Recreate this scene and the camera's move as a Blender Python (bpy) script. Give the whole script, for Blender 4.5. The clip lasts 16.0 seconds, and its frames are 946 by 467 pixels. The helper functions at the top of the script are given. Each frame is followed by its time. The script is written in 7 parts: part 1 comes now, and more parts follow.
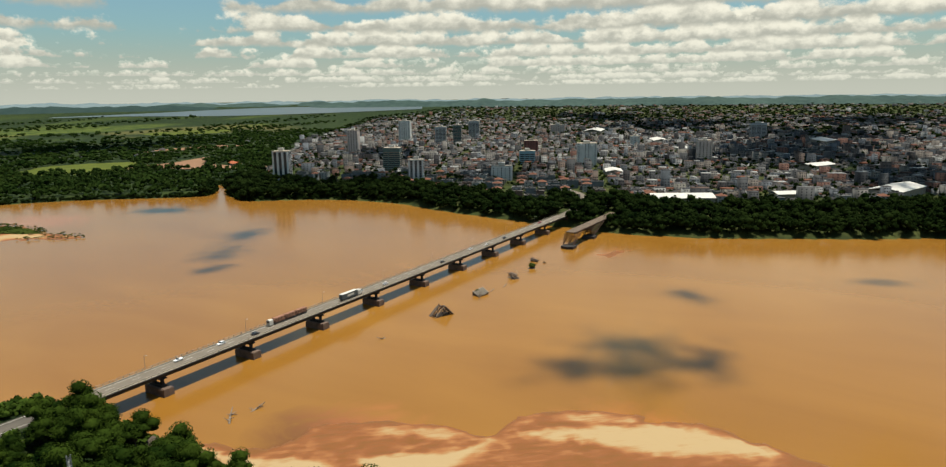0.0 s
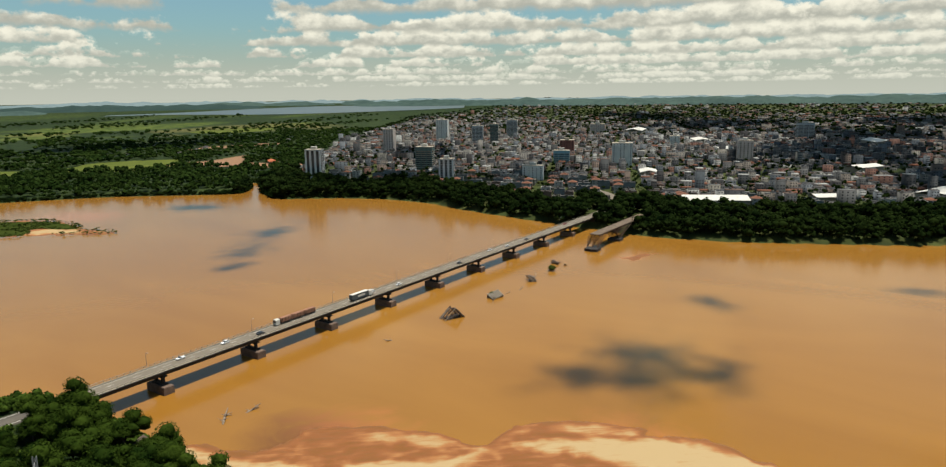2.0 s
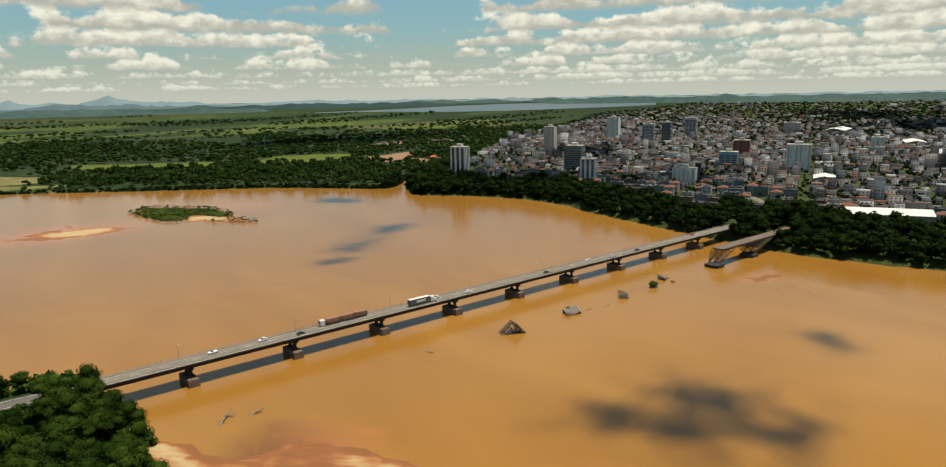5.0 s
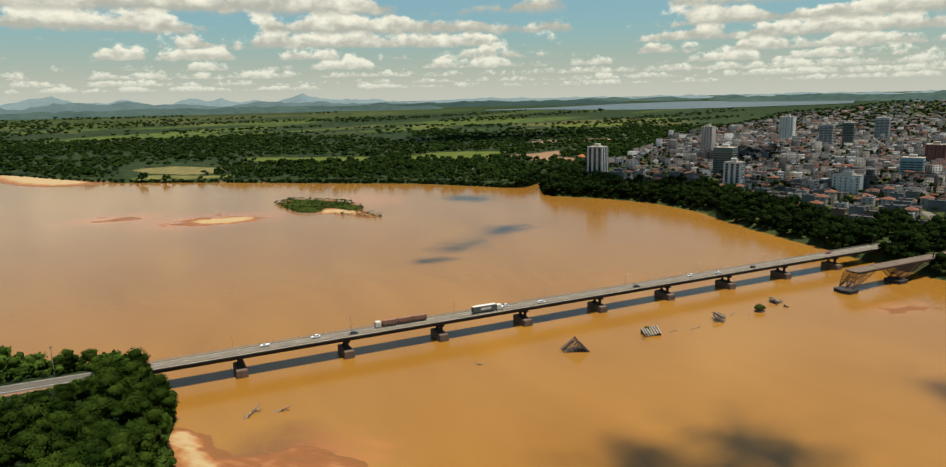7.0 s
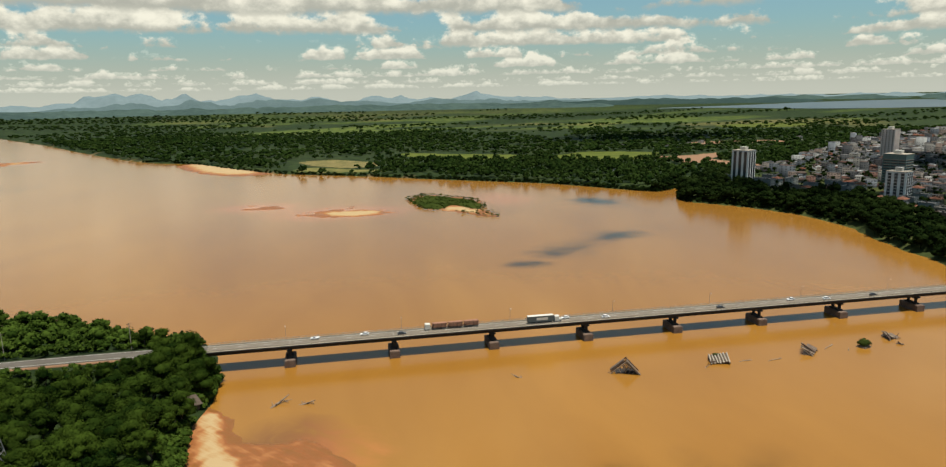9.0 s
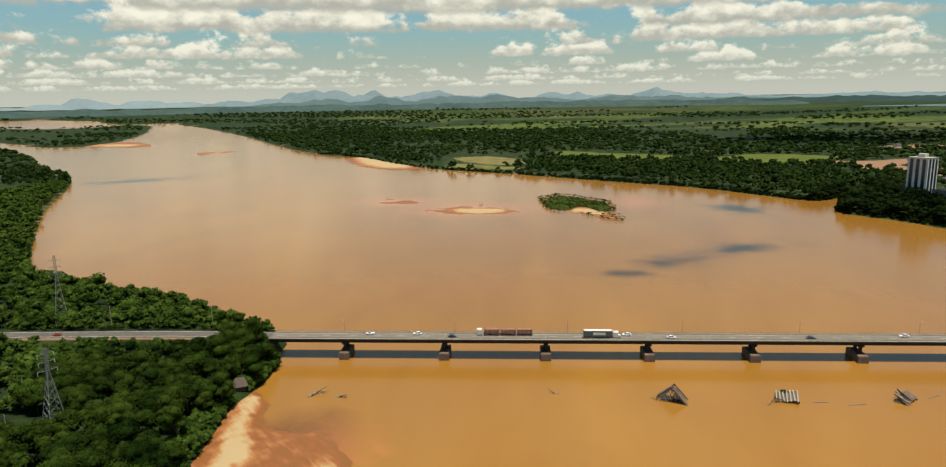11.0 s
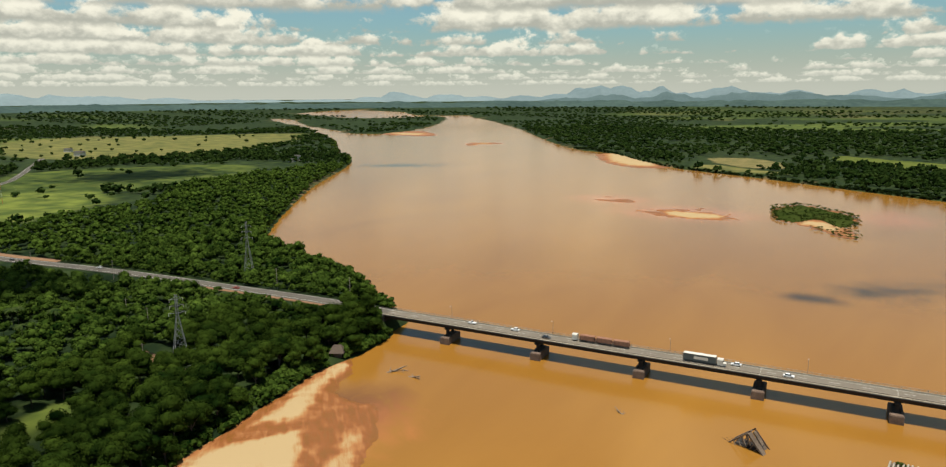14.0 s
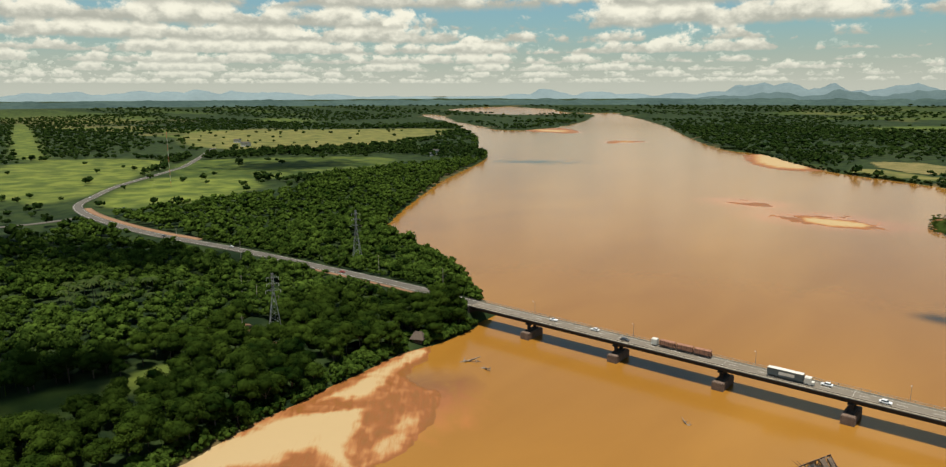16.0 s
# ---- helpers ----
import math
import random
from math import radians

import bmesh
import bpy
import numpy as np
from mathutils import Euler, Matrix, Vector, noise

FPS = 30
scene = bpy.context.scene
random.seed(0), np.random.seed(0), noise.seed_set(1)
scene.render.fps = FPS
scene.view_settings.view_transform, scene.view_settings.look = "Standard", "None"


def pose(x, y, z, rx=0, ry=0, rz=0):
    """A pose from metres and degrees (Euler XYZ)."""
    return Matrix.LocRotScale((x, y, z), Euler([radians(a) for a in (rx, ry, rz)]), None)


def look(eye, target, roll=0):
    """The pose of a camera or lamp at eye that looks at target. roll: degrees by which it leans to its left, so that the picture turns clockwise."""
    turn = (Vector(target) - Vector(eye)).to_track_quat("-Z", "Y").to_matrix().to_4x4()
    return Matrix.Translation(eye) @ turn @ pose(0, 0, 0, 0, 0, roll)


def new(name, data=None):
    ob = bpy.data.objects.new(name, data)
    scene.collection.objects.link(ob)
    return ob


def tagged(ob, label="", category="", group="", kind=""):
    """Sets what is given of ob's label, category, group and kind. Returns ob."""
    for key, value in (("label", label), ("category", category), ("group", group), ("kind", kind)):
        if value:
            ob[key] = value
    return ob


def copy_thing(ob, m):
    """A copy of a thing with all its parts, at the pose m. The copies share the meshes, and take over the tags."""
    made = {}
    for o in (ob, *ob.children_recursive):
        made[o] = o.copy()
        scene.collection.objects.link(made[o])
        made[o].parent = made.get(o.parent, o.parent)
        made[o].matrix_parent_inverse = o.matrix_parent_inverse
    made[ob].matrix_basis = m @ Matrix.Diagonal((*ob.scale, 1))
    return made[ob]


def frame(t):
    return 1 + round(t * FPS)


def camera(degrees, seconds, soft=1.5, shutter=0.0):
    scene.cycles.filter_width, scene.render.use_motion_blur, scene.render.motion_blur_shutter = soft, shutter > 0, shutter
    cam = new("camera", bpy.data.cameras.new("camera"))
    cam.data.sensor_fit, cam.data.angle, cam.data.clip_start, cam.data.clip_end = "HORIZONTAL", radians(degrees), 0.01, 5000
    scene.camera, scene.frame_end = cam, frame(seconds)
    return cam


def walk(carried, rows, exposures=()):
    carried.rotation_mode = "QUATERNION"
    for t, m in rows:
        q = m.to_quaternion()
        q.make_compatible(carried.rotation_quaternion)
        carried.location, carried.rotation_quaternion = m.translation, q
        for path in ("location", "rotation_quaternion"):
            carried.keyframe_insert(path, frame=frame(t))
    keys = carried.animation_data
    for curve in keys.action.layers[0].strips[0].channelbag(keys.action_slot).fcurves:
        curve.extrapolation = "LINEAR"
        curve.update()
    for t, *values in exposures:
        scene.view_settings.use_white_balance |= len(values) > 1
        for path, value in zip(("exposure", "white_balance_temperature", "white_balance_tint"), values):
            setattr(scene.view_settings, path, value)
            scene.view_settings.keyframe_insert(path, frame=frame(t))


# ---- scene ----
cam = camera(68.16, 16.0, soft=1.25)


def view(x, y, z, azimuth, tilt, roll=0.0):
    """A camera pose: azimuth from +x, tilt below the horizon, roll in degrees."""
    return pose(x, y, z) @ pose(0, 0, 0, 0, 0, azimuth - 90) @ pose(0, 0, 0, 90 - tilt) @ pose(0, 0, 0, 0, 0, roll)


PATH = [
    (0.0, view(-178.4, -261.1, 126.2, 30.34, 11.16, -0.73)),
    (1.0, view(-170.9, -268.0, 126.4, 32.15, 11.18, -0.74)),
    (2.0, view(-162.0, -272.4, 125.9, 33.99, 11.20, -0.73)),
    (3.0, view(-147.1, -281.2, 125.0, 37.34, 11.16, -0.82)),
    (3.5, view(-134.3, -287.4, 124.6, 40.27, 11.17, -0.86)),
    (4.0, view(-120.0, -293.8, 124.3, 43.32, 11.19, -0.93)),
    (6.5, view(-48.1, -315.9, 123.5, 60.89, 11.09, -1.10)),
    (7.0, view(-33.9, -319.2, 123.7, 64.42, 11.10, -1.11)),
    (7.5, view(-19.5, -322.1, 123.9, 67.94, 11.09, -1.10)),
    (8.0, view(-4.4, -324.9, 124.2, 71.57, 11.09, -1.07)),
    (8.5, view(10.2, -327.7, 124.8, 75.19, 11.09, -1.05)),
    (9.0, view(25.4, -329.4, 125.3, 78.81, 11.08, -1.04)),
    (11.5, view(102.2, -325.7, 128.1, 97.58, 11.14, -0.84)),
    (12.0, view(118.3, -323.1, 128.0, 101.55, 11.14, -0.68)),
    (12.5, view(131.9, -318.9, 127.7, 105.27, 11.15, -0.57)),
    (13.0, view(145.2, -313.4, 127.0, 109.09, 11.19, -0.50)),
    (13.5, view(157.9, -307.3, 126.4, 113.21, 11.20, -0.45)),
    (14.0, view(169.9, -299.6, 125.8, 117.27, 11.22, -0.40)),
    (14.5, view(182.2, -292.4, 125.5, 121.35, 11.22, -0.33)),
    (15.0, view(193.4, -285.7, 125.2, 123.92, 11.26, -0.21)),
    (15.5, view(197.6, -283.1, 124.8, 126.72, 11.33, -0.16)),
    (16.0, view(197.4, -283.0, 124.4, 129.59, 11.38, -0.21)),
]
walk(cam, PATH)

# ---- world, sun, exposure ----
SUN = Vector((0.10, -0.15, 1.0)).normalized()
sun_data = bpy.data.lights.new("sun", "SUN")
sun_data.energy, sun_data.angle, sun_data.color = 5.0, radians(0.55), (1.0, 0.95, 0.86)
sun = new("sun", sun_data)
sun.matrix_world = look(SUN * 1500, (0, 0, 0))
scene.view_settings.exposure = 0.60

world = bpy.data.worlds.new("sky")
scene.world = world
world.use_nodes = True
WN, WL = world.node_tree.nodes, world.node_tree.links
WN.clear()


def wnode(kind, **inputs):
    n = WN.new(kind)
    for key, value in inputs.items():
        n.inputs[int(key[1:])].default_value = value
    return n


def wmath(op, a, b=None, c=None, clamp=False):
    n = WN.new("ShaderNodeMath")
    n.operation, n.use_clamp = op, clamp
    for i, v in enumerate((a, b, c)):
        if v is None:
            continue
        if isinstance(v, (int, float)):
            n.inputs[i].default_value = v
        else:
            WL.new(v, n.inputs[i])
    return n.outputs[0]


def wramp(value, lo, hi):
    n = WN.new("ShaderNodeMapRange")
    n.interpolation_type = "SMOOTHSTEP"
    WL.new(value, n.inputs[0])
    n.inputs[1].default_value, n.inputs[2].default_value = lo, hi
    return n.outputs[0]


sky = WN.new("ShaderNodeTexSky")
sky.sky_type, sky.sun_disc = "NISHITA", False
sky.sun_elevation, sky.sun_rotation = math.asin(SUN.z), math.atan2(SUN.x, SUN.y)
sky.altitude, sky.air_density, sky.dust_density, sky.ozone_density = 50, 1.0, 1.6, 1.0
coord = WN.new("ShaderNodeTexCoord")
split = WN.new("ShaderNodeSeparateXYZ")
WL.new(coord.outputs["Generated"], split.inputs[0])
up = split.outputs[2]


def puff_noise(scale, detail, seed):
    """Fractal puffs on the dome, a field of its own for each seed."""
    v = WN.new("ShaderNodeCombineXYZ")
    WL.new(split.outputs[0], v.inputs[0])
    WL.new(split.outputs[1], v.inputs[1])
    WL.new(wmath("MULTIPLY_ADD", up, 1.5, seed), v.inputs[2])
    n = WN.new("ShaderNodeTexNoise")
    n.inputs["Scale"].default_value, n.inputs["Detail"].default_value = scale, detail
    n.inputs["Roughness"].default_value, n.inputs["Lacunarity"].default_value = 0.56, 2.1
    WL.new(v.outputs[0], n.inputs["Vector"])
    return n.outputs["Fac"]


cover = wnode("ShaderNodeTexNoise", _2=1.5, _3=2.0)
WL.new(coord.outputs["Generated"], cover.inputs[0])
bias = wmath("MULTIPLY", wmath("SUBTRACT", cover.outputs[0], 0.5), 0.16)
# where the sky is fuller or clearer: azimuth, elevation, half width and half height in degrees, weight
BANKS = [(17, 4.6, 21, 3.6, 0.12), (88.9, 6.2, 5.5, 2.0, 0.11), (74.5, 5.6, 5.5, 2.4, 0.12), (62.9, 4.9, 4.4, 1.8, 0.12), (42, 4.6, 7, 2.6, 0.10), (114, 5.9, 5.5, 2.0, 0.13),
         (94.5, 6.4, 6.5, 1.5, 0.10), (104, 6.2, 4, 1.2, 0.08), (150, 4.6, 20, 3.6, 0.15), (128, 3.0, 8, 1.4, 0.05), (114, 10.5, 9, 3.2, 0.16), (8, 12, 12, 3, 0.10),
         (53, 5.8, 4, 2.4, -0.15), (67.5, 7.4, 3, 1.8, -0.14), (100, 3.8, 7, 0.8, -0.07), (121.5, 5.4, 2.5, 2.2, -0.10), (82.5, 5.2, 2, 1.8, -0.08), (57, 11, 20, 4, -0.10), (91, 3.4, 6, 1.0, -0.06), (97, 4.6, 4, 1.6, -0.10), (79, 3.6, 4, 1.0, -0.06)]
azim = wmath("ARCTAN2", split.outputs[1], split.outputs[0])
total_bias = bias
for az, el, w, h, k in BANKS:
    a = wmath("POWER", wmath("ABSOLUTE", wmath("MULTIPLY", wmath("SUBTRACT", azim, radians(az)), 1 / radians(w))), 2.0)
    b = wmath("POWER", wmath("ABSOLUTE", wmath("MULTIPLY", wmath("SUBTRACT", up, math.sin(radians(el))), 1 / radians(h))), 2.0)
    g = wmath("EXPONENT", wmath("MULTIPLY", wmath("ADD", a, b), -1.0))
    total_bias = wmath("ADD", total_bias, wmath("MULTIPLY", g, k))

# rows of cumulus, far and low to near and high: elevation of the flat base, greatest height, share of sky
ROWS = [(0.75, 0.40, 0.03), (1.15, 0.50, 0.02), (1.65, 0.65, 0.01), (2.25, 0.85, 0.0), (3.0, 1.10, 0.0), (3.9, 1.45, 0.0), (5.0, 1.9, 0.0), (6.5, 2.4, 0.0),
        (8.6, 3.0, -0.01), (11.6, 4.0, -0.02), (16.0, 5.5, -0.03), (23.0, 8.0, -0.04)]
mask, shade = 0.0, 0.0
for k, (base, tall, more) in enumerate(ROWS):
    a = math.sin(radians(tall))
    d = puff_noise(1 / (4.2 * a), 7, 3.7 * k + 0.6)
    e = puff_noise(1 / (0.85 * a), 4, 2.3 * k + 5.1)
    grow = wmath("MULTIPLY", wmath("ADD", wmath("SUBTRACT", d, 0.432 - more), total_bias), 6.0)
    v = wmath("MULTIPLY", wmath("SUBTRACT", up, math.sin(radians(base))), 1 / a)
    body = wmath("ADD", wmath("SUBTRACT", grow, v), wmath("MULTIPLY_ADD", e, 0.9, -0.45))
    foot = wramp(wmath("MULTIPLY_ADD", e, 0.5, wmath("SUBTRACT", v, 0.25)), -0.16, 0.12)
    m = wmath("MULTIPLY", wramp(body, 0.0, 0.42), foot)
    lit = wramp(wmath("ADD", wmath("MULTIPLY_ADD", e, 1.5, -0.75), v), 0.0, 0.75)
    left = wmath("SUBTRACT", 1.0, m)
    mask = wmath("MULTIPLY_ADD", mask, left, m)
    shade = wmath("MULTIPLY_ADD", shade, left, wmath("MULTIPLY", lit, m))
shade = wmath("DIVIDE", shade, wmath("MAXIMUM", mask, 0.01), None, True)
cloud_col = WN.new("ShaderNodeMix")
cloud_col.data_type = "RGBA"
cloud_col.inputs["A"].default_value = (0.47, 0.475, 0.405, 1)
cloud_col.inputs["B"].default_value = (0.96, 0.93, 0.77, 1)
WL.new(shade, cloud_col.inputs["Factor"])
# milky air low over the horizon
haze = WN.new("ShaderNodeMix")
haze.data_type = "RGBA"
haze.inputs["B"].default_value = (0.66, 0.68, 0.575, 1)
WL.new(cloud_col.outputs["Result"], haze.inputs["A"])
hfac = wmath("SUBTRACT", 1.0, wramp(up, -0.005, 0.100))
WL.new(wmath("MULTIPLY", hfac, 0.66), haze.inputs["Factor"])
bg_sky = WN.new("ShaderNodeBackground")
tint = WN.new("ShaderNodeMix")
tint.data_type, tint.blend_type = "RGBA", "MULTIPLY"
tint.inputs["Factor"].default_value = 1.0
tint.inputs["B"].default_value = (0.74, 0.98, 0.94, 1)
WL.new(sky.outputs[0], tint.inputs["A"])
WL.new(tint.outputs["Result"], bg_sky.inputs[0])
bg_sky.inputs[1].default_value = 0.070
bg_cloud = WN.new("ShaderNodeBackground")
WL.new(haze.outputs["Result"], bg_cloud.inputs[0])
bg_cloud.inputs[1].default_value = 0.64
mixw = WN.new("ShaderNodeMixShader")
total = wmath("MAXIMUM", mask, wmath("MULTIPLY", hfac, 0.9))
WL.new(total, mixw.inputs[0])
WL.new(bg_sky.outputs[0], mixw.inputs[1])
WL.new(bg_cloud.outputs[0], mixw.inputs[2])
wout = WN.new("ShaderNodeOutputWorld")
WL.new(mixw.outputs[0], wout.inputs[0])


# ---- materials ----
def material(name, color, rough=0.8, metal=0.0, dark=None, scale=1.0, fine=8.0, bump=0.0, vary="none", spec=0.3):
    """A surface with grain at two scales between color and dark. vary: 'object' or 'island' shifts each piece a little."""
    m = bpy.data.materials.new(name)
    m.use_nodes = True
    nt = m.node_tree
    p = nt.nodes["Principled BSDF"]
    p.inputs["Roughness"].default_value, p.inputs["Metallic"].default_value = rough, metal
    p.inputs["Specular IOR Level"].default_value = spec
    dark = dark or tuple(c * 0.6 for c in color)
    tc = nt.nodes.new("ShaderNodeTexCoord")
    src = tc.outputs["Object"]
    if vary != "object":
        geo = nt.nodes.new("ShaderNodeNewGeometry")
        src = geo.outputs["Position"]
    n1 = nt.nodes.new("ShaderNodeTexNoise")
    n1.inputs["Scale"].default_value, n1.inputs["Detail"].default_value = scale, 5
    n2 = nt.nodes.new("ShaderNodeTexNoise")
    n2.inputs["Scale"].default_value, n2.inputs["Detail"].default_value = scale * fine, 4
    nt.links.new(src, n1.inputs["Vector"])
    nt.links.new(src, n2.inputs["Vector"])
    add = nt.nodes.new("ShaderNodeMath")
    add.operation = "MULTIPLY_ADD"
    add.inputs[1].default_value = 0.45
    nt.links.new(n2.outputs[0], add.inputs[0])
    half = nt.nodes.new("ShaderNodeMath")
    half.operation = "MULTIPLY"
    half.inputs[1].default_value = 0.55
    nt.links.new(n1.outputs[0], half.inputs[0])
    nt.links.new(half.outputs[0], add.inputs[2])
    value = add.outputs[0]
    if vary in ("object", "island"):
        info = nt.nodes.new("ShaderNodeObjectInfo" if vary == "object" else "ShaderNodeNewGeometry")
        rnd = info.outputs["Random" if vary == "object" else "Random Per Island"]
        mix = nt.nodes.new("ShaderNodeMath")
        mix.operation = "MULTIPLY_ADD"
        mix.inputs[1].default_value = 0.34
        sub = nt.nodes.new("ShaderNodeMath")
        sub.operation = "SUBTRACT"
        sub.inputs[1].default_value = 0.17
        nt.links.new(value, sub.inputs[0])
        nt.links.new(rnd, mix.inputs[0])
        nt.links.new(sub.outputs[0], mix.inputs[2])
        value = mix.outputs[0]
    ramp = nt.nodes.new("ShaderNodeValToRGB")
    ramp.color_ramp.elements[0].position, ramp.color_ramp.elements[1].position = 0.30, 0.70
    ramp.color_ramp.elements[0].color, ramp.color_ramp.elements[1].color = (*dark, 1), (*color, 1)
    nt.links.new(value, ramp.inputs[0])
    nt.links.new(ramp.outputs[0], p.inputs["Base Color"])
    if bump:
        b = nt.nodes.new("ShaderNodeBump")
        b.inputs["Strength"].default_value, b.inputs["Distance"].default_value = bump, 0.3 / scale
        nt.links.new(add.outputs[0], b.inputs["Height"])
        nt.links.new(b.outputs[0], p.inputs["Normal"])
    return m


def palette(name, colors, rough=0.85, grain=0.5):
    """Each loose piece takes one of the colours; a soft grain runs over all."""
    m = bpy.data.materials.new(name)
    m.use_nodes = True
    nt = m.node_tree
    p = nt.nodes["Principled BSDF"]
    p.inputs["Roughness"].default_value, p.inputs["Specular IOR Level"].default_value = rough, 0.25
    geo = nt.nodes.new("ShaderNodeNewGeometry")
    ramp = nt.nodes.new("ShaderNodeValToRGB")
    ramp.color_ramp.interpolation = "CONSTANT"
    el = ramp.color_ramp.elements
    while len(el) < len(colors):
        el.new(0.5)
    for i, c in enumerate(colors):
        el[i].position, el[i].color = i / len(colors), (*c, 1)
    nt.links.new(geo.outputs["Random Per Island"], ramp.inputs[0])
    n = nt.nodes.new("ShaderNodeTexNoise")
    n.inputs["Scale"].default_value, n.inputs["Detail"].default_value = grain, 6
    nt.links.new(geo.outputs["Position"], n.inputs["Vector"])
    r2 = nt.nodes.new("ShaderNodeMapRange")
    r2.inputs[1].default_value, r2.inputs[2].default_value = 0.25, 0.75
    r2.inputs[3].default_value, r2.inputs[4].default_value = 0.65, 1.1
    nt.links.new(n.outputs[0], r2.inputs[0])
    mul = nt.nodes.new("ShaderNodeMix")
    mul.data_type, mul.blend_type = "RGBA", "MULTIPLY"
    mul.inputs["Factor"].default_value = 1.0
    nt.links.new(ramp.outputs[0], mul.inputs["A"])
    nt.links.new(r2.outputs[0], mul.inputs["B"])
    nt.links.new(mul.outputs["Result"], p.inputs["Base Color"])
    return m


def foliage(name, dark, light, vary, patch):
    """Leaves: matt, partly letting light through, with patches of hue over the wood and a shift from leaf to leaf."""
    m = bpy.data.materials.new(name)
    m.use_nodes = True
    nt = m.node_tree
    nt.nodes.remove(nt.nodes["Principled BSDF"])
    out = nt.nodes["Material Output"]
    geo = nt.nodes.new("ShaderNodeNewGeometry")
    n1 = nt.nodes.new("ShaderNodeTexNoise")
    n1.inputs["Scale"].default_value, n1.inputs["Detail"].default_value = patch, 3
    nt.links.new(geo.outputs["Position"], n1.inputs["Vector"])
    if vary == "object":
        info = nt.nodes.new("ShaderNodeObjectInfo")
        rnd = info.outputs["Random"]
    else:
        rnd = geo.outputs["Random Per Island"]
    mix = nt.nodes.new("ShaderNodeMath")
    mix.operation = "MULTIPLY_ADD"
    mix.inputs[1].default_value = 0.26
    nt.links.new(rnd, mix.inputs[0])
    part1 = nt.nodes.new("ShaderNodeMath")
    part1.operation = "MULTIPLY_ADD"
    part1.inputs[1].default_value, part1.inputs[2].default_value = 0.9, -0.08
    # a wide drift of hue through the wood beside the patches
    n2 = nt.nodes.new("ShaderNodeTexNoise")
    n2.inputs["Scale"].default_value, n2.inputs["Detail"].default_value = 0.016, 2
    nt.links.new(geo.outputs["Position"], n2.inputs["Vector"])
    both = nt.nodes.new("ShaderNodeMath")
    both.operation = "MULTIPLY_ADD"
    both.inputs[1].default_value = 0.45
    halved = nt.nodes.new("ShaderNodeMath")
    halved.operation = "MULTIPLY"
    halved.inputs[1].default_value = 0.55
    nt.links.new(n1.outputs[0], halved.inputs[0])
    nt.links.new(n2.outputs[0], both.inputs[0])
    nt.links.new(halved.outputs[0], both.inputs[2])
    nt.links.new(both.outputs[0], part1.inputs[0])
    nt.links.new(part1.outputs[0], mix.inputs[2])
    ramp = nt.nodes.new("ShaderNodeValToRGB")
    el = ramp.color_ramp.elements
    el[0].position, el[1].position = 0.26, 0.72
    el[0].color, el[1].color = (*dark, 1), (*light, 1)
    nt.links.new(mix.outputs[0], ramp.inputs[0])
    dif = nt.nodes.new("ShaderNodeBsdfDiffuse")
    tra = nt.nodes.new("ShaderNodeBsdfTranslucent")
    nt.links.new(ramp.outputs[0], dif.inputs[0])
    nt.links.new(ramp.outputs[0], tra.inputs[0])
    ms = nt.nodes.new("ShaderNodeMixShader")
    ms.inputs[0].default_value = 0.28
    nt.links.new(dif.outputs[0], ms.inputs[1])
    nt.links.new(tra.outputs[0], ms.inputs[2])
    nt.links.new(ms.outputs[0], out.inputs[0])
    return m


def ground_material():
    """Forest litter, grass, dry pasture and sand by the sheet's cover weights, with grain at several sizes."""
    m = bpy.data.materials.new("land")
    m.use_nodes = True
    nt = m.node_tree
    p = nt.nodes["Principled BSDF"]
    p.inputs["Roughness"].default_value, p.inputs["Specular IOR Level"].default_value = 0.95, 0.1
    geo = nt.nodes.new("ShaderNodeNewGeometry")
    att = nt.nodes.new("ShaderNodeAttribute")
    att.attribute_name = "cover"
    sep = nt.nodes.new("ShaderNodeSeparateColor")
    nt.links.new(att.outputs["Color"], sep.inputs[0])

    def grain(scale, detail, a, b):
        n = nt.nodes.new("ShaderNodeTexNoise")
        n.inputs["Scale"].default_value, n.inputs["Detail"].default_value = scale, detail
        nt.links.new(geo.outputs["Position"], n.inputs["Vector"])
        r = nt.nodes.new("ShaderNodeValToRGB")
        r.color_ramp.elements[0].position, r.color_ramp.elements[1].position = 0.38, 0.64
        r.color_ramp.elements[0].color, r.color_ramp.elements[1].color = (*a, 1), (*b, 1)
        nt.links.new(n.outputs[0], r.inputs[0])
        return r.outputs[0]

    def blend(fac, a, b):
        x = nt.nodes.new("ShaderNodeMix")
        x.data_type = "RGBA"
        nt.links.new(fac, x.inputs["Factor"])
        nt.links.new(a, x.inputs["A"])
        nt.links.new(b, x.inputs["B"])
        return x.outputs["Result"]

    scrub = grain(0.06, 12, (0.005, 0.012, 0.003), (0.021, 0.033, 0.008))
    grass = grain(0.035, 12, (0.030, 0.050, 0.008), (0.104, 0.126, 0.020))
    dry = grain(0.03, 12, (0.06, 0.0624, 0.0176), (0.144, 0.12, 0.0384))
    sand = grain(0.09, 9, (0.2, 0.104, 0.044), (0.304, 0.208, 0.104))
    c = blend(sep.outputs[1], scrub, grass)
    c = blend(sep.outputs[2], c, dry)
    c = blend(sep.outputs[0], c, sand)
    nt.links.new(c, p.inputs["Base Color"])
    return m


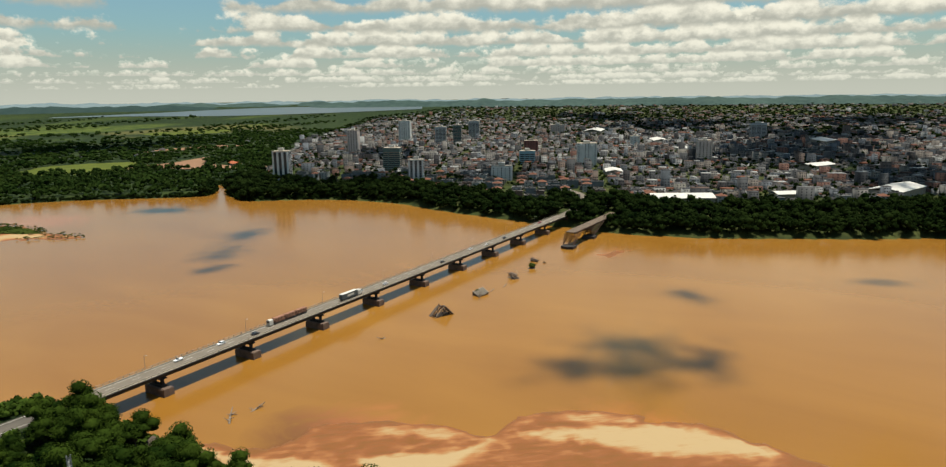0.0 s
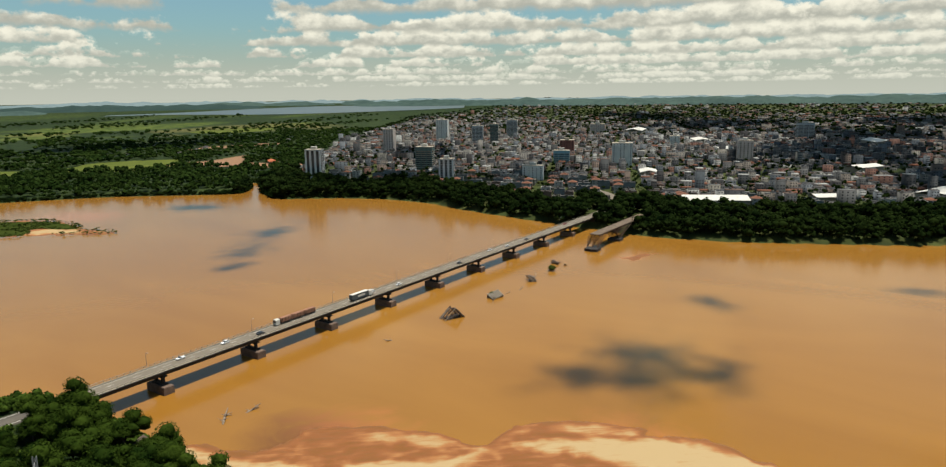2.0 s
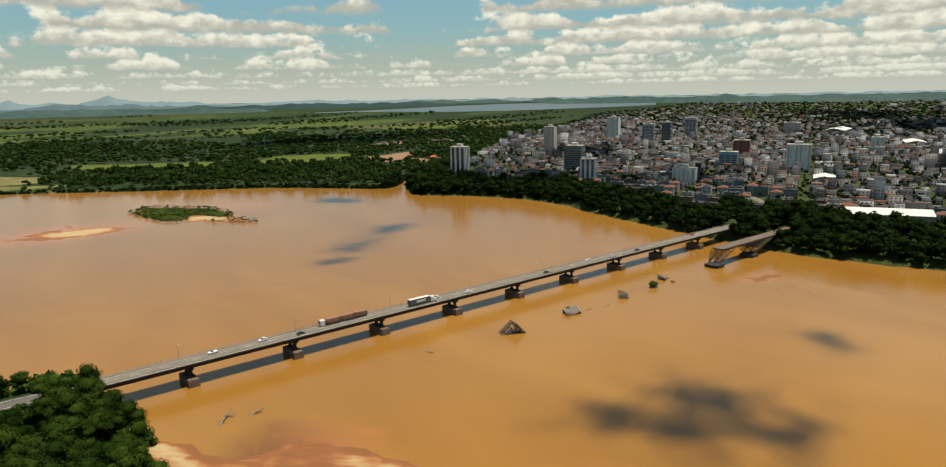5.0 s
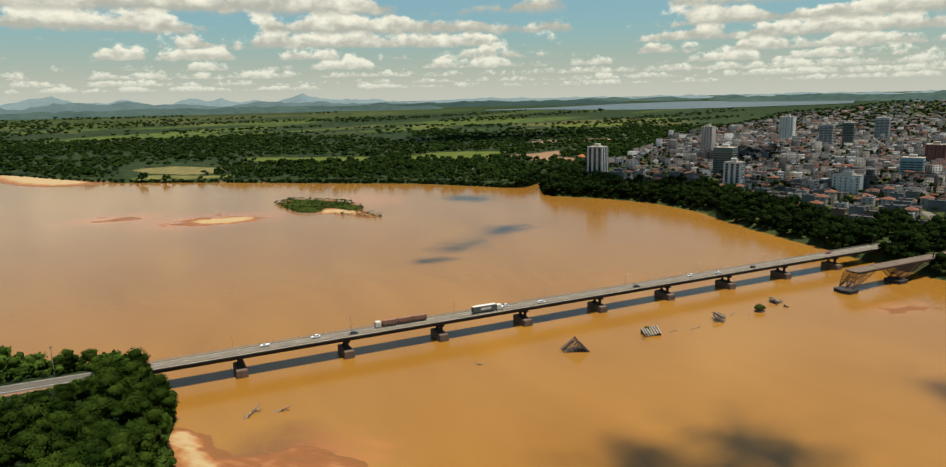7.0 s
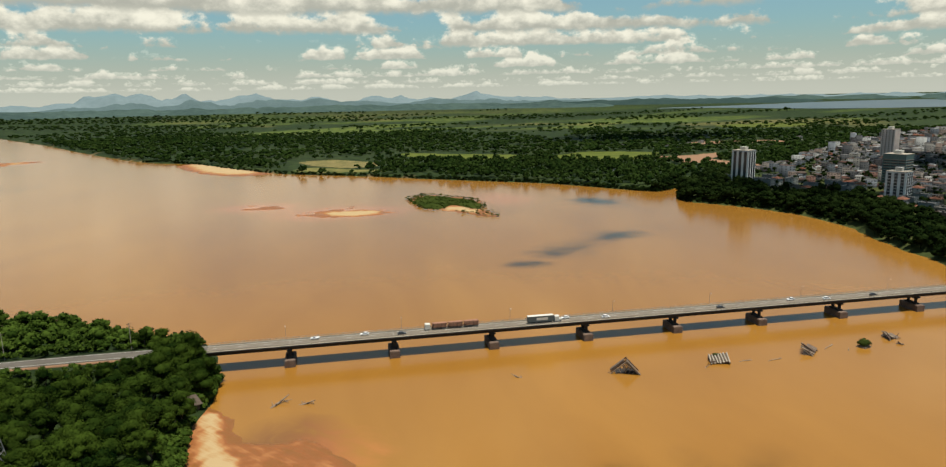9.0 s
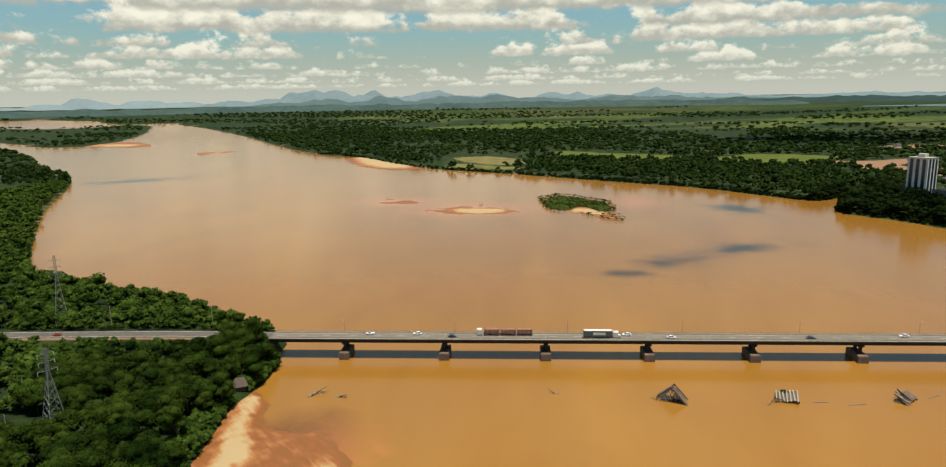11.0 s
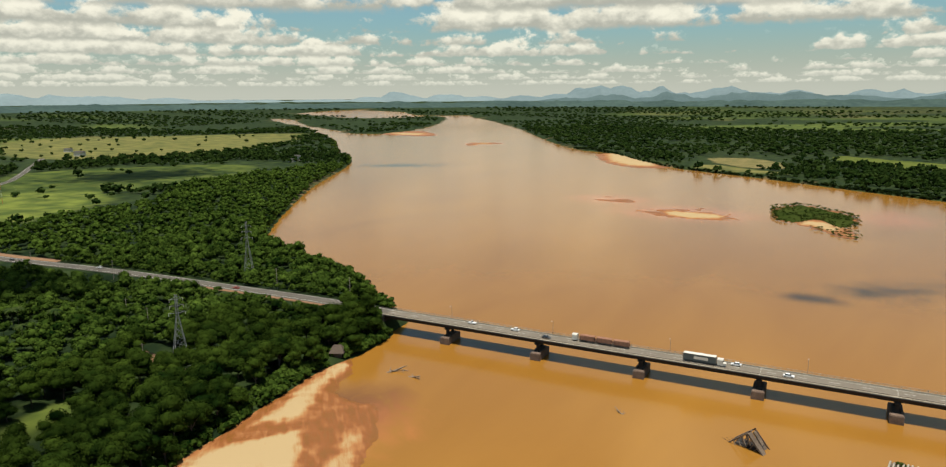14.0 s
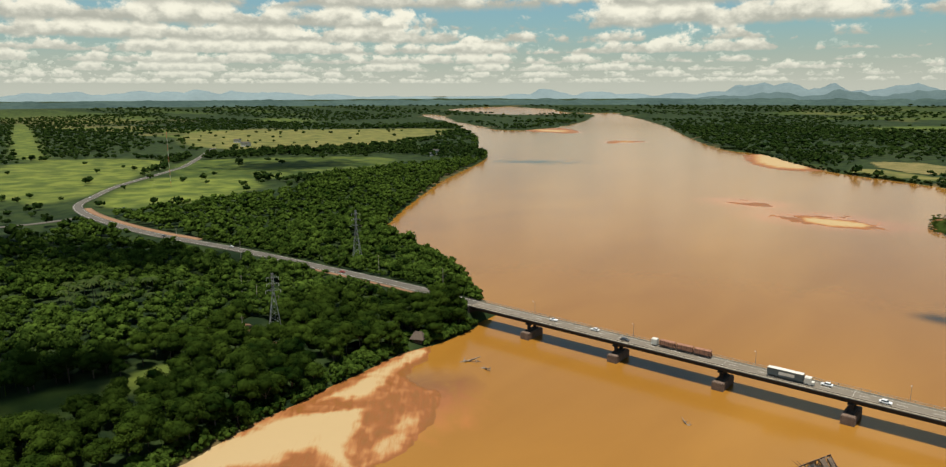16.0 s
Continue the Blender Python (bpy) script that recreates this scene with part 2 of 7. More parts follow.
def water_material():
    """Opaque silty water: brown body with drifting silt bands, glossy skin with faint ripples."""
    m = bpy.data.materials.new("muddy_water")
    m.use_nodes = True
    nt = m.node_tree
    p = nt.nodes["Principled BSDF"]
    p.inputs["Roughness"].default_value, p.inputs["IOR"].default_value = 0.16, 1.38
    p.inputs["Specular IOR Level"].default_value = 0.5
    p.inputs["Specular Tint"].default_value = (0.97, 0.96, 0.73, 1)
    geo = nt.nodes.new("ShaderNodeNewGeometry")
    mp = nt.nodes.new("ShaderNodeMapping")
    mp.inputs["Scale"].default_value = (1.0, 0.35, 1.0)
    nt.links.new(geo.outputs["Position"], mp.inputs[0])
    n = nt.nodes.new("ShaderNodeTexNoise")
    n.inputs["Scale"].default_value, n.inputs["Detail"].default_value = 0.012, 6
    n.inputs["Distortion"].default_value = 1.2
    nt.links.new(mp.outputs[0], n.inputs["Vector"])
    r = nt.nodes.new("ShaderNodeValToRGB")
    r.color_ramp.elements[0].position, r.color_ramp.elements[1].position = 0.30, 0.72
    r.color_ramp.elements[0].color, r.color_ramp.elements[1].color = (0.180, 0.079, 0.0112, 1), (0.219, 0.101, 0.0160, 1)
    nt.links.new(n.outputs[0], r.inputs[0])
    # reddish silt stirred up along the sand spit by the bank
    tc = nt.nodes.new("ShaderNodeMapping")
    tc.inputs["Location"].default_value = (-0.12, 2.05, 0)
    tc.inputs["Scale"].default_value = (1 / 34, 1 / 44, 1 / 40)
    nt.links.new(geo.outputs["Position"], tc.inputs[0])
    g = nt.nodes.new("ShaderNodeTexGradient")
    g.gradient_type = "SPHERICAL"
    nt.links.new(tc.outputs[0], g.inputs[0])
    n3 = nt.nodes.new("ShaderNodeTexNoise")
    n3.inputs["Scale"].default_value, n3.inputs["Detail"].default_value = 0.05, 5
    n3.inputs["Distortion"].default_value = 2.0
    nt.links.new(geo.outputs["Position"], n3.inputs["Vector"])
    f = nt.nodes.new("ShaderNodeMath")
    f.operation = "MULTIPLY"
    nt.links.new(g.outputs[1], f.inputs[0])
    nt.links.new(n3.outputs[0], f.inputs[1])
    f2 = nt.nodes.new("ShaderNodeMapRange")
    f2.inputs[1].default_value, f2.inputs[2].default_value, f2.inputs[4].default_value = 0.08, 0.34, 0.85
    nt.links.new(f.outputs[0], f2.inputs[0])
    silt = nt.nodes.new("ShaderNodeMix")
    silt.data_type = "RGBA"
    silt.inputs["B"].default_value = (0.104, 0.0384, 0.0112, 1)
    nt.links.new(f2.outputs[0], silt.inputs["Factor"])
    nt.links.new(r.outputs[0], silt.inputs["A"])
    # shoals showing orange through the water: centre, reach along and across, strength
    tone = silt.outputs["Result"]
    for cx, cy, rx, ry, strength in ((30, 462, 150, 95, 0.9), (-66, 526, 95, 75, 0.9), (18, -96, 40, 48, 0.45), (62, -190, 46, 60, 0.45), (-130, 985, 150, 130, 0.8), (-650, 1340, 110, 120, 0.7),
                                     (225, 510, 80, 110, 0.6), (-1050, 1680, 190, 150, 0.8), (352, -78, 40, 22, 0.4)):
        at = nt.nodes.new("ShaderNodeMapping")
        at.inputs["Location"].default_value = (-cx / rx, -cy / ry, 0)
        at.inputs["Scale"].default_value = (1 / rx, 1 / ry, 0)
        nt.links.new(geo.outputs["Position"], at.inputs[0])
        ball = nt.nodes.new("ShaderNodeTexGradient")
        ball.gradient_type = "SPHERICAL"
        nt.links.new(at.outputs[0], ball.inputs[0])
        ragged = nt.nodes.new("ShaderNodeMath")
        ragged.operation = "MULTIPLY"
        nt.links.new(ball.outputs[1], ragged.inputs[0])
        nt.links.new(n3.outputs[0], ragged.inputs[1])
        show = nt.nodes.new("ShaderNodeMapRange")
        show.inputs[1].default_value, show.inputs[2].default_value, show.inputs[4].default_value = 0.17, 0.42, strength
        nt.links.new(ragged.outputs[0], show.inputs[0])
        shoal = nt.nodes.new("ShaderNodeMix")
        shoal.data_type = "RGBA"
        shoal.inputs["B"].default_value = (0.30, 0.105, 0.030, 1)
        nt.links.new(show.outputs[0], shoal.inputs["Factor"])
        nt.links.new(tone, shoal.inputs["A"])
        tone = shoal.outputs["Result"]
    nt.links.new(tone, p.inputs["Base Color"])
    n2 = nt.nodes.new("ShaderNodeTexNoise")
    n2.inputs["Scale"].default_value, n2.inputs["Detail"].default_value = 0.35, 4
    nt.links.new(geo.outputs["Position"], n2.inputs["Vector"])
    b = nt.nodes.new("ShaderNodeBump")
    b.inputs["Strength"].default_value, b.inputs["Distance"].default_value = 0.06, 0.5
    nt.links.new(n2.outputs[0], b.inputs["Height"])
    nt.links.new(b.outputs[0], p.inputs["Normal"])
    return m


LAND, WATER = ground_material(), water_material()


def spit_material():
    """River sand by the sheet's dryness: pale and matt where dry, reddish and smooth where wet, streaked along the current."""
    m = bpy.data.materials.new("spit_sand")
    m.use_nodes = True
    nt = m.node_tree
    p = nt.nodes["Principled BSDF"]
    p.inputs["Specular IOR Level"].default_value = 0.2
    geo = nt.nodes.new("ShaderNodeNewGeometry")
    mp = nt.nodes.new("ShaderNodeMapping")
    turn = nt.nodes.new("ShaderNodeMapping")
    turn.inputs["Rotation"].default_value = (0, 0, radians(139))
    mp.inputs["Scale"].default_value = (1.0, 0.14, 1.0)
    nt.links.new(geo.outputs["Position"], turn.inputs[0])
    nt.links.new(turn.outputs[0], mp.inputs[0])
    n = nt.nodes.new("ShaderNodeTexNoise")
    n.inputs["Scale"].default_value, n.inputs["Detail"].default_value, n.inputs["Distortion"].default_value = 0.30, 10, 1.2
    nt.links.new(mp.outputs[0], n.inputs["Vector"])
    fine = nt.nodes.new("ShaderNodeTexNoise")
    fine.inputs["Scale"].default_value, fine.inputs["Detail"].default_value, fine.inputs["Distortion"].default_value = 1.1, 6, 0.6
    nt.links.new(mp.outputs[0], fine.inputs["Vector"])
    blot = nt.nodes.new("ShaderNodeTexNoise")
    blot.inputs["Scale"].default_value, blot.inputs["Detail"].default_value, blot.inputs["Distortion"].default_value = 0.06, 8, 1.5
    nt.links.new(geo.outputs["Position"], blot.inputs["Vector"])
    mixed = nt.nodes.new("ShaderNodeMath")
    mixed.operation = "MULTIPLY_ADD"
    mixed.inputs[1].default_value = 0.45
    both = nt.nodes.new("ShaderNodeMath")
    both.operation = "MULTIPLY_ADD"
    both.inputs[1].default_value, both.inputs[2].default_value = 0.9, -0.67
    nt.links.new(blot.outputs[0], both.inputs[0])
    nt.links.new(fine.outputs[0], mixed.inputs[0])
    nt.links.new(both.outputs[0], mixed.inputs[2])
    att = nt.nodes.new("ShaderNodeAttribute")
    att.attribute_name = "dry"
    s = nt.nodes.new("ShaderNodeMath")
    s.operation = "MULTIPLY_ADD"
    s.inputs[1].default_value, s.inputs[2].default_value = 0.8, -0.40
    nt.links.new(n.outputs[0], s.inputs[0])
    a = nt.nodes.new("ShaderNodeMath")
    a.operation = "ADD"
    nt.links.new(s.outputs[0], a.inputs[0])
    nt.links.new(att.outputs["Fac"], a.inputs[1])
    grained = nt.nodes.new("ShaderNodeMath")
    grained.operation = "ADD"
    nt.links.new(a.outputs[0], grained.inputs[0])
    nt.links.new(mixed.outputs[0], grained.inputs[1])
    a = grained
    r = nt.nodes.new("ShaderNodeValToRGB")
    el = r.color_ramp.elements
    el[0].position, el[0].color = 0.02, (0.150, 0.060, 0.014, 1)
    el[1].position, el[1].color = 0.86, (0.288, 0.204, 0.1, 1)
    el.new(0.24).color = (0.172, 0.061, 0.017, 1)
    el.new(0.46).color = (0.238, 0.100, 0.032, 1)
    el.new(0.64).color = (0.264, 0.16, 0.068, 1)
    nt.links.new(a.outputs[0], r.inputs[0])
    nt.links.new(r.outputs[0], p.inputs["Base Color"])
    q = nt.nodes.new("ShaderNodeMapRange")
    q.inputs[1].default_value, q.inputs[2].default_value, q.inputs[3].default_value, q.inputs[4].default_value = 0.1, 0.6, 0.35, 0.95
    nt.links.new(a.outputs[0], q.inputs[0])
    nt.links.new(q.outputs[0], p.inputs["Roughness"])
    return m


SPIT = spit_material()
ASPHALT = material("asphalt", (0.135, 0.114, 0.086), 0.9, dark=(0.1, 0.0816, 0.06), scale=0.12, fine=14)
ROAD = material("road_asphalt", (0.088, 0.077, 0.060), 0.9, dark=(0.056, 0.048, 0.038), scale=0.12, fine=14)
CONCRETE = material("concrete", (0.30, 0.26, 0.20), 0.9, dark=(0.19, 0.165, 0.125), scale=0.25, fine=10, bump=0.2)
OLD_CONCRETE = material("old_concrete", (0.150, 0.108, 0.074), 0.95, dark=(0.040, 0.029, 0.021), scale=0.35, fine=8, bump=0.5)
# concrete with the shade under and beside the deck put into its near-black colour
GIRDER = material("shade_dark_concrete", (0.036, 0.032, 0.0288), 0.95, dark=(0.016, 0.0144, 0.0136), scale=0.25, fine=10)
CAP = material("pile_cap_concrete", (0.165, 0.112, 0.080), 0.95, dark=(0.055, 0.036, 0.026), scale=0.4, fine=7, bump=0.3)
PAINT = material("road_paint", (0.50, 0.48, 0.42), 0.7, dark=(0.256, 0.24, 0.208), scale=1.0)
STEEL = material("galvanised_steel", (0.24, 0.248, 0.24), 0.55, 0.5, dark=(0.16, 0.16, 0.156), scale=1.0)
RUST = material("rusty_steel", (0.104, 0.06, 0.04), 0.85, 0.3, dark=(0.036, 0.024, 0.02), scale=0.8, fine=6)
BARK = material("bark", (0.088, 0.068, 0.048), 0.95, dark=(0.04, 0.0304, 0.0224), scale=1.2, fine=6, bump=0.4)
DRIFT = material("driftwood", (0.24, 0.184, 0.128), 0.95, dark=(0.08, 0.056, 0.04), scale=1.0, fine=6)
THATCH = material("thatch", (0.096, 0.072, 0.052), 0.98, dark=(0.048, 0.036, 0.028), scale=1.5, fine=8, bump=0.6)
EARTH = material("bare_earth", (0.216, 0.12, 0.06), 0.97, dark=(0.12, 0.0624, 0.032), scale=0.2, fine=8)
LEAF = foliage("tree_leaves", (0.003, 0.010, 0.002), (0.040, 0.064, 0.0085), "object", 0.16)
LEAF_STUFF = foliage("wood_leaves", (0.003, 0.012, 0.002), (0.062, 0.098, 0.015), "island", 0.08)
LEAF_FAR = foliage("far_leaves", (0.0048, 0.0144, 0.0032), (0.0272, 0.0448, 0.0096), "island", 0.02)
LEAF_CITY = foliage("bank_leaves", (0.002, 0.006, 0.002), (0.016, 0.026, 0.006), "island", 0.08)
PALM = foliage("palm_fronds", (0.0128, 0.0272, 0.008), (0.056, 0.072, 0.0208), "object", 0.5)
ISLE = foliage("island_grass", (0.0064, 0.0192, 0.0032), (0.0528, 0.0656, 0.0144), "island", 0.05)
WHITE = material("white_paint", (0.52, 0.50, 0.44), 0.6, dark=(0.32, 0.304, 0.264), scale=0.3)
GLASS = material("dark_window_glass", (0.028, 0.036, 0.04), 0.12, dark=(0.016, 0.02, 0.024), scale=0.3, spec=0.6)
TEAL = material("green_glass_facade", (0.08, 0.136, 0.128), 0.2, dark=(0.048, 0.088, 0.088), scale=0.2, spec=0.6)
CLOUD = material("cloud_vapour", (0.9, 0.9, 0.9), 1.0, dark=(0.8, 0.8, 0.8), scale=0.01, spec=0.0)
RUBBER = material("rubber", (0.024, 0.024, 0.024), 0.9)
# far plain: the blue-grey haze of the air is mixed into its colours
PLAIN = material("haze_tinted_plain", (0.052, 0.078, 0.066), 1.0, dark=(0.024, 0.040, 0.037), scale=0.003, fine=9, spec=0.0)
# far hills: haze of the distance is put into the bluish base colour
HILL = material("haze_tinted_hills", (0.130, 0.168, 0.172), 1.0, dark=(0.095, 0.128, 0.134), scale=0.006, fine=6, spec=0.0)


# ---- mesh helpers ----
class Shape:
    """Collects boxes, bars and prisms into one mesh."""

    def __init__(self):
        self.v, self.f = [], []

    def add(self, verts, faces):
        n = len(self.v)
        self.v += [tuple(p) for p in verts]
        self.f += [tuple(i + n for i in f) for f in faces]
        return self

    def box(self, x0, x1, y0, y1, z0, z1, m=None, taper=0.0):
        c = [(x0, y0, z0), (x1, y0, z0), (x1, y1, z0), (x0, y1, z0),
             (x0 + taper, y0 + taper, z1), (x1 - taper, y0 + taper, z1), (x1 - taper, y1 - taper, z1), (x0 + taper, y1 - taper, z1)]
        if m is not None:
            c = [m @ Vector(p) for p in c]
        return self.add(c, [(3, 2, 1, 0), (4, 5, 6, 7), (0, 1, 5, 4), (1, 2, 6, 5), (2, 3, 7, 6), (3, 0, 4, 7)])

    def bar(self, a, b, r0, r1=None, n=5):
        a, b = Vector(a), Vector(b)
        r1 = r0 if r1 is None else r1
        d = (b - a).normalized()
        u = d.orthogonal().normalized()
        w = d.cross(u)
        ring = [(math.cos(2 * math.pi * i / n), math.sin(2 * math.pi * i / n)) for i in range(n)]
        v = [a + (u * c + w * s) * r0 for c, s in ring] + [b + (u * c + w * s) * r1 for c, s in ring]
        f = [(i, (i + 1) % n, n + (i + 1) % n, n + i) for i in range(n)]
        f += [tuple(range(n - 1, -1, -1)), tuple(range(n, 2 * n))]
        return self.add(v, f)

    def prism(self, outline, z0, z1):
        """An upright prism over an outline of (x, y)."""
        n = len(outline)
        v = [(x, y, z0) for x, y in outline] + [(x, y, z1) for x, y in outline]
        f = [(i, (i + 1) % n, n + (i + 1) % n, n + i) for i in range(n)]
        return self.add(v, f + [tuple(range(n - 1, -1, -1)), tuple(range(n, 2 * n))])

    def extrude_x(self, outline, x0, x1):
        """A bar along x with the (y, z) outline as its section."""
        n = len(outline)
        v = [(x0, y, z) for y, z in outline] + [(x1, y, z) for y, z in outline]
        f = [(i, (i + 1) % n, n + (i + 1) % n, n + i) for i in range(n)]
        return self.add(v, f + [tuple(range(n - 1, -1, -1)), tuple(range(n, 2 * n))])

    def mesh(self, name, mat, smooth=False):
        me = bpy.data.meshes.new(name)
        me.from_pydata(self.v, [], self.f)
        me.materials.append(mat)
        bm = bmesh.new()
        bm.from_mesh(me)
        bmesh.ops.recalc_face_normals(bm, faces=bm.faces)
        bm.to_mesh(me)
        bm.free()
        if smooth:
            me.polygons.foreach_set("use_smooth", [True] * len(me.polygons))
        return me


def raw_mesh(name, verts, faces, mat, smooth=False):
    """A large mesh from arrays: verts (n, 3), faces (m, 3 or 4)."""
    me = bpy.data.meshes.new(name)
    k = faces.shape[1]
    me.vertices.add(len(verts))
    me.vertices.foreach_set("co", np.ascontiguousarray(verts, dtype=np.float32).ravel())
    me.loops.add(faces.size)
    me.loops.foreach_set("vertex_index", np.ascontiguousarray(faces, dtype=np.int32).ravel())
    me.polygons.add(len(faces))
    me.polygons.foreach_set("loop_start", np.arange(0, faces.size, k, dtype=np.int32))
    me.update(calc_edges=True)
    me.materials.append(mat)
    if smooth:
        me.polygons.foreach_set("use_smooth", np.ones(len(faces), dtype=bool))
    return me


def part(name, me, parent, label=""):
    ob = new(name, me)
    ob.parent = parent
    return tagged(ob, label)


def thing(name, label, category, group="", at=None):
    ob = new(name)
    ob.empty_display_size = 0.5
    if at is not None:
        ob.matrix_basis = at
    return tagged(ob, label, category, group)


def structure(name, me, label, category):
    return tagged(new(name, me), label, category, "", "structure")


def stuff(name, me, label, category):
    return tagged(new(name, me), label, category, "", "stuff")


# ---- plan: rivers, banks, cover ----
def smooth_line(points, sub=6, closed=False):
    """A Catmull-Rom curve through the points."""
    p = np.array(points, float)
    n = len(p)
    out = []
    for i in range(n if closed else n - 1):
        a, b, c, d = (p[(i + k) % n] if closed else p[min(max(i + k, 0), n - 1)] for k in (-1, 0, 1, 2))
        for s in np.arange(sub) / sub:
            out.append(0.5 * (2 * b + (c - a) * s + (2 * a - 5 * b + 4 * c - d) * s * s + (3 * b - a - 3 * c + d) * s ** 3))
    if not closed:
        out.append(p[-1])
    return np.array(out)


def signed(poly, x, y):
    """Distance to a closed outline, positive inside."""
    x, y = np.asarray(x, float), np.asarray(y, float)
    best = np.full(x.shape, 1e18)
    inside = np.zeros(x.shape, bool)
    for (x0, y0), (x1, y1) in zip(poly, np.roll(poly, -1, axis=0)):
        dx, dy = x1 - x0, y1 - y0
        t = np.clip(((x - x0) * dx + (y - y0) * dy) / (dx * dx + dy * dy + 1e-9), 0, 1)
        best = np.minimum(best, (x - x0 - t * dx) ** 2 + (y - y0 - t * dy) ** 2)
        cross = (y0 > y) != (y1 > y)
        inside ^= cross & (x < x0 + (y - y0) * dx / (dy if abs(dy) > 1e-9 else 1e-9))
    d = np.sqrt(best)
    return np.where(inside, d, -d)


def line_distance(line, x, y):
    """Distance to an open line of (x, y, ...) and the interpolated last column."""
    best, val = np.full(np.shape(x), 1e18), np.zeros(np.shape(x))
    for a, b in zip(line[:-1], line[1:]):
        dx, dy = b[0] - a[0], b[1] - a[1]
        t = np.clip(((x - a[0]) * dx + (y - a[1]) * dy) / (dx * dx + dy * dy + 1e-9), 0, 1)
        d = (x - a[0] - t * dx) ** 2 + (y - a[1] - t * dy) ** 2
        val = np.where(d < best, a[-1] + t * (b[-1] - a[-1]), val)
        best = np.minimum(best, d)
    return np.sqrt(best), val


GRID = np.random.RandomState(5).rand(256, 256)


def value_noise(x, y, size):
    """Smooth random field of about that grain, 0 to 1."""
    u, v = np.asarray(x, float) / size + 900, np.asarray(y, float) / size + 900
    i, j = np.floor(u).astype(int), np.floor(v).astype(int)
    a, b = u - i, v - j
    a, b = a * a * (3 - 2 * a), b * b * (3 - 2 * b)
    g = lambda p, q: GRID[p % 256, q % 256]
    return (g(i, j) * (1 - a) + g(i + 1, j) * a) * (1 - b) + (g(i, j + 1) * (1 - a) + g(i + 1, j + 1) * a) * b


def fractal(x, y, size):
    return 0.55 * value_noise(x, y, size) + 0.3 * value_noise(x + 77, y - 31, size / 2.3) + 0.15 * value_noise(x - 13, y + 57, size / 5.1)


LEFT_BANK = [(-150, -4850), (-60, -1500), (-8, -420), (-14, -200), (-24, -150), (-30, -100), (-34, -60), (-30, -30), (-34, 0),
             (-56, 30), (-98, 66), (-160, 102), (-230, 134), (-272, 156), (-325, 224), (-405, 346), (-487, 480), (-596, 690),
             (-685, 830), (-775, 908), (-1068, 1265), (-1500, 1690), (-1900, 2040), (-2330, 2365), (-2470, 2690), (-2430, 3000), (-2250, 3140)]
RIGHT_BANK = [(-2030, 3120), (-1850, 2950), (-1690, 2960), (-1560, 3030), (-1480, 2900), (-1243, 2657), (-904, 2161), (-559, 1564), (-369, 1267),
              (-258, 1176), (-98, 950), (66, 832), (175, 748), (255, 690), (330, 634), (392, 556), (424, 516), (446, 512), (486, 545), (520, 590), (528, 584), (496, 534), (458, 490), (446, 466), (428, 425), (466, 370),
              (494, 300), (494, 235), (470, 150), (455, 70), (442, 0), (437, -60), (444, -115), (470, -180), (500, -245),
              (560, -400), (650, -1000), (700, -4850)]
RIVER = np.vstack([smooth_line(LEFT_BANK, 5), smooth_line(RIGHT_BANK, 5)])
FAR_ISLAND = smooth_line([(-1450, 1775), (-1332, 1664), (-1175, 1650), (-1225, 1950), (-1385, 2390), (-1490, 2620), (-1590, 2830), (-1720, 2890), (-1800, 2690), (-1960, 2600), (-2210, 2640), (-2540, 2700), (-2480, 2400), (-2250, 2400), (-1970, 2180), (-1820, 2050)], 4, True)
ROAD_WEST = smooth_line([(-38, 3.5, 10.3), (-90, 7, 9.6), (-160, 7, 8.8), (-271, 4, 8.0), (-388, -6, 7.2), (-478, -4, 6.6), (-555, 5, 6.2),
                         (-615, 24, 6.0), (-668, 62, 5.8), (-753, 131, 5.6), (-869, 258, 5.5), (-950, 335, 5.5), (-1250, 560, 5.5)], 6)
ROAD_EAST = smooth_line([(446, 3.5, 10.3), (490, 6, 11.3), (530, 14, 12.8), (570, 34, 13.8), (600, 66, 14.2)], 6)
SIDE_ROAD = smooth_line([(-528, -14, 6.0), (-530, -48, 5.6), (-545, -90, 5.4), (-600, -180, 5.4)], 5)
FIELD_BRIGHT = smooth_line([(-590, 40), (-668, 80), (-752, 150), (-800, 235), (-690, 285), (-610, 250), (-560, 160), (-545, 75)], 3, True)
FIELD_DEEP = smooth_line([(-800, 231), (-1010, 370), (-900, 560), (-760, 640), (-640, 470), (-640, 330), (-690, 285)], 3, True)
FIELD_DRY = smooth_line([(-1250, 560), (-1540, 640), (-1950, 940), (-1700, 1250), (-1400, 1500), (-1150, 1150), (-1050, 860), (-1080, 660)], 3, True)
FIELD_WEST = smooth_line([(-690, -10), (-680, 55), (-840, 190), (-1000, 320), (-1120, 330), (-1230, 220), (-1100, 60), (-900, -20)], 3, True)
CUT_STRIP = smooth_line([(-1290, 205), (-1400, 208), (-2850, 668), (-2850, 722), (-1330, 242)], 2, True)
CLEAR_A = smooth_line([(-94, -172), (-103, -148), (-96, -134), (-88, -142), (-80, -160), (-84, -172)], 3, True)
CLEAR_B = smooth_line([(-110, -215), (-112, -190), (-100, -176), (-80, -180), (-78, -190), (-90, -212)], 3, True)
BARE_PATCH = smooth_line([(-40, 925), (20, 880), (90, 850), (110, 870), (40, 920), (-10, 960)], 3, True)
EARTHWORKS = [(576, 905), (612, 895), (652, 740), (705, 664), (722, 700), (716, 842), (760, 900), (830, 960), (800, 975), (700, 935), (640, 940)]
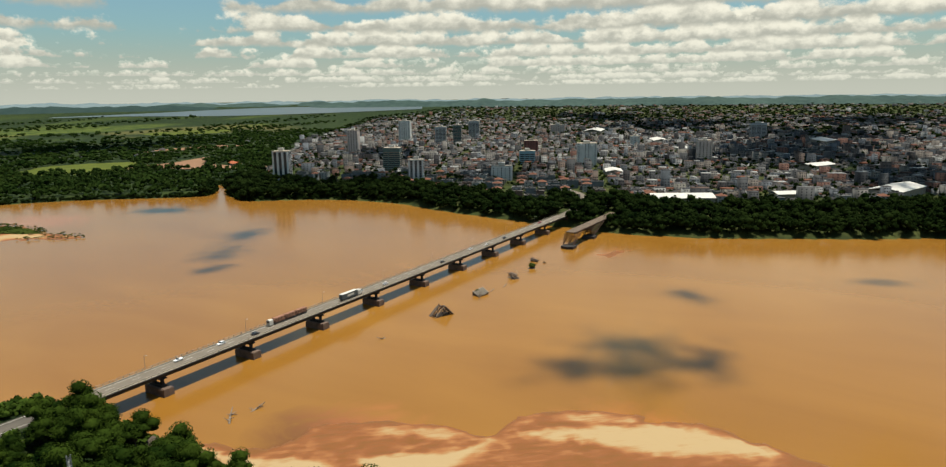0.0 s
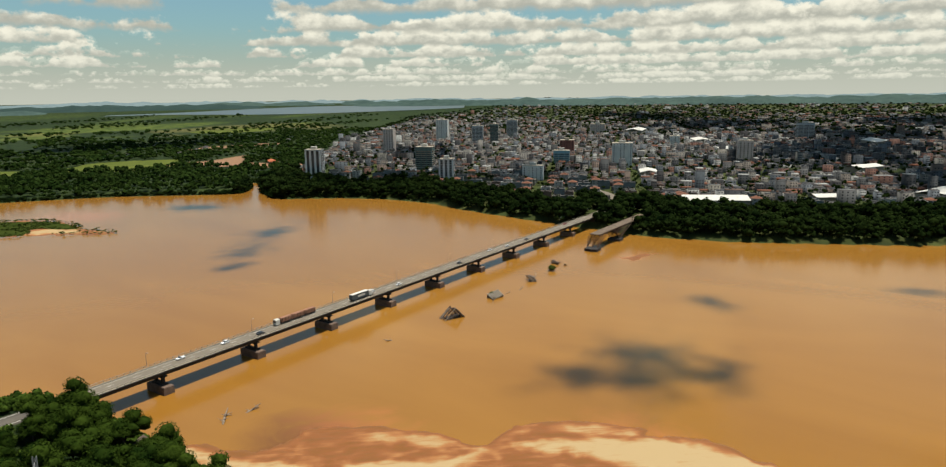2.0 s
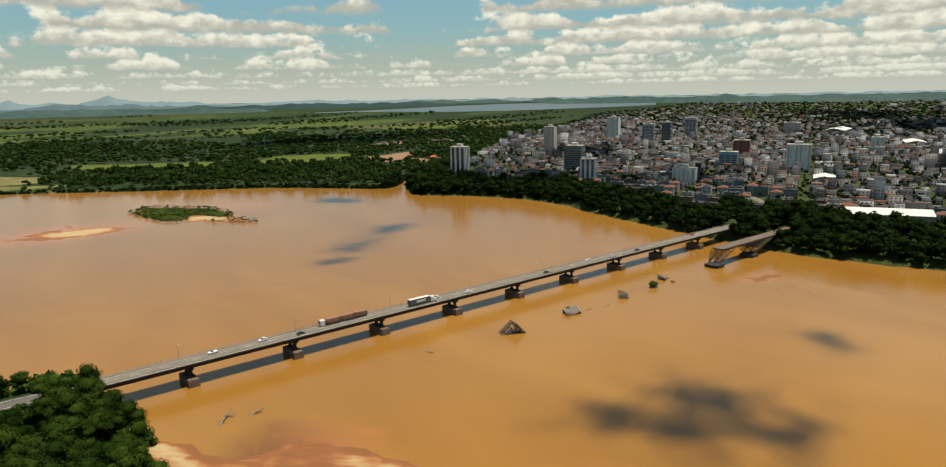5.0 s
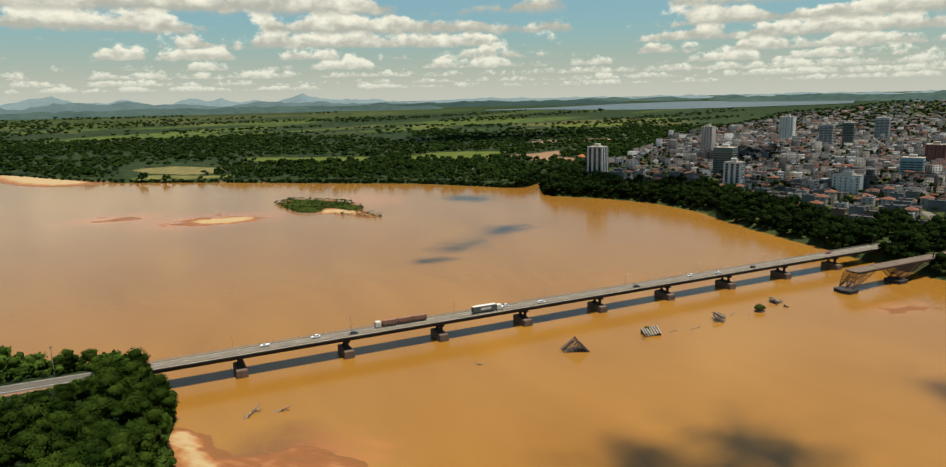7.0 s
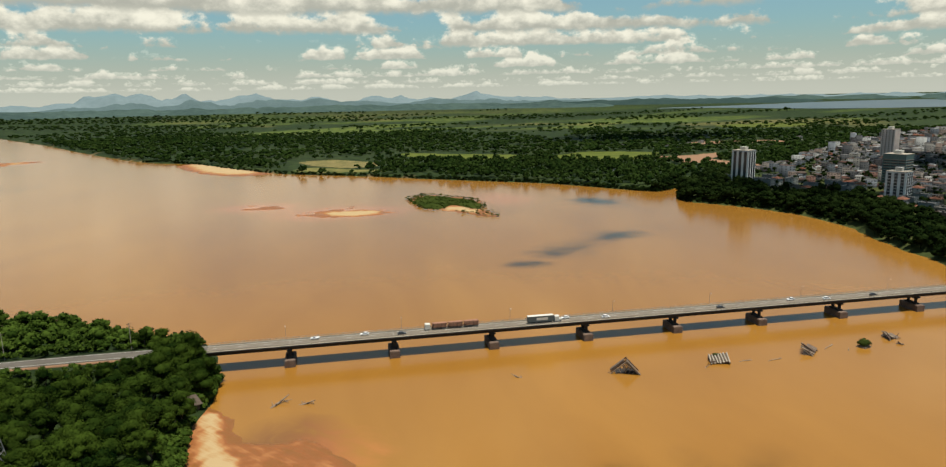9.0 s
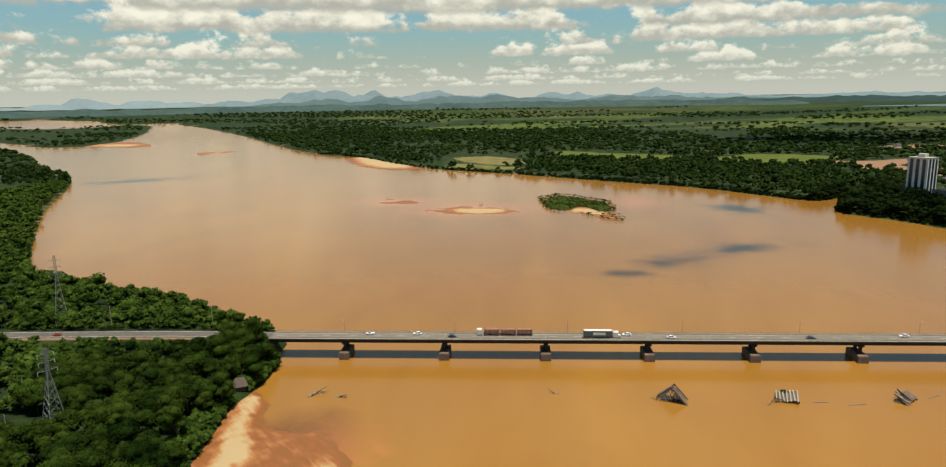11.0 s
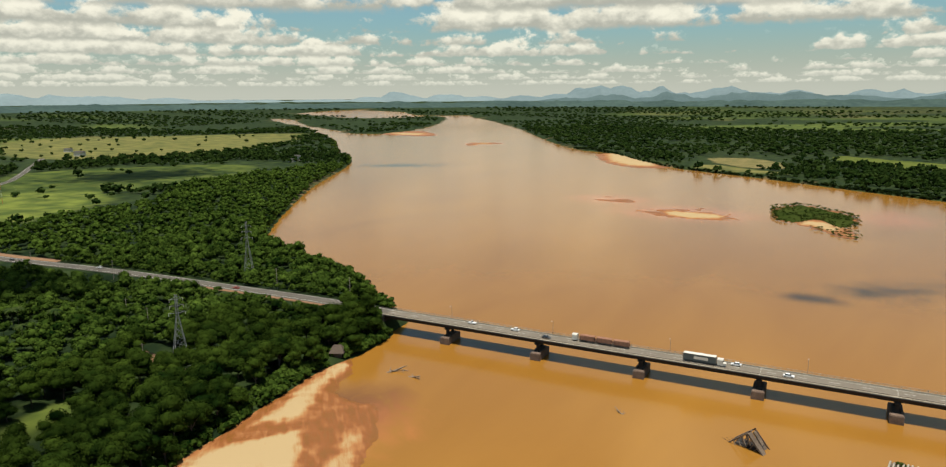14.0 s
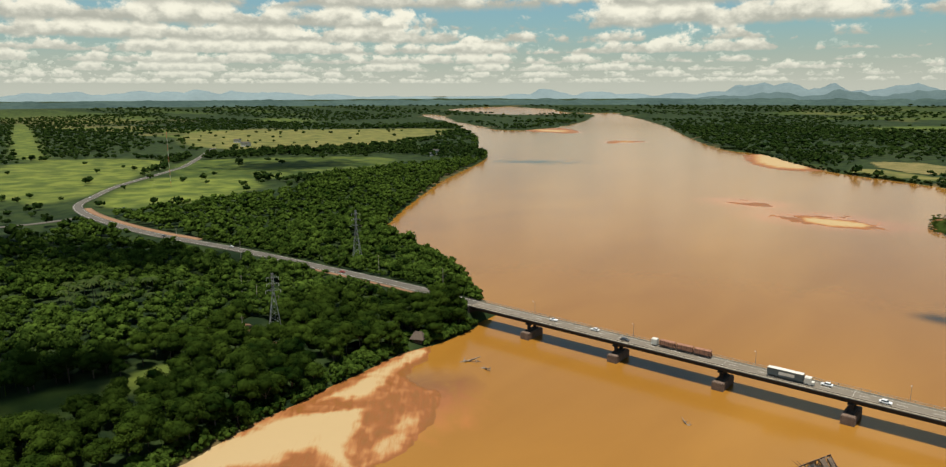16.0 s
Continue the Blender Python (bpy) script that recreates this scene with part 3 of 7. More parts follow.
EARTHWORKS_UPPER = [(860, 1195), (985, 1215), (1090, 1180), (1130, 1240), (1000, 1290), (870, 1260)]
PASTURE_CREEK = [(425, 990), (500, 1065), (585, 1100), (690, 1040), (610, 905), (545, 880), (480, 905)]
PASTURE_INLAND = [(1390, 1900), (1540, 1830), (1700, 1900), (1760, 2060), (1560, 2120), (1400, 2030)]
SCRUB_BANK = [(-40, 1080), (20, 1120), (95, 1040), (110, 950), (40, 935), (-20, 1000)]
SCRUB_GLADE = [(170, 1230), (300, 1150), (420, 1060), (400, 1000), (300, 1000), (200, 1080)]
CITY_EDGE = [(430, 470), (520, 540), (700, 650), (1265, 1128), (1900, 1500), (2700, 2000)]


def rise(x, y):
    """The plain climbs slowly to the far hills."""
    r = np.hypot(x, np.asarray(y) + 150)
    return 95 * np.clip((r - 2600) / 2100, 0, 1) ** 2


def land_side(x, y):
    """Distance from the water, positive on land."""
    return np.maximum(-signed(RIVER, x, y), signed(FAR_ISLAND, x, y))


def town_side(x, y):
    """Positive where the town stands on its bluff."""
    edge = np.interp(x, [p[0] for p in CITY_EDGE], [p[1] for p in CITY_EDGE])
    return np.where(np.asarray(x) > 300, edge - y, -500.0)


def ground_height(x, y):
    x, y = np.asarray(x, float), np.asarray(y, float)
    s = land_side(x, y)
    town = 1 / (1 + np.exp(-np.clip(town_side(x, y) / 35, -30, 30)))
    bank = 4.2 + 10.3 * town
    width = 16 + 34 * town
    t = np.clip(s / width, 0, 1)
    z = np.where(s < 0, np.maximum(s * 0.2, -4.0), bank * (0.25 * np.clip(s / 3, 0, 1) + 0.75 * t * t * (3 - 2 * t)))
    z = z + np.clip(s / 40, 0, 1) * (fractal(x, y, 60) - 0.5) * 1.6 + rise(x, y) - 18 * town * np.clip((np.hypot(x, y + 150) - 2500) / 1300, 0, 1)
    for road in (ROAD_WEST, ROAD_EAST, SIDE_ROAD):
        d, h = line_distance(road, x, y)
        d = np.where((x > -38) & (x < 446), 99.0, d)
        k = np.clip((d - 9) / 14, 0, 1)
        k = k * k * (3 - 2 * k)
        z = np.where((s > -2) & (d < 24), (h - 0.45) * (1 - k) + z * k, z)
    return z


def axis(*spans):
    out = []
    for a, b, step in spans:
        out += list(np.arange(a, b, step))
    return np.array(out + [spans[-1][1]], float)


GX = axis((-4900, -2600, 110), (-2600, -1100, 46), (-1100, -140, 15), (-140, 140, 5), (140, 430, 16), (430, 700, 10), (700, 1500, 45), (1500, 4900, 120))
GY = axis((-4900, -400, 160), (-400, 120, 6), (120, 1400, 14), (1400, 3100, 42), (3100, 4900, 105))
gx, gy = [a.ravel() for a in np.meshgrid(GX, GY)]
gs = land_side(gx, gy)
gz = ground_height(gx, gy)
nx, ny = len(GX), len(GY)
idx = np.arange(nx * ny).reshape(ny, nx)
gfaces = np.stack([idx[:-1, :-1], idx[:-1, 1:], idx[1:, 1:], idx[1:, :-1]], -1).reshape(-1, 4)
land = raw_mesh("ground", np.stack([gx, gy, gz], 1), gfaces, LAND, True)


def inside(poly, x, y, soft):
    return np.clip(signed(poly, x, y) / soft + 0.5, 0, 1)


def cover_weights(x, y, s):
    """Sand, grass and dry pasture weights."""
    plain = np.where(x > -200, np.clip((np.hypot(x, y + 300) - 2250 - 500 * fractal(x, y, 600)) / 160, 0.05, 1), np.clip((s - 260 - 500 * fractal(x, y, 700)) / 160, 0, 1))
    stripes = value_noise(x * 0.3 + y * 0.25, y * 1.0 - x * 0.35, 160)
    far = 1 - np.clip((np.hypot(x, y + 150) - 2900) / 1400, 0, 1)
    grass = plain * far * np.clip((stripes - 0.46) / 0.12, 0, 1) * 0.7
    dry = plain * far * np.clip((fractal(x + 4000, y, 420) - 0.58) / 0.1, 0, 1) * 0.6
    suburb = (x > 1500) & (y < 0.95 * x)
    grass, dry = np.where(suburb, 0.10 * grass, grass), np.where(suburb, 0.2 * dry, dry)
    west = (x < -560) & (y < 700)
    grass, dry = np.where(west, 0.04, grass), np.where(west, 0.0, dry)
    # FIELD_DEEP: deeper green crop, with some cloud shade put into its lower weight
    for poly, g, d in ((FIELD_BRIGHT, 1.0, 0.12), (FIELD_DEEP, 0.55, 0.0), (FIELD_WEST, 0.95, 0.15), (FIELD_DRY, 0.9, 0.75), (CUT_STRIP, 0.9, 0.1),
                       (CLEAR_A, 0.75, 0.0), (CLEAR_B, 0.65, 0.0), (BARE_PATCH, 0.7, 0.9)):
        k = inside(poly, x, y, 14 if abs(g) > 0.8 else 6)
        grass, dry = grass * (1 - k) + g * k, dry * (1 - k) + d * k
    town = np.clip(town_side(x, y) / 60 - 0.5, 0, 1)
    dry = np.where(town > 0, town * 0.16, dry)
    grass = np.where(town > 0, town * 0.08, grass)
    sand = np.clip(1 - np.abs(s) / 5, 0, 1) * (fractal(x, y, 90) > 0.54) * 0.6 * (x < 300)
    return sand, grass, dry


w_sand, w_grass, w_dry = cover_weights(gx, gy, gs)
layer = land.color_attributes.new("cover", "FLOAT_COLOR", "POINT")
layer.data.foreach_set("color", np.stack([w_sand, w_grass, w_dry, np.ones_like(gx)], 1).astype(np.float32).ravel())
ground = structure("ground", land, "flat green river plain with pasture and scrub", "ground")

WX, WY = axis((-2500, -700, 60), (-700, 800, 30)), axis((-4880, -600, 214), (-600, 1400, 40), (1400, 3100, 50))
wx, wy = [a.ravel() for a in np.meshgrid(WX, WY)]
idx = np.arange(len(wx)).reshape(len(WY), len(WX))
wf = np.stack([idx[:-1, :-1], idx[:-1, 1:], idx[1:, 1:], idx[1:, :-1]], -1).reshape(-1, 4)
structure("water", raw_mesh("river", np.stack([wx, wy, rise(wx, wy)], 1), wf, WATER, True), "wide brown silty river, smooth with faint ripples", "river")

# ---- the lake beyond the town and hills on the horizon ----
near_shore = smooth_line([(1793, 3320), (2075, 3164), (2463, 2735), (3019, 2360), (3351, 2150)], 6)
far_shore = smooth_line([(1830, 3350), (2240, 3240), (2700, 3120), (3091, 2871), (3497, 2245)], 6)
rows = [near_shore * (1 - k) + far_shore * k for k in np.linspace(0, 1, 9)]
lv = np.array([(x, y, float(rise(x, y)) + 5.8) for row in rows for x, y in row])
n = len(near_shore)
idx = np.arange(len(lv)).reshape(9, n)
LAKE = material("lake_water", (0.075, 0.090, 0.085), 0.35, dark=(0.055, 0.068, 0.065), scale=0.004, spec=0.3)
structure("lake", raw_mesh("lake", lv, np.stack([idx[:-1, :-1], idx[:-1, 1:], idx[1:, 1:], idx[1:, :-1]], -1).reshape(-1, 4), LAKE, True),
          "pale lake beyond the town", "lake")


def hills(name, radius, base, peaks, seed, span=(-25, 185), mat=None, label="low bluish hills on the horizon", plateau=0):
    """A low range of hills: peaks as (azimuth, height above base, width) in degrees and metres, with rough flanks."""
    az = np.radians(np.arange(span[0], span[1], 0.35))
    top = np.zeros_like(az)
    for a, h, w in peaks + [(a, plateau, 9) for a in range(int(span[0]) + 8, int(span[1]) - 6, 9)]:
        top = np.maximum(top, h * np.exp(-np.abs((np.degrees(az) - a) / (1.35 * w)) ** 2.6))
    rough = fractal(np.degrees(az) * 40 + seed, np.zeros_like(az) + seed, 48)
    ends = np.degrees(az)
    top = (top * (0.50 + 0.80 * rough) + 4 * rough) * np.clip((ends - span[0]) / 5, 0, 1) ** 0.6 * np.clip((span[1] - ends) / 5, 0, 1) ** 0.6
    verts, m = [], len(az)
    for k in np.linspace(0, 1, 7):
        depth = radius + 190 * k
        h = base - 12 + (12 + top) * np.sin(k * math.pi / 2) * (0.85 + 0.3 * fractal(np.degrees(az) * 60 + 999 * k, az * 0 + seed, 60))
        verts.append(np.stack([depth * np.cos(az), depth * np.sin(az) - 150, h], 1))
    v = np.vstack(verts)
    i = np.arange(len(v)).reshape(7, m)
    f = np.stack([i[:-1, :-1], i[:-1, 1:], i[1:, 1:], i[1:, :-1]], -1).reshape(-1, 4)
    return structure(name, raw_mesh(name, v, f, mat or HILL, True), label, "hills")


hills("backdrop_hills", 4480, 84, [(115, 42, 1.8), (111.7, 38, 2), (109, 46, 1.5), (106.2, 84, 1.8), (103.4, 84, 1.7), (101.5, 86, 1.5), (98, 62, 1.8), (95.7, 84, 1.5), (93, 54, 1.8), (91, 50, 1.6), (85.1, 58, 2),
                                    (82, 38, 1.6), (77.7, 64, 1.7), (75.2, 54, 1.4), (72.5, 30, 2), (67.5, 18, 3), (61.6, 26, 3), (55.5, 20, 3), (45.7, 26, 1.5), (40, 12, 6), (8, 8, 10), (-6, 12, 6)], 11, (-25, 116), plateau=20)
# paler than the other hills: thicker haze painted into the colour
FAINT_HILL = material("haze_paled_hills", (0.150, 0.192, 0.196), 1.0, dark=(0.120, 0.155, 0.160), scale=0.006, fine=6, spec=0.0)
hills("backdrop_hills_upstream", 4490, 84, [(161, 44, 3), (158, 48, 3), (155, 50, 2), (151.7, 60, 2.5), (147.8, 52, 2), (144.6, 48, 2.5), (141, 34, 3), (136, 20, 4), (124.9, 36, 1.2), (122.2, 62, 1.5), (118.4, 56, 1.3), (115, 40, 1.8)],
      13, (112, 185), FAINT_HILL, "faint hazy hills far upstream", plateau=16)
# darker than the far range: less haze is mixed into this colour
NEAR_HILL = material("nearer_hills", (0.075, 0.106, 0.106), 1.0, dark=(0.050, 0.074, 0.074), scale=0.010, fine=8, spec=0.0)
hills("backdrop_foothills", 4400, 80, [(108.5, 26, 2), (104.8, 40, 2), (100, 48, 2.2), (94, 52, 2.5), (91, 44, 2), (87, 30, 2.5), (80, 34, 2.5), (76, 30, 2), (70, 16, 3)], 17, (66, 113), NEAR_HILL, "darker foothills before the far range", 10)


# dark woods colour with a little blue haze mixed in
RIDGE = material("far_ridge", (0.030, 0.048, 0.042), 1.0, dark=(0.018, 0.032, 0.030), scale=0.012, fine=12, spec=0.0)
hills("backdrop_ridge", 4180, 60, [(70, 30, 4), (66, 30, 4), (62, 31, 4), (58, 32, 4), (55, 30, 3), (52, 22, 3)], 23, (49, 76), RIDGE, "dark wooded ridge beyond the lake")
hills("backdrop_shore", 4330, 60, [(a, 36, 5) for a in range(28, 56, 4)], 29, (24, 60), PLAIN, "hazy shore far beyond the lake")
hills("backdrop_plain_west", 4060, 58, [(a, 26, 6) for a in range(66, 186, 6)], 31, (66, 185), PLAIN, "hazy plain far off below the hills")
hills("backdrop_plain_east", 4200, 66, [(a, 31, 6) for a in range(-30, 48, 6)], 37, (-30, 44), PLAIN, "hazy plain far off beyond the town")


# ---- sand bars and islets ----
def bar_of_sand(name, outline, height, mat, label, rim=0.28, seed=0, rings=7):
    """A low dome over a smoothed outline, uneven on top, its foot just under the water."""
    line = smooth_line(outline, 7, True)
    wob = (fractal(line[:, 0] * 1.0, line[:, 1] * 1.0 + seed, 16) - 0.5) * 0.22 + 1
    c = line.mean(0)
    v, f, m = [], [], len(line)
    for k in range(rings):
        t = k / (rings - 1)
        ring = c + (line - c) * ((1 - t) * wob[:, None] + t * 0.02)
        z = -0.25 + height * (1 - (1 - t) ** 2.2) + (fractal(ring[:, 0], ring[:, 1] + seed, 9) - 0.5) * height * 0.5 * min(1, t * 3) + (0.1 if k else 0)
        v.append(np.column_stack([ring, z]))
    v = np.vstack(v)
    i = np.arange(len(v)).reshape(rings, m)
    j = np.roll(i, -1, axis=1)
    f = np.stack([i[:-1], j[:-1], j[1:], i[1:]], -1).reshape(-1, 4)
    return structure(name, raw_mesh(name, v, f, mat, True), label, "sandbar")



def netted_bar(name, outline, crests, cell, warp, height, label, fray=0.0, levels=(1,) * 9, hollows=()):
    """A sandbar as a finely netted sheet: dry and pale on its crests, wet and red between them, sloping under the water at its edge."""
    outline, crests = smooth_line(outline, 5, True), [smooth_line(c, 5, True) for c in crests]
    lo, hi = outline.min(0) - 8, outline.max(0) + 8
    xs, ys = np.arange(lo[0], hi[0], cell), np.arange(lo[1], hi[1], cell)
    x, y = [a.ravel() for a in np.meshgrid(xs, ys)]
    wx, wy = x + warp * (fractal(x, y, 1.7 * warp) - 0.5), y + warp * (fractal(x + 500, y, 1.7 * warp) - 0.5)
    wx, wy = wx + 0.4 * warp * (value_noise(x, y, 0.5 * warp) - 0.5), wy + 0.4 * warp * (value_noise(x + 90, y, 0.5 * warp) - 0.5)
    body = signed(outline, wx, wy) - fray * np.clip(2.2 * fractal(x, y * 1.6, 1.1 * warp) - 0.55, 0, 1)
    body = np.maximum(body, np.max([signed(c, wx, wy) for c in crests], axis=0)) if fray else body
    dry = np.max([level * np.clip(signed(c, wx, wy) / (1.25 * warp) + 0.42, 0, 1) for c, level in zip(crests, levels)] + [0.18 + 0.24 * (fractal(x + 40, y * 0.5, 3 * warp) - 0.4)], axis=0)
    for h in hollows:
        k = np.clip(signed(smooth_line(h, 5, True), wx, wy) / (1.1 * warp) + 0.5, 0, 1)
        dry = dry * (1 - k) + 0.17 * k
    z = np.where(body > 0, 0.04 + 0.5 * height * np.clip(body / 12, 0, 1), np.maximum(-0.6, body * 0.12)) + (body > 0) * (height * dry + 0.6 * height * (fractal(x, y, 0.8 * warp) - 0.5) * np.clip(body / 4, 0, 1))
    i = np.arange(len(x)).reshape(len(ys), len(xs))
    f = np.stack([i[:-1, :-1], i[:-1, 1:], i[1:, 1:], i[1:, :-1]], -1).reshape(-1, 4)
    f = f[(body[f] > -5).any(1)]
    used = np.unique(f)
    back = np.zeros(len(x), int)
    back[used] = np.arange(len(used))
    me = raw_mesh(name, np.stack([x, y, z + rise(x, y)], 1)[used], back[f], SPIT, True)
    me.attributes.new("dry", "FLOAT", "POINT").data.foreach_set("value", (dry * np.clip(body / 3, 0.15, 1))[used].astype(np.float32))
    return structure(name, me, label, "sandbar")


netted_bar("sandbar_spit", [(-38, -30), (-32, -40), (-21, -55), (-12, -76), (8, -79), (17, -86), (27, -104), (34, -130), (33, -143), (57, -147), (72, -168), (79, -187), (74, -191), (83, -209), (79, -227), (72, -252),
                            (66, -300), (30, -350), (-30, -350), (-34, -150)],
           [[(-22, -150), (-25, -143), (-16, -124), (-6, -112), (1, -113), (13, -128), (25, -140), (32, -144), (22, -147), (10, -144), (5, -151), (6, -159), (-4, -172), (-12, -186), (-22, -196), (-28, -180)],
            [(-23, -117), (-14, -109), (-9, -102), (-13, -91), (-18, -75), (-26, -52), (-33, -49), (-29, -74), (-27, -93), (-25, -105)],
            [(40, -151), (60, -174), (75, -202), (78, -226), (70, -238), (62, -222), (49, -198), (47, -180)],
            [(8, -97), (17, -100), (27, -107), (33, -130), (30, -140), (22, -127), (15, -113)],
            [(54, -152), (72, -168), (78, -187), (72, -190), (57, -166)],
            [(24, -240), (40, -220), (46, -250), (34, -280)]], 1.15, 6, 0.5, "sand spit with pale dry crests and wet reddish hollows", levels=(1.0, 0.95, 1.0, 0.62, 0.5, 0.9),
           hollows=([(-23, -134), (-22, -119), (-8, -104), (-4, -107), (-17, -122)], [(0, -110), (1, -103), (8, -100), (14, -108), (18, -120), (26, -136), (22, -137), (12, -124)]))
netted_bar("sandbar_mid", [(-24, 472), (14, 500), (60, 500), (100, 464), (94, 436), (44, 410), (-2, 426)], [[(14, 452), (36, 470), (66, 464), (82, 448), (58, 432), (28, 430)]], 2.2, 14, 0.4, "pale sandbar with wet edges in midstream", 34)
netted_bar("sandbar_shallows", [(-98, 522), (-66, 556), (-34, 546), (-28, 510), (-62, 490)], [[(-70, 515), (-60, 530), (-52, 520)]], 2.4, 22, 0.10, "orange shoal barely above the water", 34, levels=(0.45,))
netted_bar("sandbar_north", [(-276, 1178), (-190, 1196), (-114, 1044), (-76, 950), (-100, 900), (-156, 908), (-222, 996), (-270, 1100)], [[(-258, 1172), (-200, 1172), (-125, 1012), (-108, 938), (-146, 930), (-208, 1000)]], 5, 24, 0.8, "pale sand beach on the wooded bank", 9)
netted_bar("sandbar_far", [(-1200, 1700), (-1150, 1636), (-1000, 1590), (-950, 1640), (-1040, 1745), (-1150, 1855)], [[(-1180, 1710), (-1140, 1660), (-1020, 1620), (-1040, 1720)]], 9, 40, 0.8, "far sandbar beside the wooded island")
netted_bar("sandbar_far_shoal", [(-650, 1260), (-600, 1340), (-640, 1430), (-700, 1380), (-690, 1290)], [[(-660, 1300), (-630, 1340), (-660, 1370)]], 7, 40, 0.2, "far reddish shoal in the river", 40)
netted_bar("sandbar_shore_shoal", [(330, -62), (352, -70), (372, -82), (366, -90), (340, -84)], [[(345, -74), (360, -82), (350, -80)]], 1.8, 10, 0.06, "thin shoal showing near the old bridge", 12, levels=(0.35,))
ISLET = [(113, 537), (128, 568), (146, 576), (186, 532), (198, 500), (197, 466), (192, 438), (199, 384), (190, 378), (176, 392), (154, 420), (136, 440), (119, 462)]
GRASSY = [(114, 537), (128, 566), (146, 574), (185, 531), (197, 500), (196, 462), (186, 432), (178, 436), (172, 458), (158, 470), (146, 452), (136, 444), (121, 463)]
netted_bar("sandbar_islet", ISLET, [[(140, 442), (158, 424), (178, 400), (186, 430), (172, 462), (152, 466)], [(180, 394), (196, 382), (194, 405), (186, 412)]], 2.4, 13, 0.4, "sandy southern rim of the green islet", 8, levels=(0.8, 0.6))
bar_of_sand("islet", GRASSY, 1.5, ISLE, "low islet overgrown with dark grass", seed=27)


# ---- roads ----
def ribbon(line, half, lift, name, mat, offset=0.0):
    """A strip along a line of (x, y, z)."""
    p = np.array(line)
    d = np.gradient(p[:, :2], axis=0)
    d /= np.linalg.norm(d, axis=1)[:, None]
    nrm = np.stack([-d[:, 1], d[:, 0]], 1)
    a, b = p[:, :2] + nrm * (offset + half), p[:, :2] + nrm * (offset - half)
    v = np.vstack([np.column_stack([a, p[:, 2] + lift]), np.column_stack([b, p[:, 2] + lift]),
                   np.column_stack([a, p[:, 2] + lift - 0.6]), np.column_stack([b, p[:, 2] + lift - 0.6])])
    n = len(p)
    i = np.arange(n - 1)
    f = np.vstack([np.stack([i + n, i + n + 1, i + 1, i], 1), np.stack([i, i + 1, i + 2 * n + 1, i + 2 * n], 1),
                   np.stack([i + n + 1, i + n, i + 3 * n, i + 3 * n + 1], 1)])
    return raw_mesh(name, v, f, mat)


structure("road_west", ribbon(ROAD_WEST, 5.0, 0.0, "road", ROAD), "two-lane grey asphalt road through the trees", "road")
structure("road_shoulder_north", ribbon([p for p in ROAD_WEST if -590 < p[0] < -330], 3.4, -0.10, "shoulder", EARTH, -8.7), "bare reddish earth verge along the road", "road")
structure("road_shoulder_south", ribbon([p for p in ROAD_WEST if -185 < p[0] < -62], 1.1, -0.12, "shoulder", EARTH, 6.4), "bare reddish earth verge along the road", "road")
structure("road_east", ribbon(ROAD_EAST, 5.0, 0.0, "road", ASPHALT), "grey asphalt road into the town", "road")
structure("road_side", ribbon(SIDE_ROAD, 3.6, 0.03, "road", ROAD), "narrow side road joining the main road", "road")
structure("road_edge_line_north", ribbon(ROAD_WEST, 0.12, 0.02, "line", PAINT, 3.7), "white edge line on the road", "road marking")
structure("road_edge_line_south", ribbon(ROAD_WEST, 0.12, 0.02, "line", PAINT, -3.7), "white edge line on the road", "road marking")


# ---- the road bridge ----
Y0, Y1, DECK = -2.0, 9.0, 10.3
ENDS = [-38] + [50 * i for i in range(9)] + [446]
bridge = tagged(new("bridge"), "long two-lane concrete girder bridge over the brown river", "bridge")


def pier_parts():
    """Pile cap with a worn edge, two columns and a crosshead with sloping ends."""
    cap = Shape().box(-2.5, 2.5, -3.2, 9.8, -3, 3.3).box(-2.35, 2.35, -3.05, 9.65, 3.3, 3.65, taper=0.12)
    plinth = Shape().box(-1.5, 1.5, -0.6, 7.6, 3.65, 4.4, taper=0.3)
    column = Shape()
    column.prism([(0.85 * math.cos(a), 0.85 * math.sin(a)) for a in np.linspace(0, 2 * math.pi, 13)[:-1]], 4.2, 7.2)
    head = Shape().add([(-1.1, -1.2, 7.9), (1.1, -1.2, 7.9), (1.1, 8.2, 7.9), (-1.1, 8.2, 7.9), (-1.1, -1.2, 7.5), (1.1, -1.2, 7.5), (1.1, 8.2, 7.5), (-1.1, 8.2, 7.5),
                        (-1.0, 0.4, 6.7), (1.0, 0.4, 6.7), (1.0, 6.6, 6.7), (-1.0, 6.6, 6.7)],
                       [(0, 1, 2, 3), (0, 4, 5, 1), (2, 6, 7, 3), (4, 8, 9, 5), (7, 6, 10, 11), (8, 11, 10, 9), (0, 3, 7, 4), (4, 7, 11, 8), (1, 5, 6, 2), (5, 9, 10, 6)])
    # plinth, columns and crosshead take the concrete that has shade in its colour
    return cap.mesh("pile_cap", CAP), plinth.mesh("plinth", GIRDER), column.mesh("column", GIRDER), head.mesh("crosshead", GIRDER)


cap_me, plinth_me, column_me, head_me = pier_parts()
bearing_me = Shape().box(-0.45, 0.45, -0.45, 0.45, 7.88, 8.06).mesh("bearing", RUBBER)
joint_me = Shape().box(-0.35, 0.35, Y0 + 0.6, Y1 - 0.6, DECK + 0.004, DECK + 0.02).mesh("joint", PAINT)
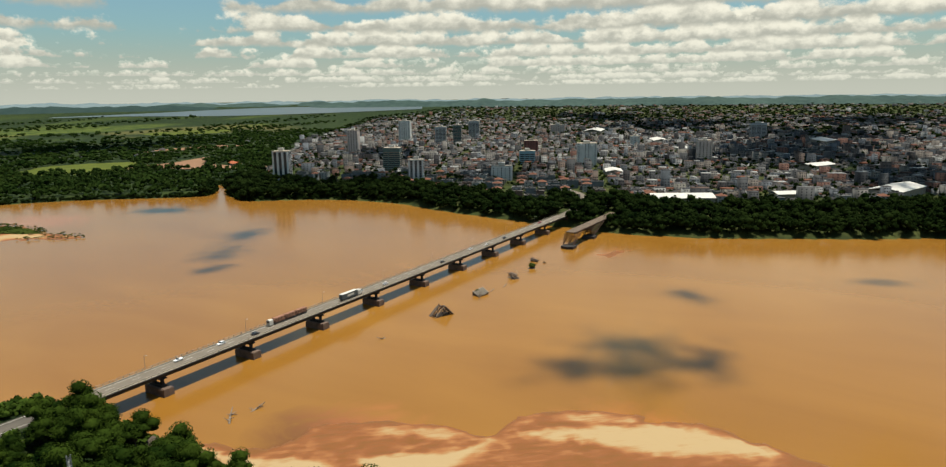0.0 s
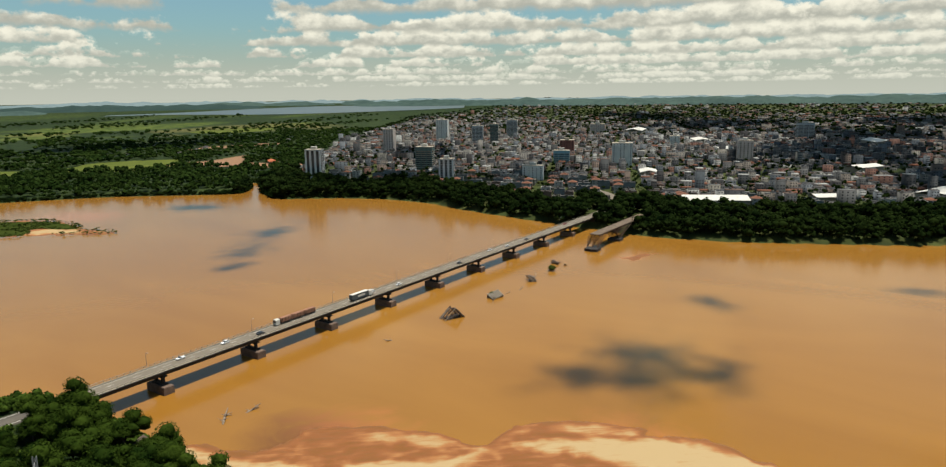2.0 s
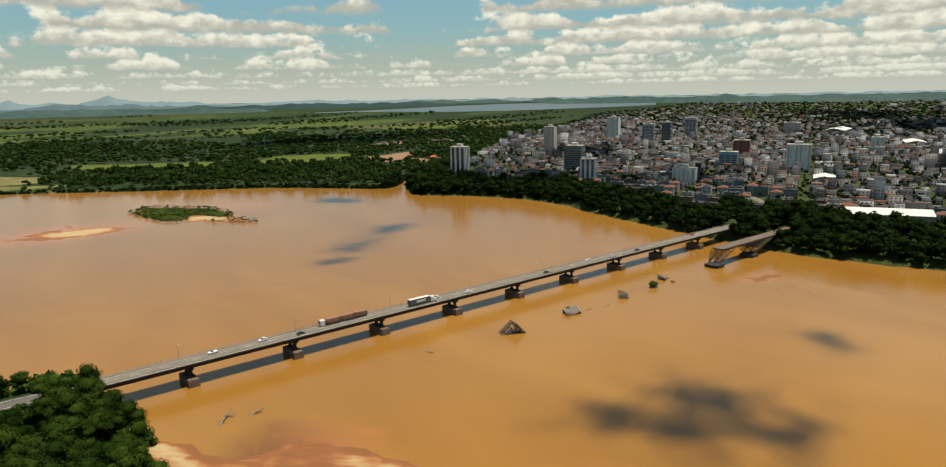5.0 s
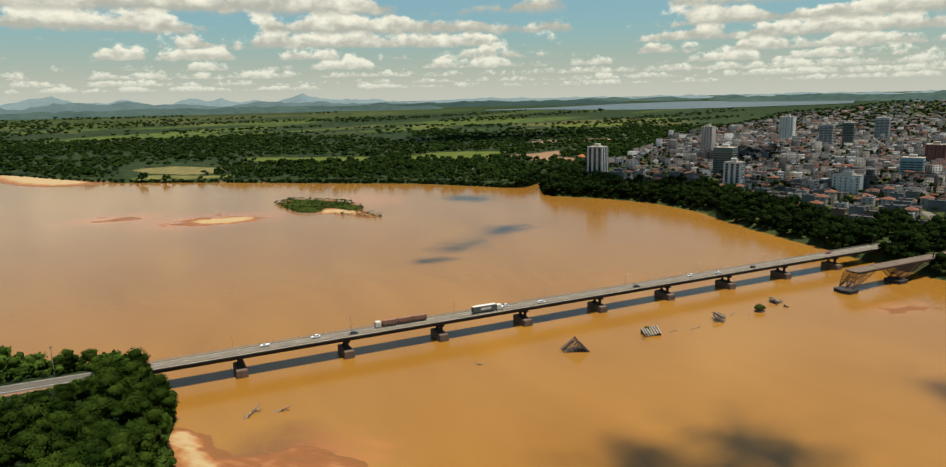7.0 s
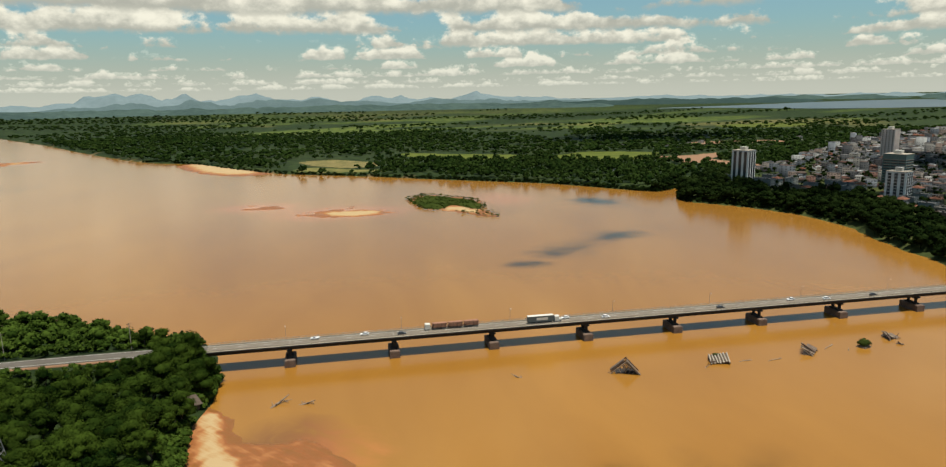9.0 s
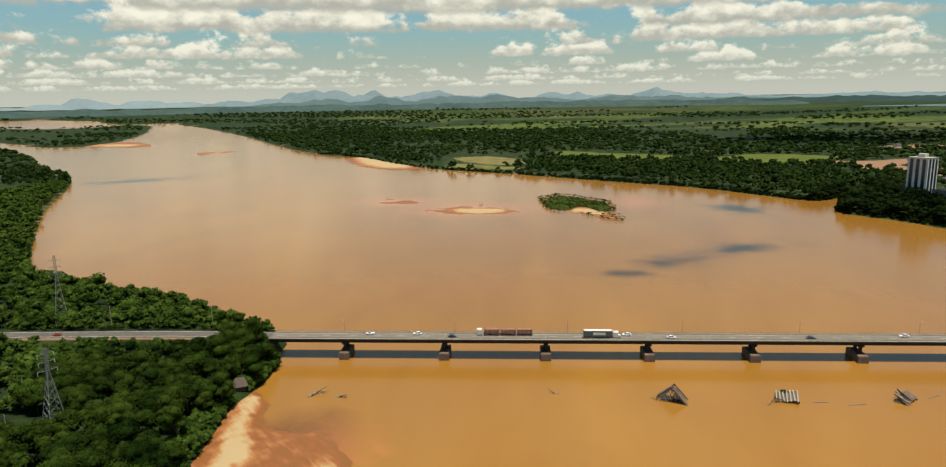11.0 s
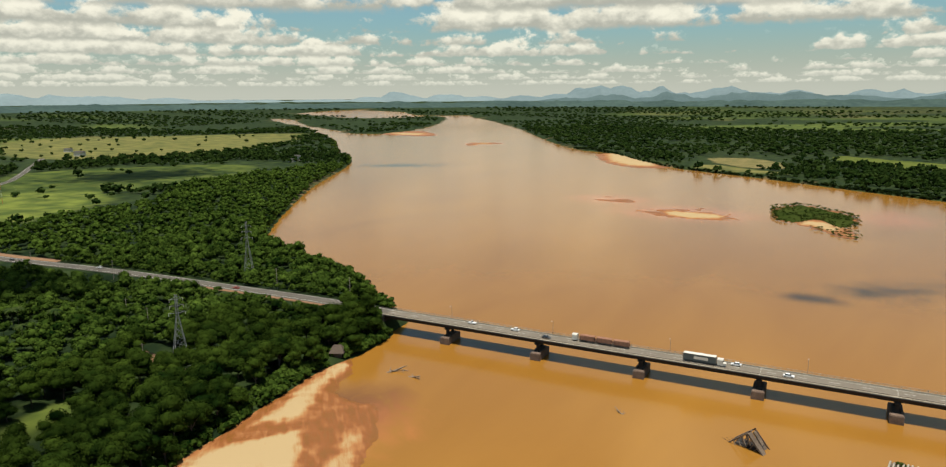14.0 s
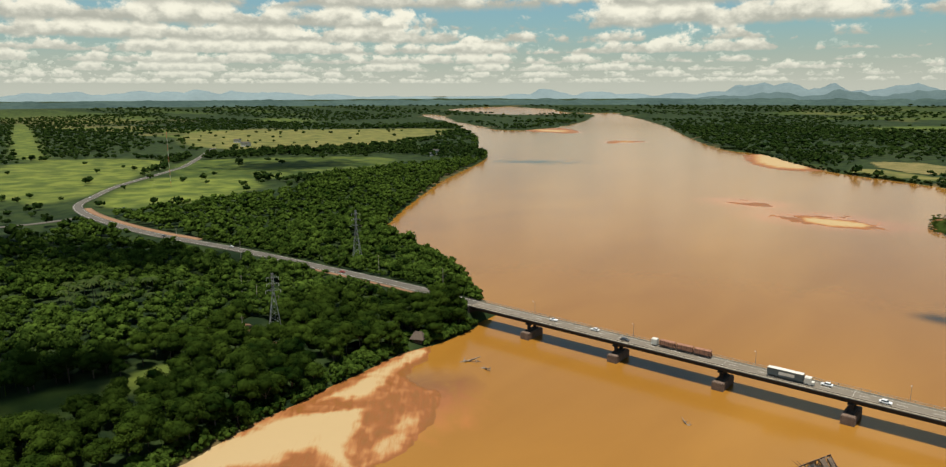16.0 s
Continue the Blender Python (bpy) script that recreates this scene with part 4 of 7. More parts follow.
for x in ENDS[1:-1]:
    pier = part("pier", cap_me, bridge, "reddish concrete pile cap standing in the water")
    pier.location.x = x
    part("plinth", plinth_me, pier)
    for y in (0.9, 6.1):
        part("column", column_me, pier).location.y = y
    part("crosshead", head_me, pier)
    for y in (0.6, 6.4):
        part("bearing", bearing_me, pier).location.y = y
    part("expansion_joint", joint_me, bridge, "pale expansion joint").location.x = x


def span_parts(length):
    a, b = 0.06, length - 0.06
    slab = Shape().extrude_x([(Y0, DECK - 0.28), (Y0 + 1.2, DECK - 0.4), (Y1 - 1.2, DECK - 0.4), (Y1, DECK - 0.28), (Y1, DECK), (Y0, DECK)], a, b)
    g = Shape().extrude_x([(Y0 + 1.0, DECK - 0.4), (Y0 + 1.6, 8.05), (Y1 - 1.6, 8.05), (Y1 - 1.0, DECK - 0.4)], a, b)
    lane = Shape().box(a, b, Y0 + 1.7, Y1 - 1.7, DECK + 0.002, DECK + 0.05)
    walk_s = Shape().box(a, b, Y0 + 0.35, Y0 + 1.55, DECK + 0.002, DECK + 0.16)
    walk_n = Shape().box(a, b, Y1 - 1.55, Y1 - 0.35, DECK + 0.002, DECK + 0.16)
    kerb_s = Shape().extrude_x([(Y0 + 1.3, DECK + 0.16), (Y0 + 1.62, DECK + 0.16), (Y0 + 1.52, DECK + 0.62), (Y0 + 1.36, DECK + 0.62)], a, b)
    kerb_n = Shape().extrude_x([(Y1 - 1.3, DECK + 0.16), (Y1 - 1.62, DECK + 0.16), (Y1 - 1.52, DECK + 0.62), (Y1 - 1.36, DECK + 0.62)], a, b)
    edge_n = Shape().box(a, b, Y1 - 2.6, Y1 - 2.42, DECK + 0.054, DECK + 0.06)
    edge_s = Shape().box(a, b, Y0 + 2.42, Y0 + 2.6, DECK + 0.054, DECK + 0.06)
    # slab edge and girder: their shade is already in the GIRDER colour
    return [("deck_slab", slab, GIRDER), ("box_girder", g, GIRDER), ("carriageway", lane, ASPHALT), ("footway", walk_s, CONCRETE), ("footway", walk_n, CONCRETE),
            ("barrier", kerb_s, CONCRETE), ("barrier", kerb_n, CONCRETE), ("edge_line", edge_n, PAINT), ("edge_line", edge_s, PAINT)]


span_cache = {}
dash_me = Shape().box(0, 4, 3.4, 3.6, DECK + 0.054, DECK + 0.06).mesh("dash", PAINT)
rail_post_me = Shape().box(-0.12, 0.12, -0.12, 0.12, 0, 1.12).mesh("post", CONCRETE)
for x0, x1 in zip(ENDS[:-1], ENDS[1:]):
    length = x1 - x0
    if length not in span_cache:
        span_cache[length] = [(nm, sh.mesh(nm, mt)) for nm, sh, mt in span_parts(length)]
        for y in (Y0 + 0.2, Y1 - 0.2):
            for z in (0.55, 1.0):
                span_cache[length].append(("handrail", Shape().box(0.06, length - 0.06, y - 0.05, y + 0.05, DECK + z, DECK + z + 0.1).mesh("handrail", CONCRETE)))
    for nm, me in span_cache[length]:
        part(nm, me, bridge).location.x = x0
    for k in range(int(length // 12)):
        part("centre_dash", dash_me, bridge).location.x = x0 + 2 + 12 * k
    for k in range(int(length // 3)):
        for y in (Y0 + 0.2, Y1 - 0.2):
            part("rail_post", rail_post_me, bridge).location = (x0 + 1.5 + 3 * k, y, DECK)
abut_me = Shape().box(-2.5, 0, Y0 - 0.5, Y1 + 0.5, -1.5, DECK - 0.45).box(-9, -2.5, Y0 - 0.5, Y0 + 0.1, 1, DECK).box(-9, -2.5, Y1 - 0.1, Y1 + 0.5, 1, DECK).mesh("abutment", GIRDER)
part("abutment", abut_me, bridge).location.x = -38.1
e = part("abutment", abut_me, bridge)
e.matrix_basis = pose(446.1, Y0 + Y1, 0, 0, 0, 180)


def lamp(at):
    ob = thing("street_lamp", "slim grey street lamp with a white head on the bridge", "street lamp", "lamps along the bridge", at)
    part("pole", Shape().bar((0, 0, 0), (0, 0, 6.6), 0.10, 0.06, 6).mesh("pole", STEEL), ob)
    part("arm", Shape().bar((0, 0, 6.5), (0, -1.3, 7.0), 0.05, 0.045, 5).mesh("arm", STEEL), ob)
    part("head", Shape().box(-0.16, 0.16, -2.0, -1.2, 6.92, 7.08, taper=0.03).mesh("head", WHITE), ob, "white lamp head")
    return ob


first = lamp(pose(-2, Y1 - 0.05, DECK))
for k in range(1, 9):
    copy_thing(first, pose(-2 + 56.6 * k, Y1 - 0.05, DECK))


# ---- the broken old bridge ----
old = thing("old_bridge", "broken end of an old steel-trussed road bridge", "bridge")
part("deck", Shape().extrude_x([(-45, 12.1), (-36, 12.1), (-36, 12.6), (-36.3, 12.9), (-36.6, 12.6), (-44.4, 12.6), (-44.7, 12.9), (-45, 12.6)], 360, 472).mesh("deck", OLD_CONCRETE), old)
for y in (-44, -40.5, -37):
    part("deck_beam", Shape().box(361, 471, y - 0.3, y + 0.3, 11.0, 12.1).mesh("beam", RUST), old)
for px in (354, 402):
    base = Shape().prism([(px - 5, -42), (px - 3, -47), (px + 5, -47), (px + 6, -42), (px + 5, -36), (px - 3, -36)], -3, 2.2)
    part("pier_base", base.mesh("base", GIRDER), old, "dark old pier base")
    reach = (-1, 16) if px == 354 else (-16, 22)
    for y in (-45, -40.5, -36):
        sh = Shape()
        for end in (reach[0], reach[1], reach[1] * 0.5):
            sh.bar((px + 2, y, 2), (px + 6 + end, y, 11.2), 0.28, 0.28, 4)
        n = 6
        for i in range(n):
            t0, t1 = i / n, (i + 1) / n
            a = lambda t, en: (px + 2 + t * (4 + en), y, 2 + 9.2 * t)
            sh.bar(a(t0, reach[1]), a(t1, reach[1] * 0.5), 0.13, 0.13, 4).bar(a(t1, reach[1]), a(t1, reach[1] * 0.5), 0.12, 0.12, 4)
            sh.bar(a(t0, reach[0]), a(t1, reach[1] * 0.5), 0.13, 0.13, 4).bar(a(t1, reach[0]), a(t1, reach[1] * 0.5), 0.12, 0.12, 4)
        part("lattice_bent", sh.mesh("bent", RUST), old)
    for t in (0.25, 0.5, 0.75):
        for en in reach:
            x, z = px + 2 + t * (4 + en), 2 + 9.2 * t
            for a, b in (((x, -45, z), (x, -36, z)), ((x, -45, z), (x, -40.5, z + 1.6)), ((x, -36, z), (x, -40.5, z + 1.6))):
                part("cross_brace", Shape().bar(a, b, 0.11, 0.11, 4).mesh("brace", RUST), old)


def tube(points, r, n=4):
    """One bar bent along the points."""
    sh, v, f = Shape(), [], []
    p = [Vector(q) for q in points]
    for i, q in enumerate(p):
        d = (p[min(i + 1, len(p) - 1)] - p[max(i - 1, 0)]).normalized()
        u = d.cross(Vector((0.31, 0.52, 0.79))).normalized()
        w = d.cross(u)
        v += [q + (u * math.cos(6.2832 * k / n) + w * math.sin(6.2832 * k / n)) * r for k in range(n)]
    for i in range(len(p) - 1):
        f += [(i * n + k, i * n + (k + 1) % n, (i + 1) * n + (k + 1) % n, (i + 1) * n + k) for k in range(n)]
    return sh.add(v, f + [tuple(range(n - 1, -1, -1)), tuple(range(len(v) - n, len(v)))])


def ico(sub):
    bm = bmesh.new()
    bmesh.ops.create_icosphere(bm, subdivisions=sub, radius=1)
    v = np.array([p.co[:] for p in bm.verts])
    f = np.array([[q.index for q in p.verts] for p in bm.faces])
    bm.free()
    return v, f


ICO1 = ico(1)


def crown_arrays(rs, radius, height, lobes, cards, card, core=True):
    """A crown of uneven lobes: small folded leaf sprays over rough cores. Returns verts, triangles."""
    V, F, n = [], [], 0
    centres = []
    for k in range(lobes):
        a, d = rs.rand() * 6.283, radius * (0.62 * math.sqrt(rs.rand()) if k else 0)
        r = radius * rs.uniform(0.38, 0.58) * (1.2 if k == 0 else 1)
        centres.append((d * math.cos(a), d * math.sin(a), height * rs.uniform(0.45, 0.78) - 0.35 * d * height / radius * 0.6, r, r * rs.uniform(0.62, 0.85)))
    if core:
        for cx, cy, cz, r, h in centres:
            v = ICO1[0] * (1 + 0.25 * (rs.rand(len(ICO1[0]), 1) - 0.5)) * np.array([r * 0.82, r * 0.82, h * 0.82]) + (cx, cy, cz)
            V.append(v)
            F.append(ICO1[1] + n)
            n += len(v)
    pick = rs.choice(lobes, cards, p=np.array([c[3] ** 2 for c in centres]) / sum(c[3] ** 2 for c in centres))
    for k in pick:
        cx, cy, cz, r, h = centres[k]
        d = rs.normal(size=3)
        d[2] = abs(d[2]) * 0.9 - 0.25
        d /= np.linalg.norm(d)
        c = np.array([cx, cy, cz]) + d * (r, r, h) * rs.uniform(0.86, 1.1)
        nrm = d * 0.8 + rs.normal(size=3) * 0.35 + (0, 0, 0.25)
        nrm /= np.linalg.norm(nrm)
        u = np.cross(nrm, rs.normal(size=3))
        u /= np.linalg.norm(u)
        w = np.cross(nrm, u)
        s = card * rs.uniform(0.6, 1.25)
        V.append(np.array([c - u * s * 0.5 - nrm * s * 0.16, c + w * s * 0.42, c + u * s * 0.5 - nrm * s * 0.16, c - w * s * 0.42]))
        F.append(np.array([[n, n + 1, n + 3], [n + 1, n + 2, n + 3]]))
        n += 4
    return np.vstack(V), np.vstack(F)


# ---- wreckage of the old bridge in the water ----
def wreck_a(at):
    """Two deck slabs fallen against one another, trusses showing below."""
    ob = thing("bridge_wreckage", "collapsed deck slabs of the old bridge leaning in the water", "wreckage", "", at)
    right = pose(0, 0, 6.4) @ pose(0, 0, 0, 0, 47)
    left = pose(0, 0, 6.4) @ pose(0, 0, 0, 0, 138)
    part("slab", Shape().box(0, 10.0, -3.4, -1.2, -0.35, 0.35, right).mesh("slab", OLD_CONCRETE), ob)
    part("slab", Shape().box(0.6, 9.6, 0.9, 2.9, -0.3, 0.3, right @ pose(0, 0, -0.5, 0, 4, 0)).mesh("slab", OLD_CONCRETE), ob)
    part("slab", Shape().box(1.5, 10.5, 1.2, 3.4, -0.3, 0.3, left).mesh("slab", OLD_CONCRETE), ob)
    # added near-black block that stands in for the dark shade between the slabs
    part("rubble", Shape().box(-6.0, 5.0, -2.6, 2.8, -1.5, 1.1, pose(0, 0, 0, 3, -4, 5), 0.9).mesh("rubble", GIRDER), ob, "dark block standing in for the shade under the slabs")
    for y in (-3.0, -0.6, 2.8):
        sh = Shape()
        sh.bar((0, y, 6.5), (-8.2, y, -1), 0.3, 0.3, 4).bar((0, y, 6), (6.6, y, -1), 0.25, 0.25, 4)
        for k in range(4):
            sh.bar((-1.6 * k - 0.5, y, 6 - 1.55 * k), (-1.9 * k + 1.4, y - 0.3, 2.2 - 0.8 * k), 0.17, 0.17, 4)
            sh.bar((1.2 * k, y, 5.6 - 1.4 * k), (1.2 * k - 1.7, y + 0.2, 1.2 - 0.6 * k), 0.15, 0.15, 4)
        part("truss", sh.mesh("truss", DRIFT if y < -2 else RUST), ob)
    rods = Shape()
    for k in range(7):
        rods.bar((-7.5 + 0.7 * k, -3 + 0.9 * k, 0.2), (-9.6 + 1.0 * k, -3.6 + 1.0 * k, 1.2 + 0.3 * (k % 3)), 0.1, 0.05, 4)
    part("bent_rods", rods.mesh("rods", RUST), ob)
    return ob


def wreck_b(at, seed, size=1.0, slabs=6):
    """A heap of tilted beams, broken slabs and bent rods."""
    rnd = random.Random(seed)
    ob = thing("bridge_wreckage", "heap of broken bridge beams lying in the water", "wreckage", "", at)
    for k in range(2):
        m = pose(rnd.uniform(-1, 1) * size, rnd.uniform(-0.8, 0.8) * size, (0.9 + 0.6 * k) * size, rnd.uniform(10, 32), rnd.uniform(-22, 22), rnd.uniform(-30, 30))
        part("slab", Shape().box(-2.9 * size, 2.6 * size, -1.7 * size, 1.6 * size, -0.3, 0.3, m).mesh("slab", OLD_CONCRETE), ob)
    for k in range(slabs + 3):
        m = pose(rnd.uniform(-3.0, 3.0) * size, rnd.uniform(-0.8, 0.8) * size, rnd.uniform(1.2, 2.7) * size, rnd.uniform(10, 42), rnd.uniform(-16, 16), rnd.uniform(-35, 35))
        part("beam", Shape().box(-0.22 * size, 0.22 * size, -2.4 * size, 2.2 * size, -0.2, 0.2, m).mesh("beam", (OLD_CONCRETE, DRIFT, RUST)[k % 3]), ob)
    for k in range(9):
        a, b = rnd.uniform(0, 6.28), rnd.uniform(0.5, 1.0)
        part("bent_rod", tube([(1.6 * size * math.cos(a), 1.2 * size * math.sin(a), 1.2 * size), (3.0 * size * math.cos(a), 2.2 * size * math.sin(a), rnd.uniform(1.0, 3.0) * size),
                               (4.4 * size * b * math.cos(a + 0.2), 3.4 * size * b * math.sin(a + 0.2), rnd.uniform(-0.4, 1.6))], 0.1).mesh("rod", RUST), ob)
    return ob


def wreck_joists(at):
    """A tilted piece of deck whose row of pale joists shows over a dark broken body."""
    ob = thing("bridge_wreckage", "tilted piece of bridge deck with a row of pale joists", "wreckage", "", at)
    tilt = pose(0, 0, 1.6, 24, -9, 0)
    part("deck", Shape().box(-4.6, 4.4, -2.6, 3.2, -0.5, 0.25, tilt, 0.1).mesh("deck", OLD_CONCRETE), ob)
    part("girder", Shape().box(-4.4, 4.6, -2.4, -1.7, -1.7, -0.5, tilt).mesh("girder", RUST), ob)
    part("girder", Shape().box(-4.6, 4.2, 2.0, 2.7, -1.9, -0.5, tilt).mesh("girder", RUST), ob)
    for k in range(7):
        x = -4.1 + 1.36 * k
        part("joist", Shape().box(x - 0.24, x + 0.26, -3.4 + 0.3 * (k % 3), 3.3 - 0.25 * (k % 2), 0.25, 0.75, tilt @ pose(0, 0, 0, 0, 0, 2.5 * (k % 3) - 2.5)).mesh("joist", CONCRETE), ob)
    moss = crown_arrays(np.random.RandomState(12), 1.9, 1.3, 4, 60, 0.5)
    part("moss", raw_mesh("moss", moss[0] * (1.3, 0.7, 0.7) + (-1.5, 2.4, 2.6), moss[1], ISLE), ob, "green weeds growing on the deck")
    for k in range(5):
        part("bent_rod", tube([(-4 + 0.6 * k, -2.2, 1.0), (-5.4 + 0.4 * k, -3.2, 1.6 + 0.3 * (k % 3)), (-6.6 + 0.5 * k, -4.2, -0.2)], 0.1).mesh("rod", RUST), ob)
    return ob


def floating_log(at, length):
    """A waterlogged trunk lying low in the current with stubs of branches."""
    ob = thing("floating_log", "thin waterlogged log lying low in the river", "log", "", at)
    part("trunk", tube([(-length / 2, 0, -0.1), (-length * 0.2, 0.25, 0.12), (length * 0.2, -0.1, 0.16), (length / 2, 0.2, -0.05)], 0.26, 6).mesh("trunk", DRIFT, True), ob)
    for x in (-0.25, 0.1, 0.3):
        part("stub", Shape().bar((length * x, 0, 0.1), (length * x + 0.5, 0.6, 0.7), 0.09, 0.03, 5).mesh("stub", DRIFT), ob)
    return ob


def snag(at, seed, size=1.0):
    """A stranded dead tree: a trunk with bare limbs half out of the water."""
    rnd = random.Random(seed)
    ob = thing("driftwood", "bare dead tree stranded in the shallow water", "driftwood", "", at)
    part("trunk", Shape().bar((-3.5 * size, 0, -0.3), (0, 0.4, 0.5 * size), 0.42 * size, 0.34 * size, 7).bar((0, 0.4, 0.5 * size), (3.4 * size, 0, 1.9 * size), 0.34 * size, 0.12 * size, 7).mesh("trunk", DRIFT, True), ob)
    for k in range(6):
        x = rnd.uniform(-2.5, 2.5) * size
        b = (x + rnd.uniform(-1.5, 1.5) * size, rnd.choice((-1, 1)) * rnd.uniform(1, 2.2) * size, rnd.uniform(-0.2, 1.6) * size)
        part("limb", Shape().bar((x, 0.2, 0.3 * size), b, 0.16 * size, 0.05 * size, 5).mesh("limb", DRIFT), ob)
    return ob


wreck_a(pose(152, -46, 0.0, 0, 0, -22)).scale = (0.98, 0.98, 0.95)
wreck_joists(pose(199, -45.5, 0.0, 0, 0, -16))
floating_log(pose(226, -49, 0, 0, 0, 12), 9)
floating_log(pose(212, -47, 0, 0, 0, 4), 7)
floating_log(pose(262, -40, 0, 0, 0, 30), 10)
wreck_b(pose(247, -44, -0.9, 0, 0, 40), 7, 1.45, 4)
wreck_b(pose(302, -36, -1.9, 0, 0, 10), 9, 1.5, 5)
wreck_b(pose(299, -44, -1.9, 0, 0, 75), 10, 0.8, 3)
snag(pose(-2, -44, 0, 0, 0, 40), 2, 1.4)
snag(pose(9, -47, -0.2, 0, 0, -10), 3, 1.1)
snag(pose(102, -40, -0.2, 0, 0, 150), 5, 0.85)
snag(pose(190, -50, -0.3, 0, 0, 20), 6, 0.6)
snag(pose(268, -47, -0.5, 0, 0, 60), 8, 0.7)


# ---- trees ----
def tree(seed, radius, height, at, cards=430):
    """A broad bank tree: tapered trunk, limbs and a leafy crown."""
    rs = np.random.RandomState(seed)
    ob = thing("tree", "broad-crowned dark green tree in the riverside wood", "tree", "trees on the bank", at)
    part("trunk", Shape().bar((0, 0, -0.6), (0.2, 0.1, height * 0.3), 0.34, 0.24, 7).bar((0.2, 0.1, height * 0.3), (0.1, 0.2, height * 0.6), 0.24, 0.12, 6).mesh("trunk", BARK, True), ob)
    for k in range(4):
        a = k * 1.6 + rs.rand()
        part("limb", Shape().bar((0.2, 0.1, height * 0.28), (radius * 0.6 * math.cos(a), radius * 0.6 * math.sin(a), height * 0.58), 0.17, 0.06, 5).mesh("limb", BARK), ob)
    v, f = crown_arrays(rs, radius, height, 15, cards, 0.60)
    part("crown", raw_mesh("crown", v, f, LEAF), ob)
    return ob


def scatter(x0, x1, y0, y1, step, seed):
    """Jittered points over a rectangle."""
    rs = np.random.RandomState(seed)
    x, y = np.meshgrid(np.arange(x0, x1, step), np.arange(y0, y1, step))
    x, y = x.ravel() + rs.uniform(-0.45, 0.45, x.size) * step, y.ravel() + rs.uniform(-0.45, 0.45, y.size) * step
    return x, y, rs.rand(x.size)


def road_gap(x, y):
    return np.minimum(np.minimum(line_distance(ROAD_WEST, x, y)[0], line_distance(SIDE_ROAD, x, y)[0]), line_distance(ROAD_EAST, x, y)[0])


def open_land(x, y):
    """Most positive inside a field or clearing."""
    return np.max([signed(p, x, y) for p in (FIELD_BRIGHT, FIELD_DEEP, FIELD_DRY, FIELD_WEST, CUT_STRIP, CLEAR_A, CLEAR_B, BARE_PATCH)], axis=0)


PYLONS = [(-167, 31), (-90, -90)]
TRACK = np.array([(-84, -96, 0), (-95, -94, 0), (-107, -90, 0), (-120, -88, 0), (-134, -93, 0)], float)
HUT = (-37, -43)
PALM_GROVE = smooth_line([(-236, -142), (-244, -112), (-214, -92), (-184, -86), (-176, -102), (-196, -126), (-216, -146)], 3, True)


def wooded(x, y):
    """Where the west bank's wood stands: clear of road, water, fields, pylon feet, track and hut."""
    ok = (land_side(x, y) > 1.5) & (road_gap(x, y) > np.where(y < 5, np.where((x > -310) & (x < -232), 25.0, np.where(x > -98, 12.0, 14.0)), np.where(x < -325, 17.0, 11.0))) & (open_land(x, y) < -3)
    for px, py in PYLONS:
        ok &= np.hypot(x - px, y - py) > 6
    ok &= line_distance(TRACK, x + 3, y - 5)[0] > 8.5
    ok &= ~((signed(PALM_GROVE, x, y) > 0) & (value_noise(x, y, 14) > 0.45))
    ok &= (signed(CLEAR_A, x - 13, y + 6) < 3) & (signed(CLEAR_B, x - 13, y + 6) < 3)
    return ok & (np.hypot(x - HUT[0] - 3, y - HUT[1] + 4) > 8.5)


def belt(x, y):
    """The wood along the west bank and south of the road."""
    s = land_side(x, y)
    north = (y > 0) & (s < 60 + 120 * fractal(x, y, 160) + 0.10 * np.clip(-x, 0, 900)) & (x < 0)
    south = (y <= 0) & (x < 60) & ((x > -340) | ((x > -500) & (fractal(x, y, 70) > 0.42)))
    mid = (y > 0) & (y < 260) & (x > -520) & (x < -20)
    return north | south | mid


variants = [tree(100 + k, 4.6 + 0.55 * (k % 5), 12.0 + 1.3 * ((k * 3) % 5), pose(-60, -60, -300), 1300) for k in range(9)]
px, py, pr = scatter(-118, -18, -245, 40, 8.4, 21)
ok = wooded(px, py) & (land_side(px, py) > 3) & ~((px > -37) & (np.abs(py - 3.5) < 10))
px, py, pr = px[ok], py[ok], pr[ok]
near = np.argsort(np.hypot(px + 20, py + 110))[:262]
pz = ground_height(px, py)
rs = np.random.RandomState(8)
for j, i in enumerate(near):
    k = j % len(variants)
    s = rs.uniform(0.75, 1.16) * (0.74 if py[i] > 8 else 0.62 if py[i] > -34 and px[i] < -58 else 1.14 if px[i] > -80 and py[i] > -80 else 1.02)
    m = pose(px[i], py[i], pz[i] - 0.2, 0, 0, rs.uniform(0, 360))
    if j < len(variants):
        variants[j].matrix_basis = m
    else:
        ob = copy_thing(variants[k], m)
        ob.scale = (s, s, s * rs.uniform(0.9, 1.1))
for x, y, s in ((-42, -11, 1.12), (-50, -9, 1.08), (-59, -13, 1.05), (-46, -19, 1.2), (-38.5, -20, 1.1), (-68, -14, 1.0), (-77, -15, 1.0)):
    ob = copy_thing(variants[int(-x) % len(variants)], pose(x, y, float(ground_height(x, y)) - 0.2, 0, 0, 40 * s))
    ob.scale = (s, s, s * 1.05)
taken = np.zeros(len(px), bool)
taken[near] = True
rest = [(px[~taken], py[~taken])]


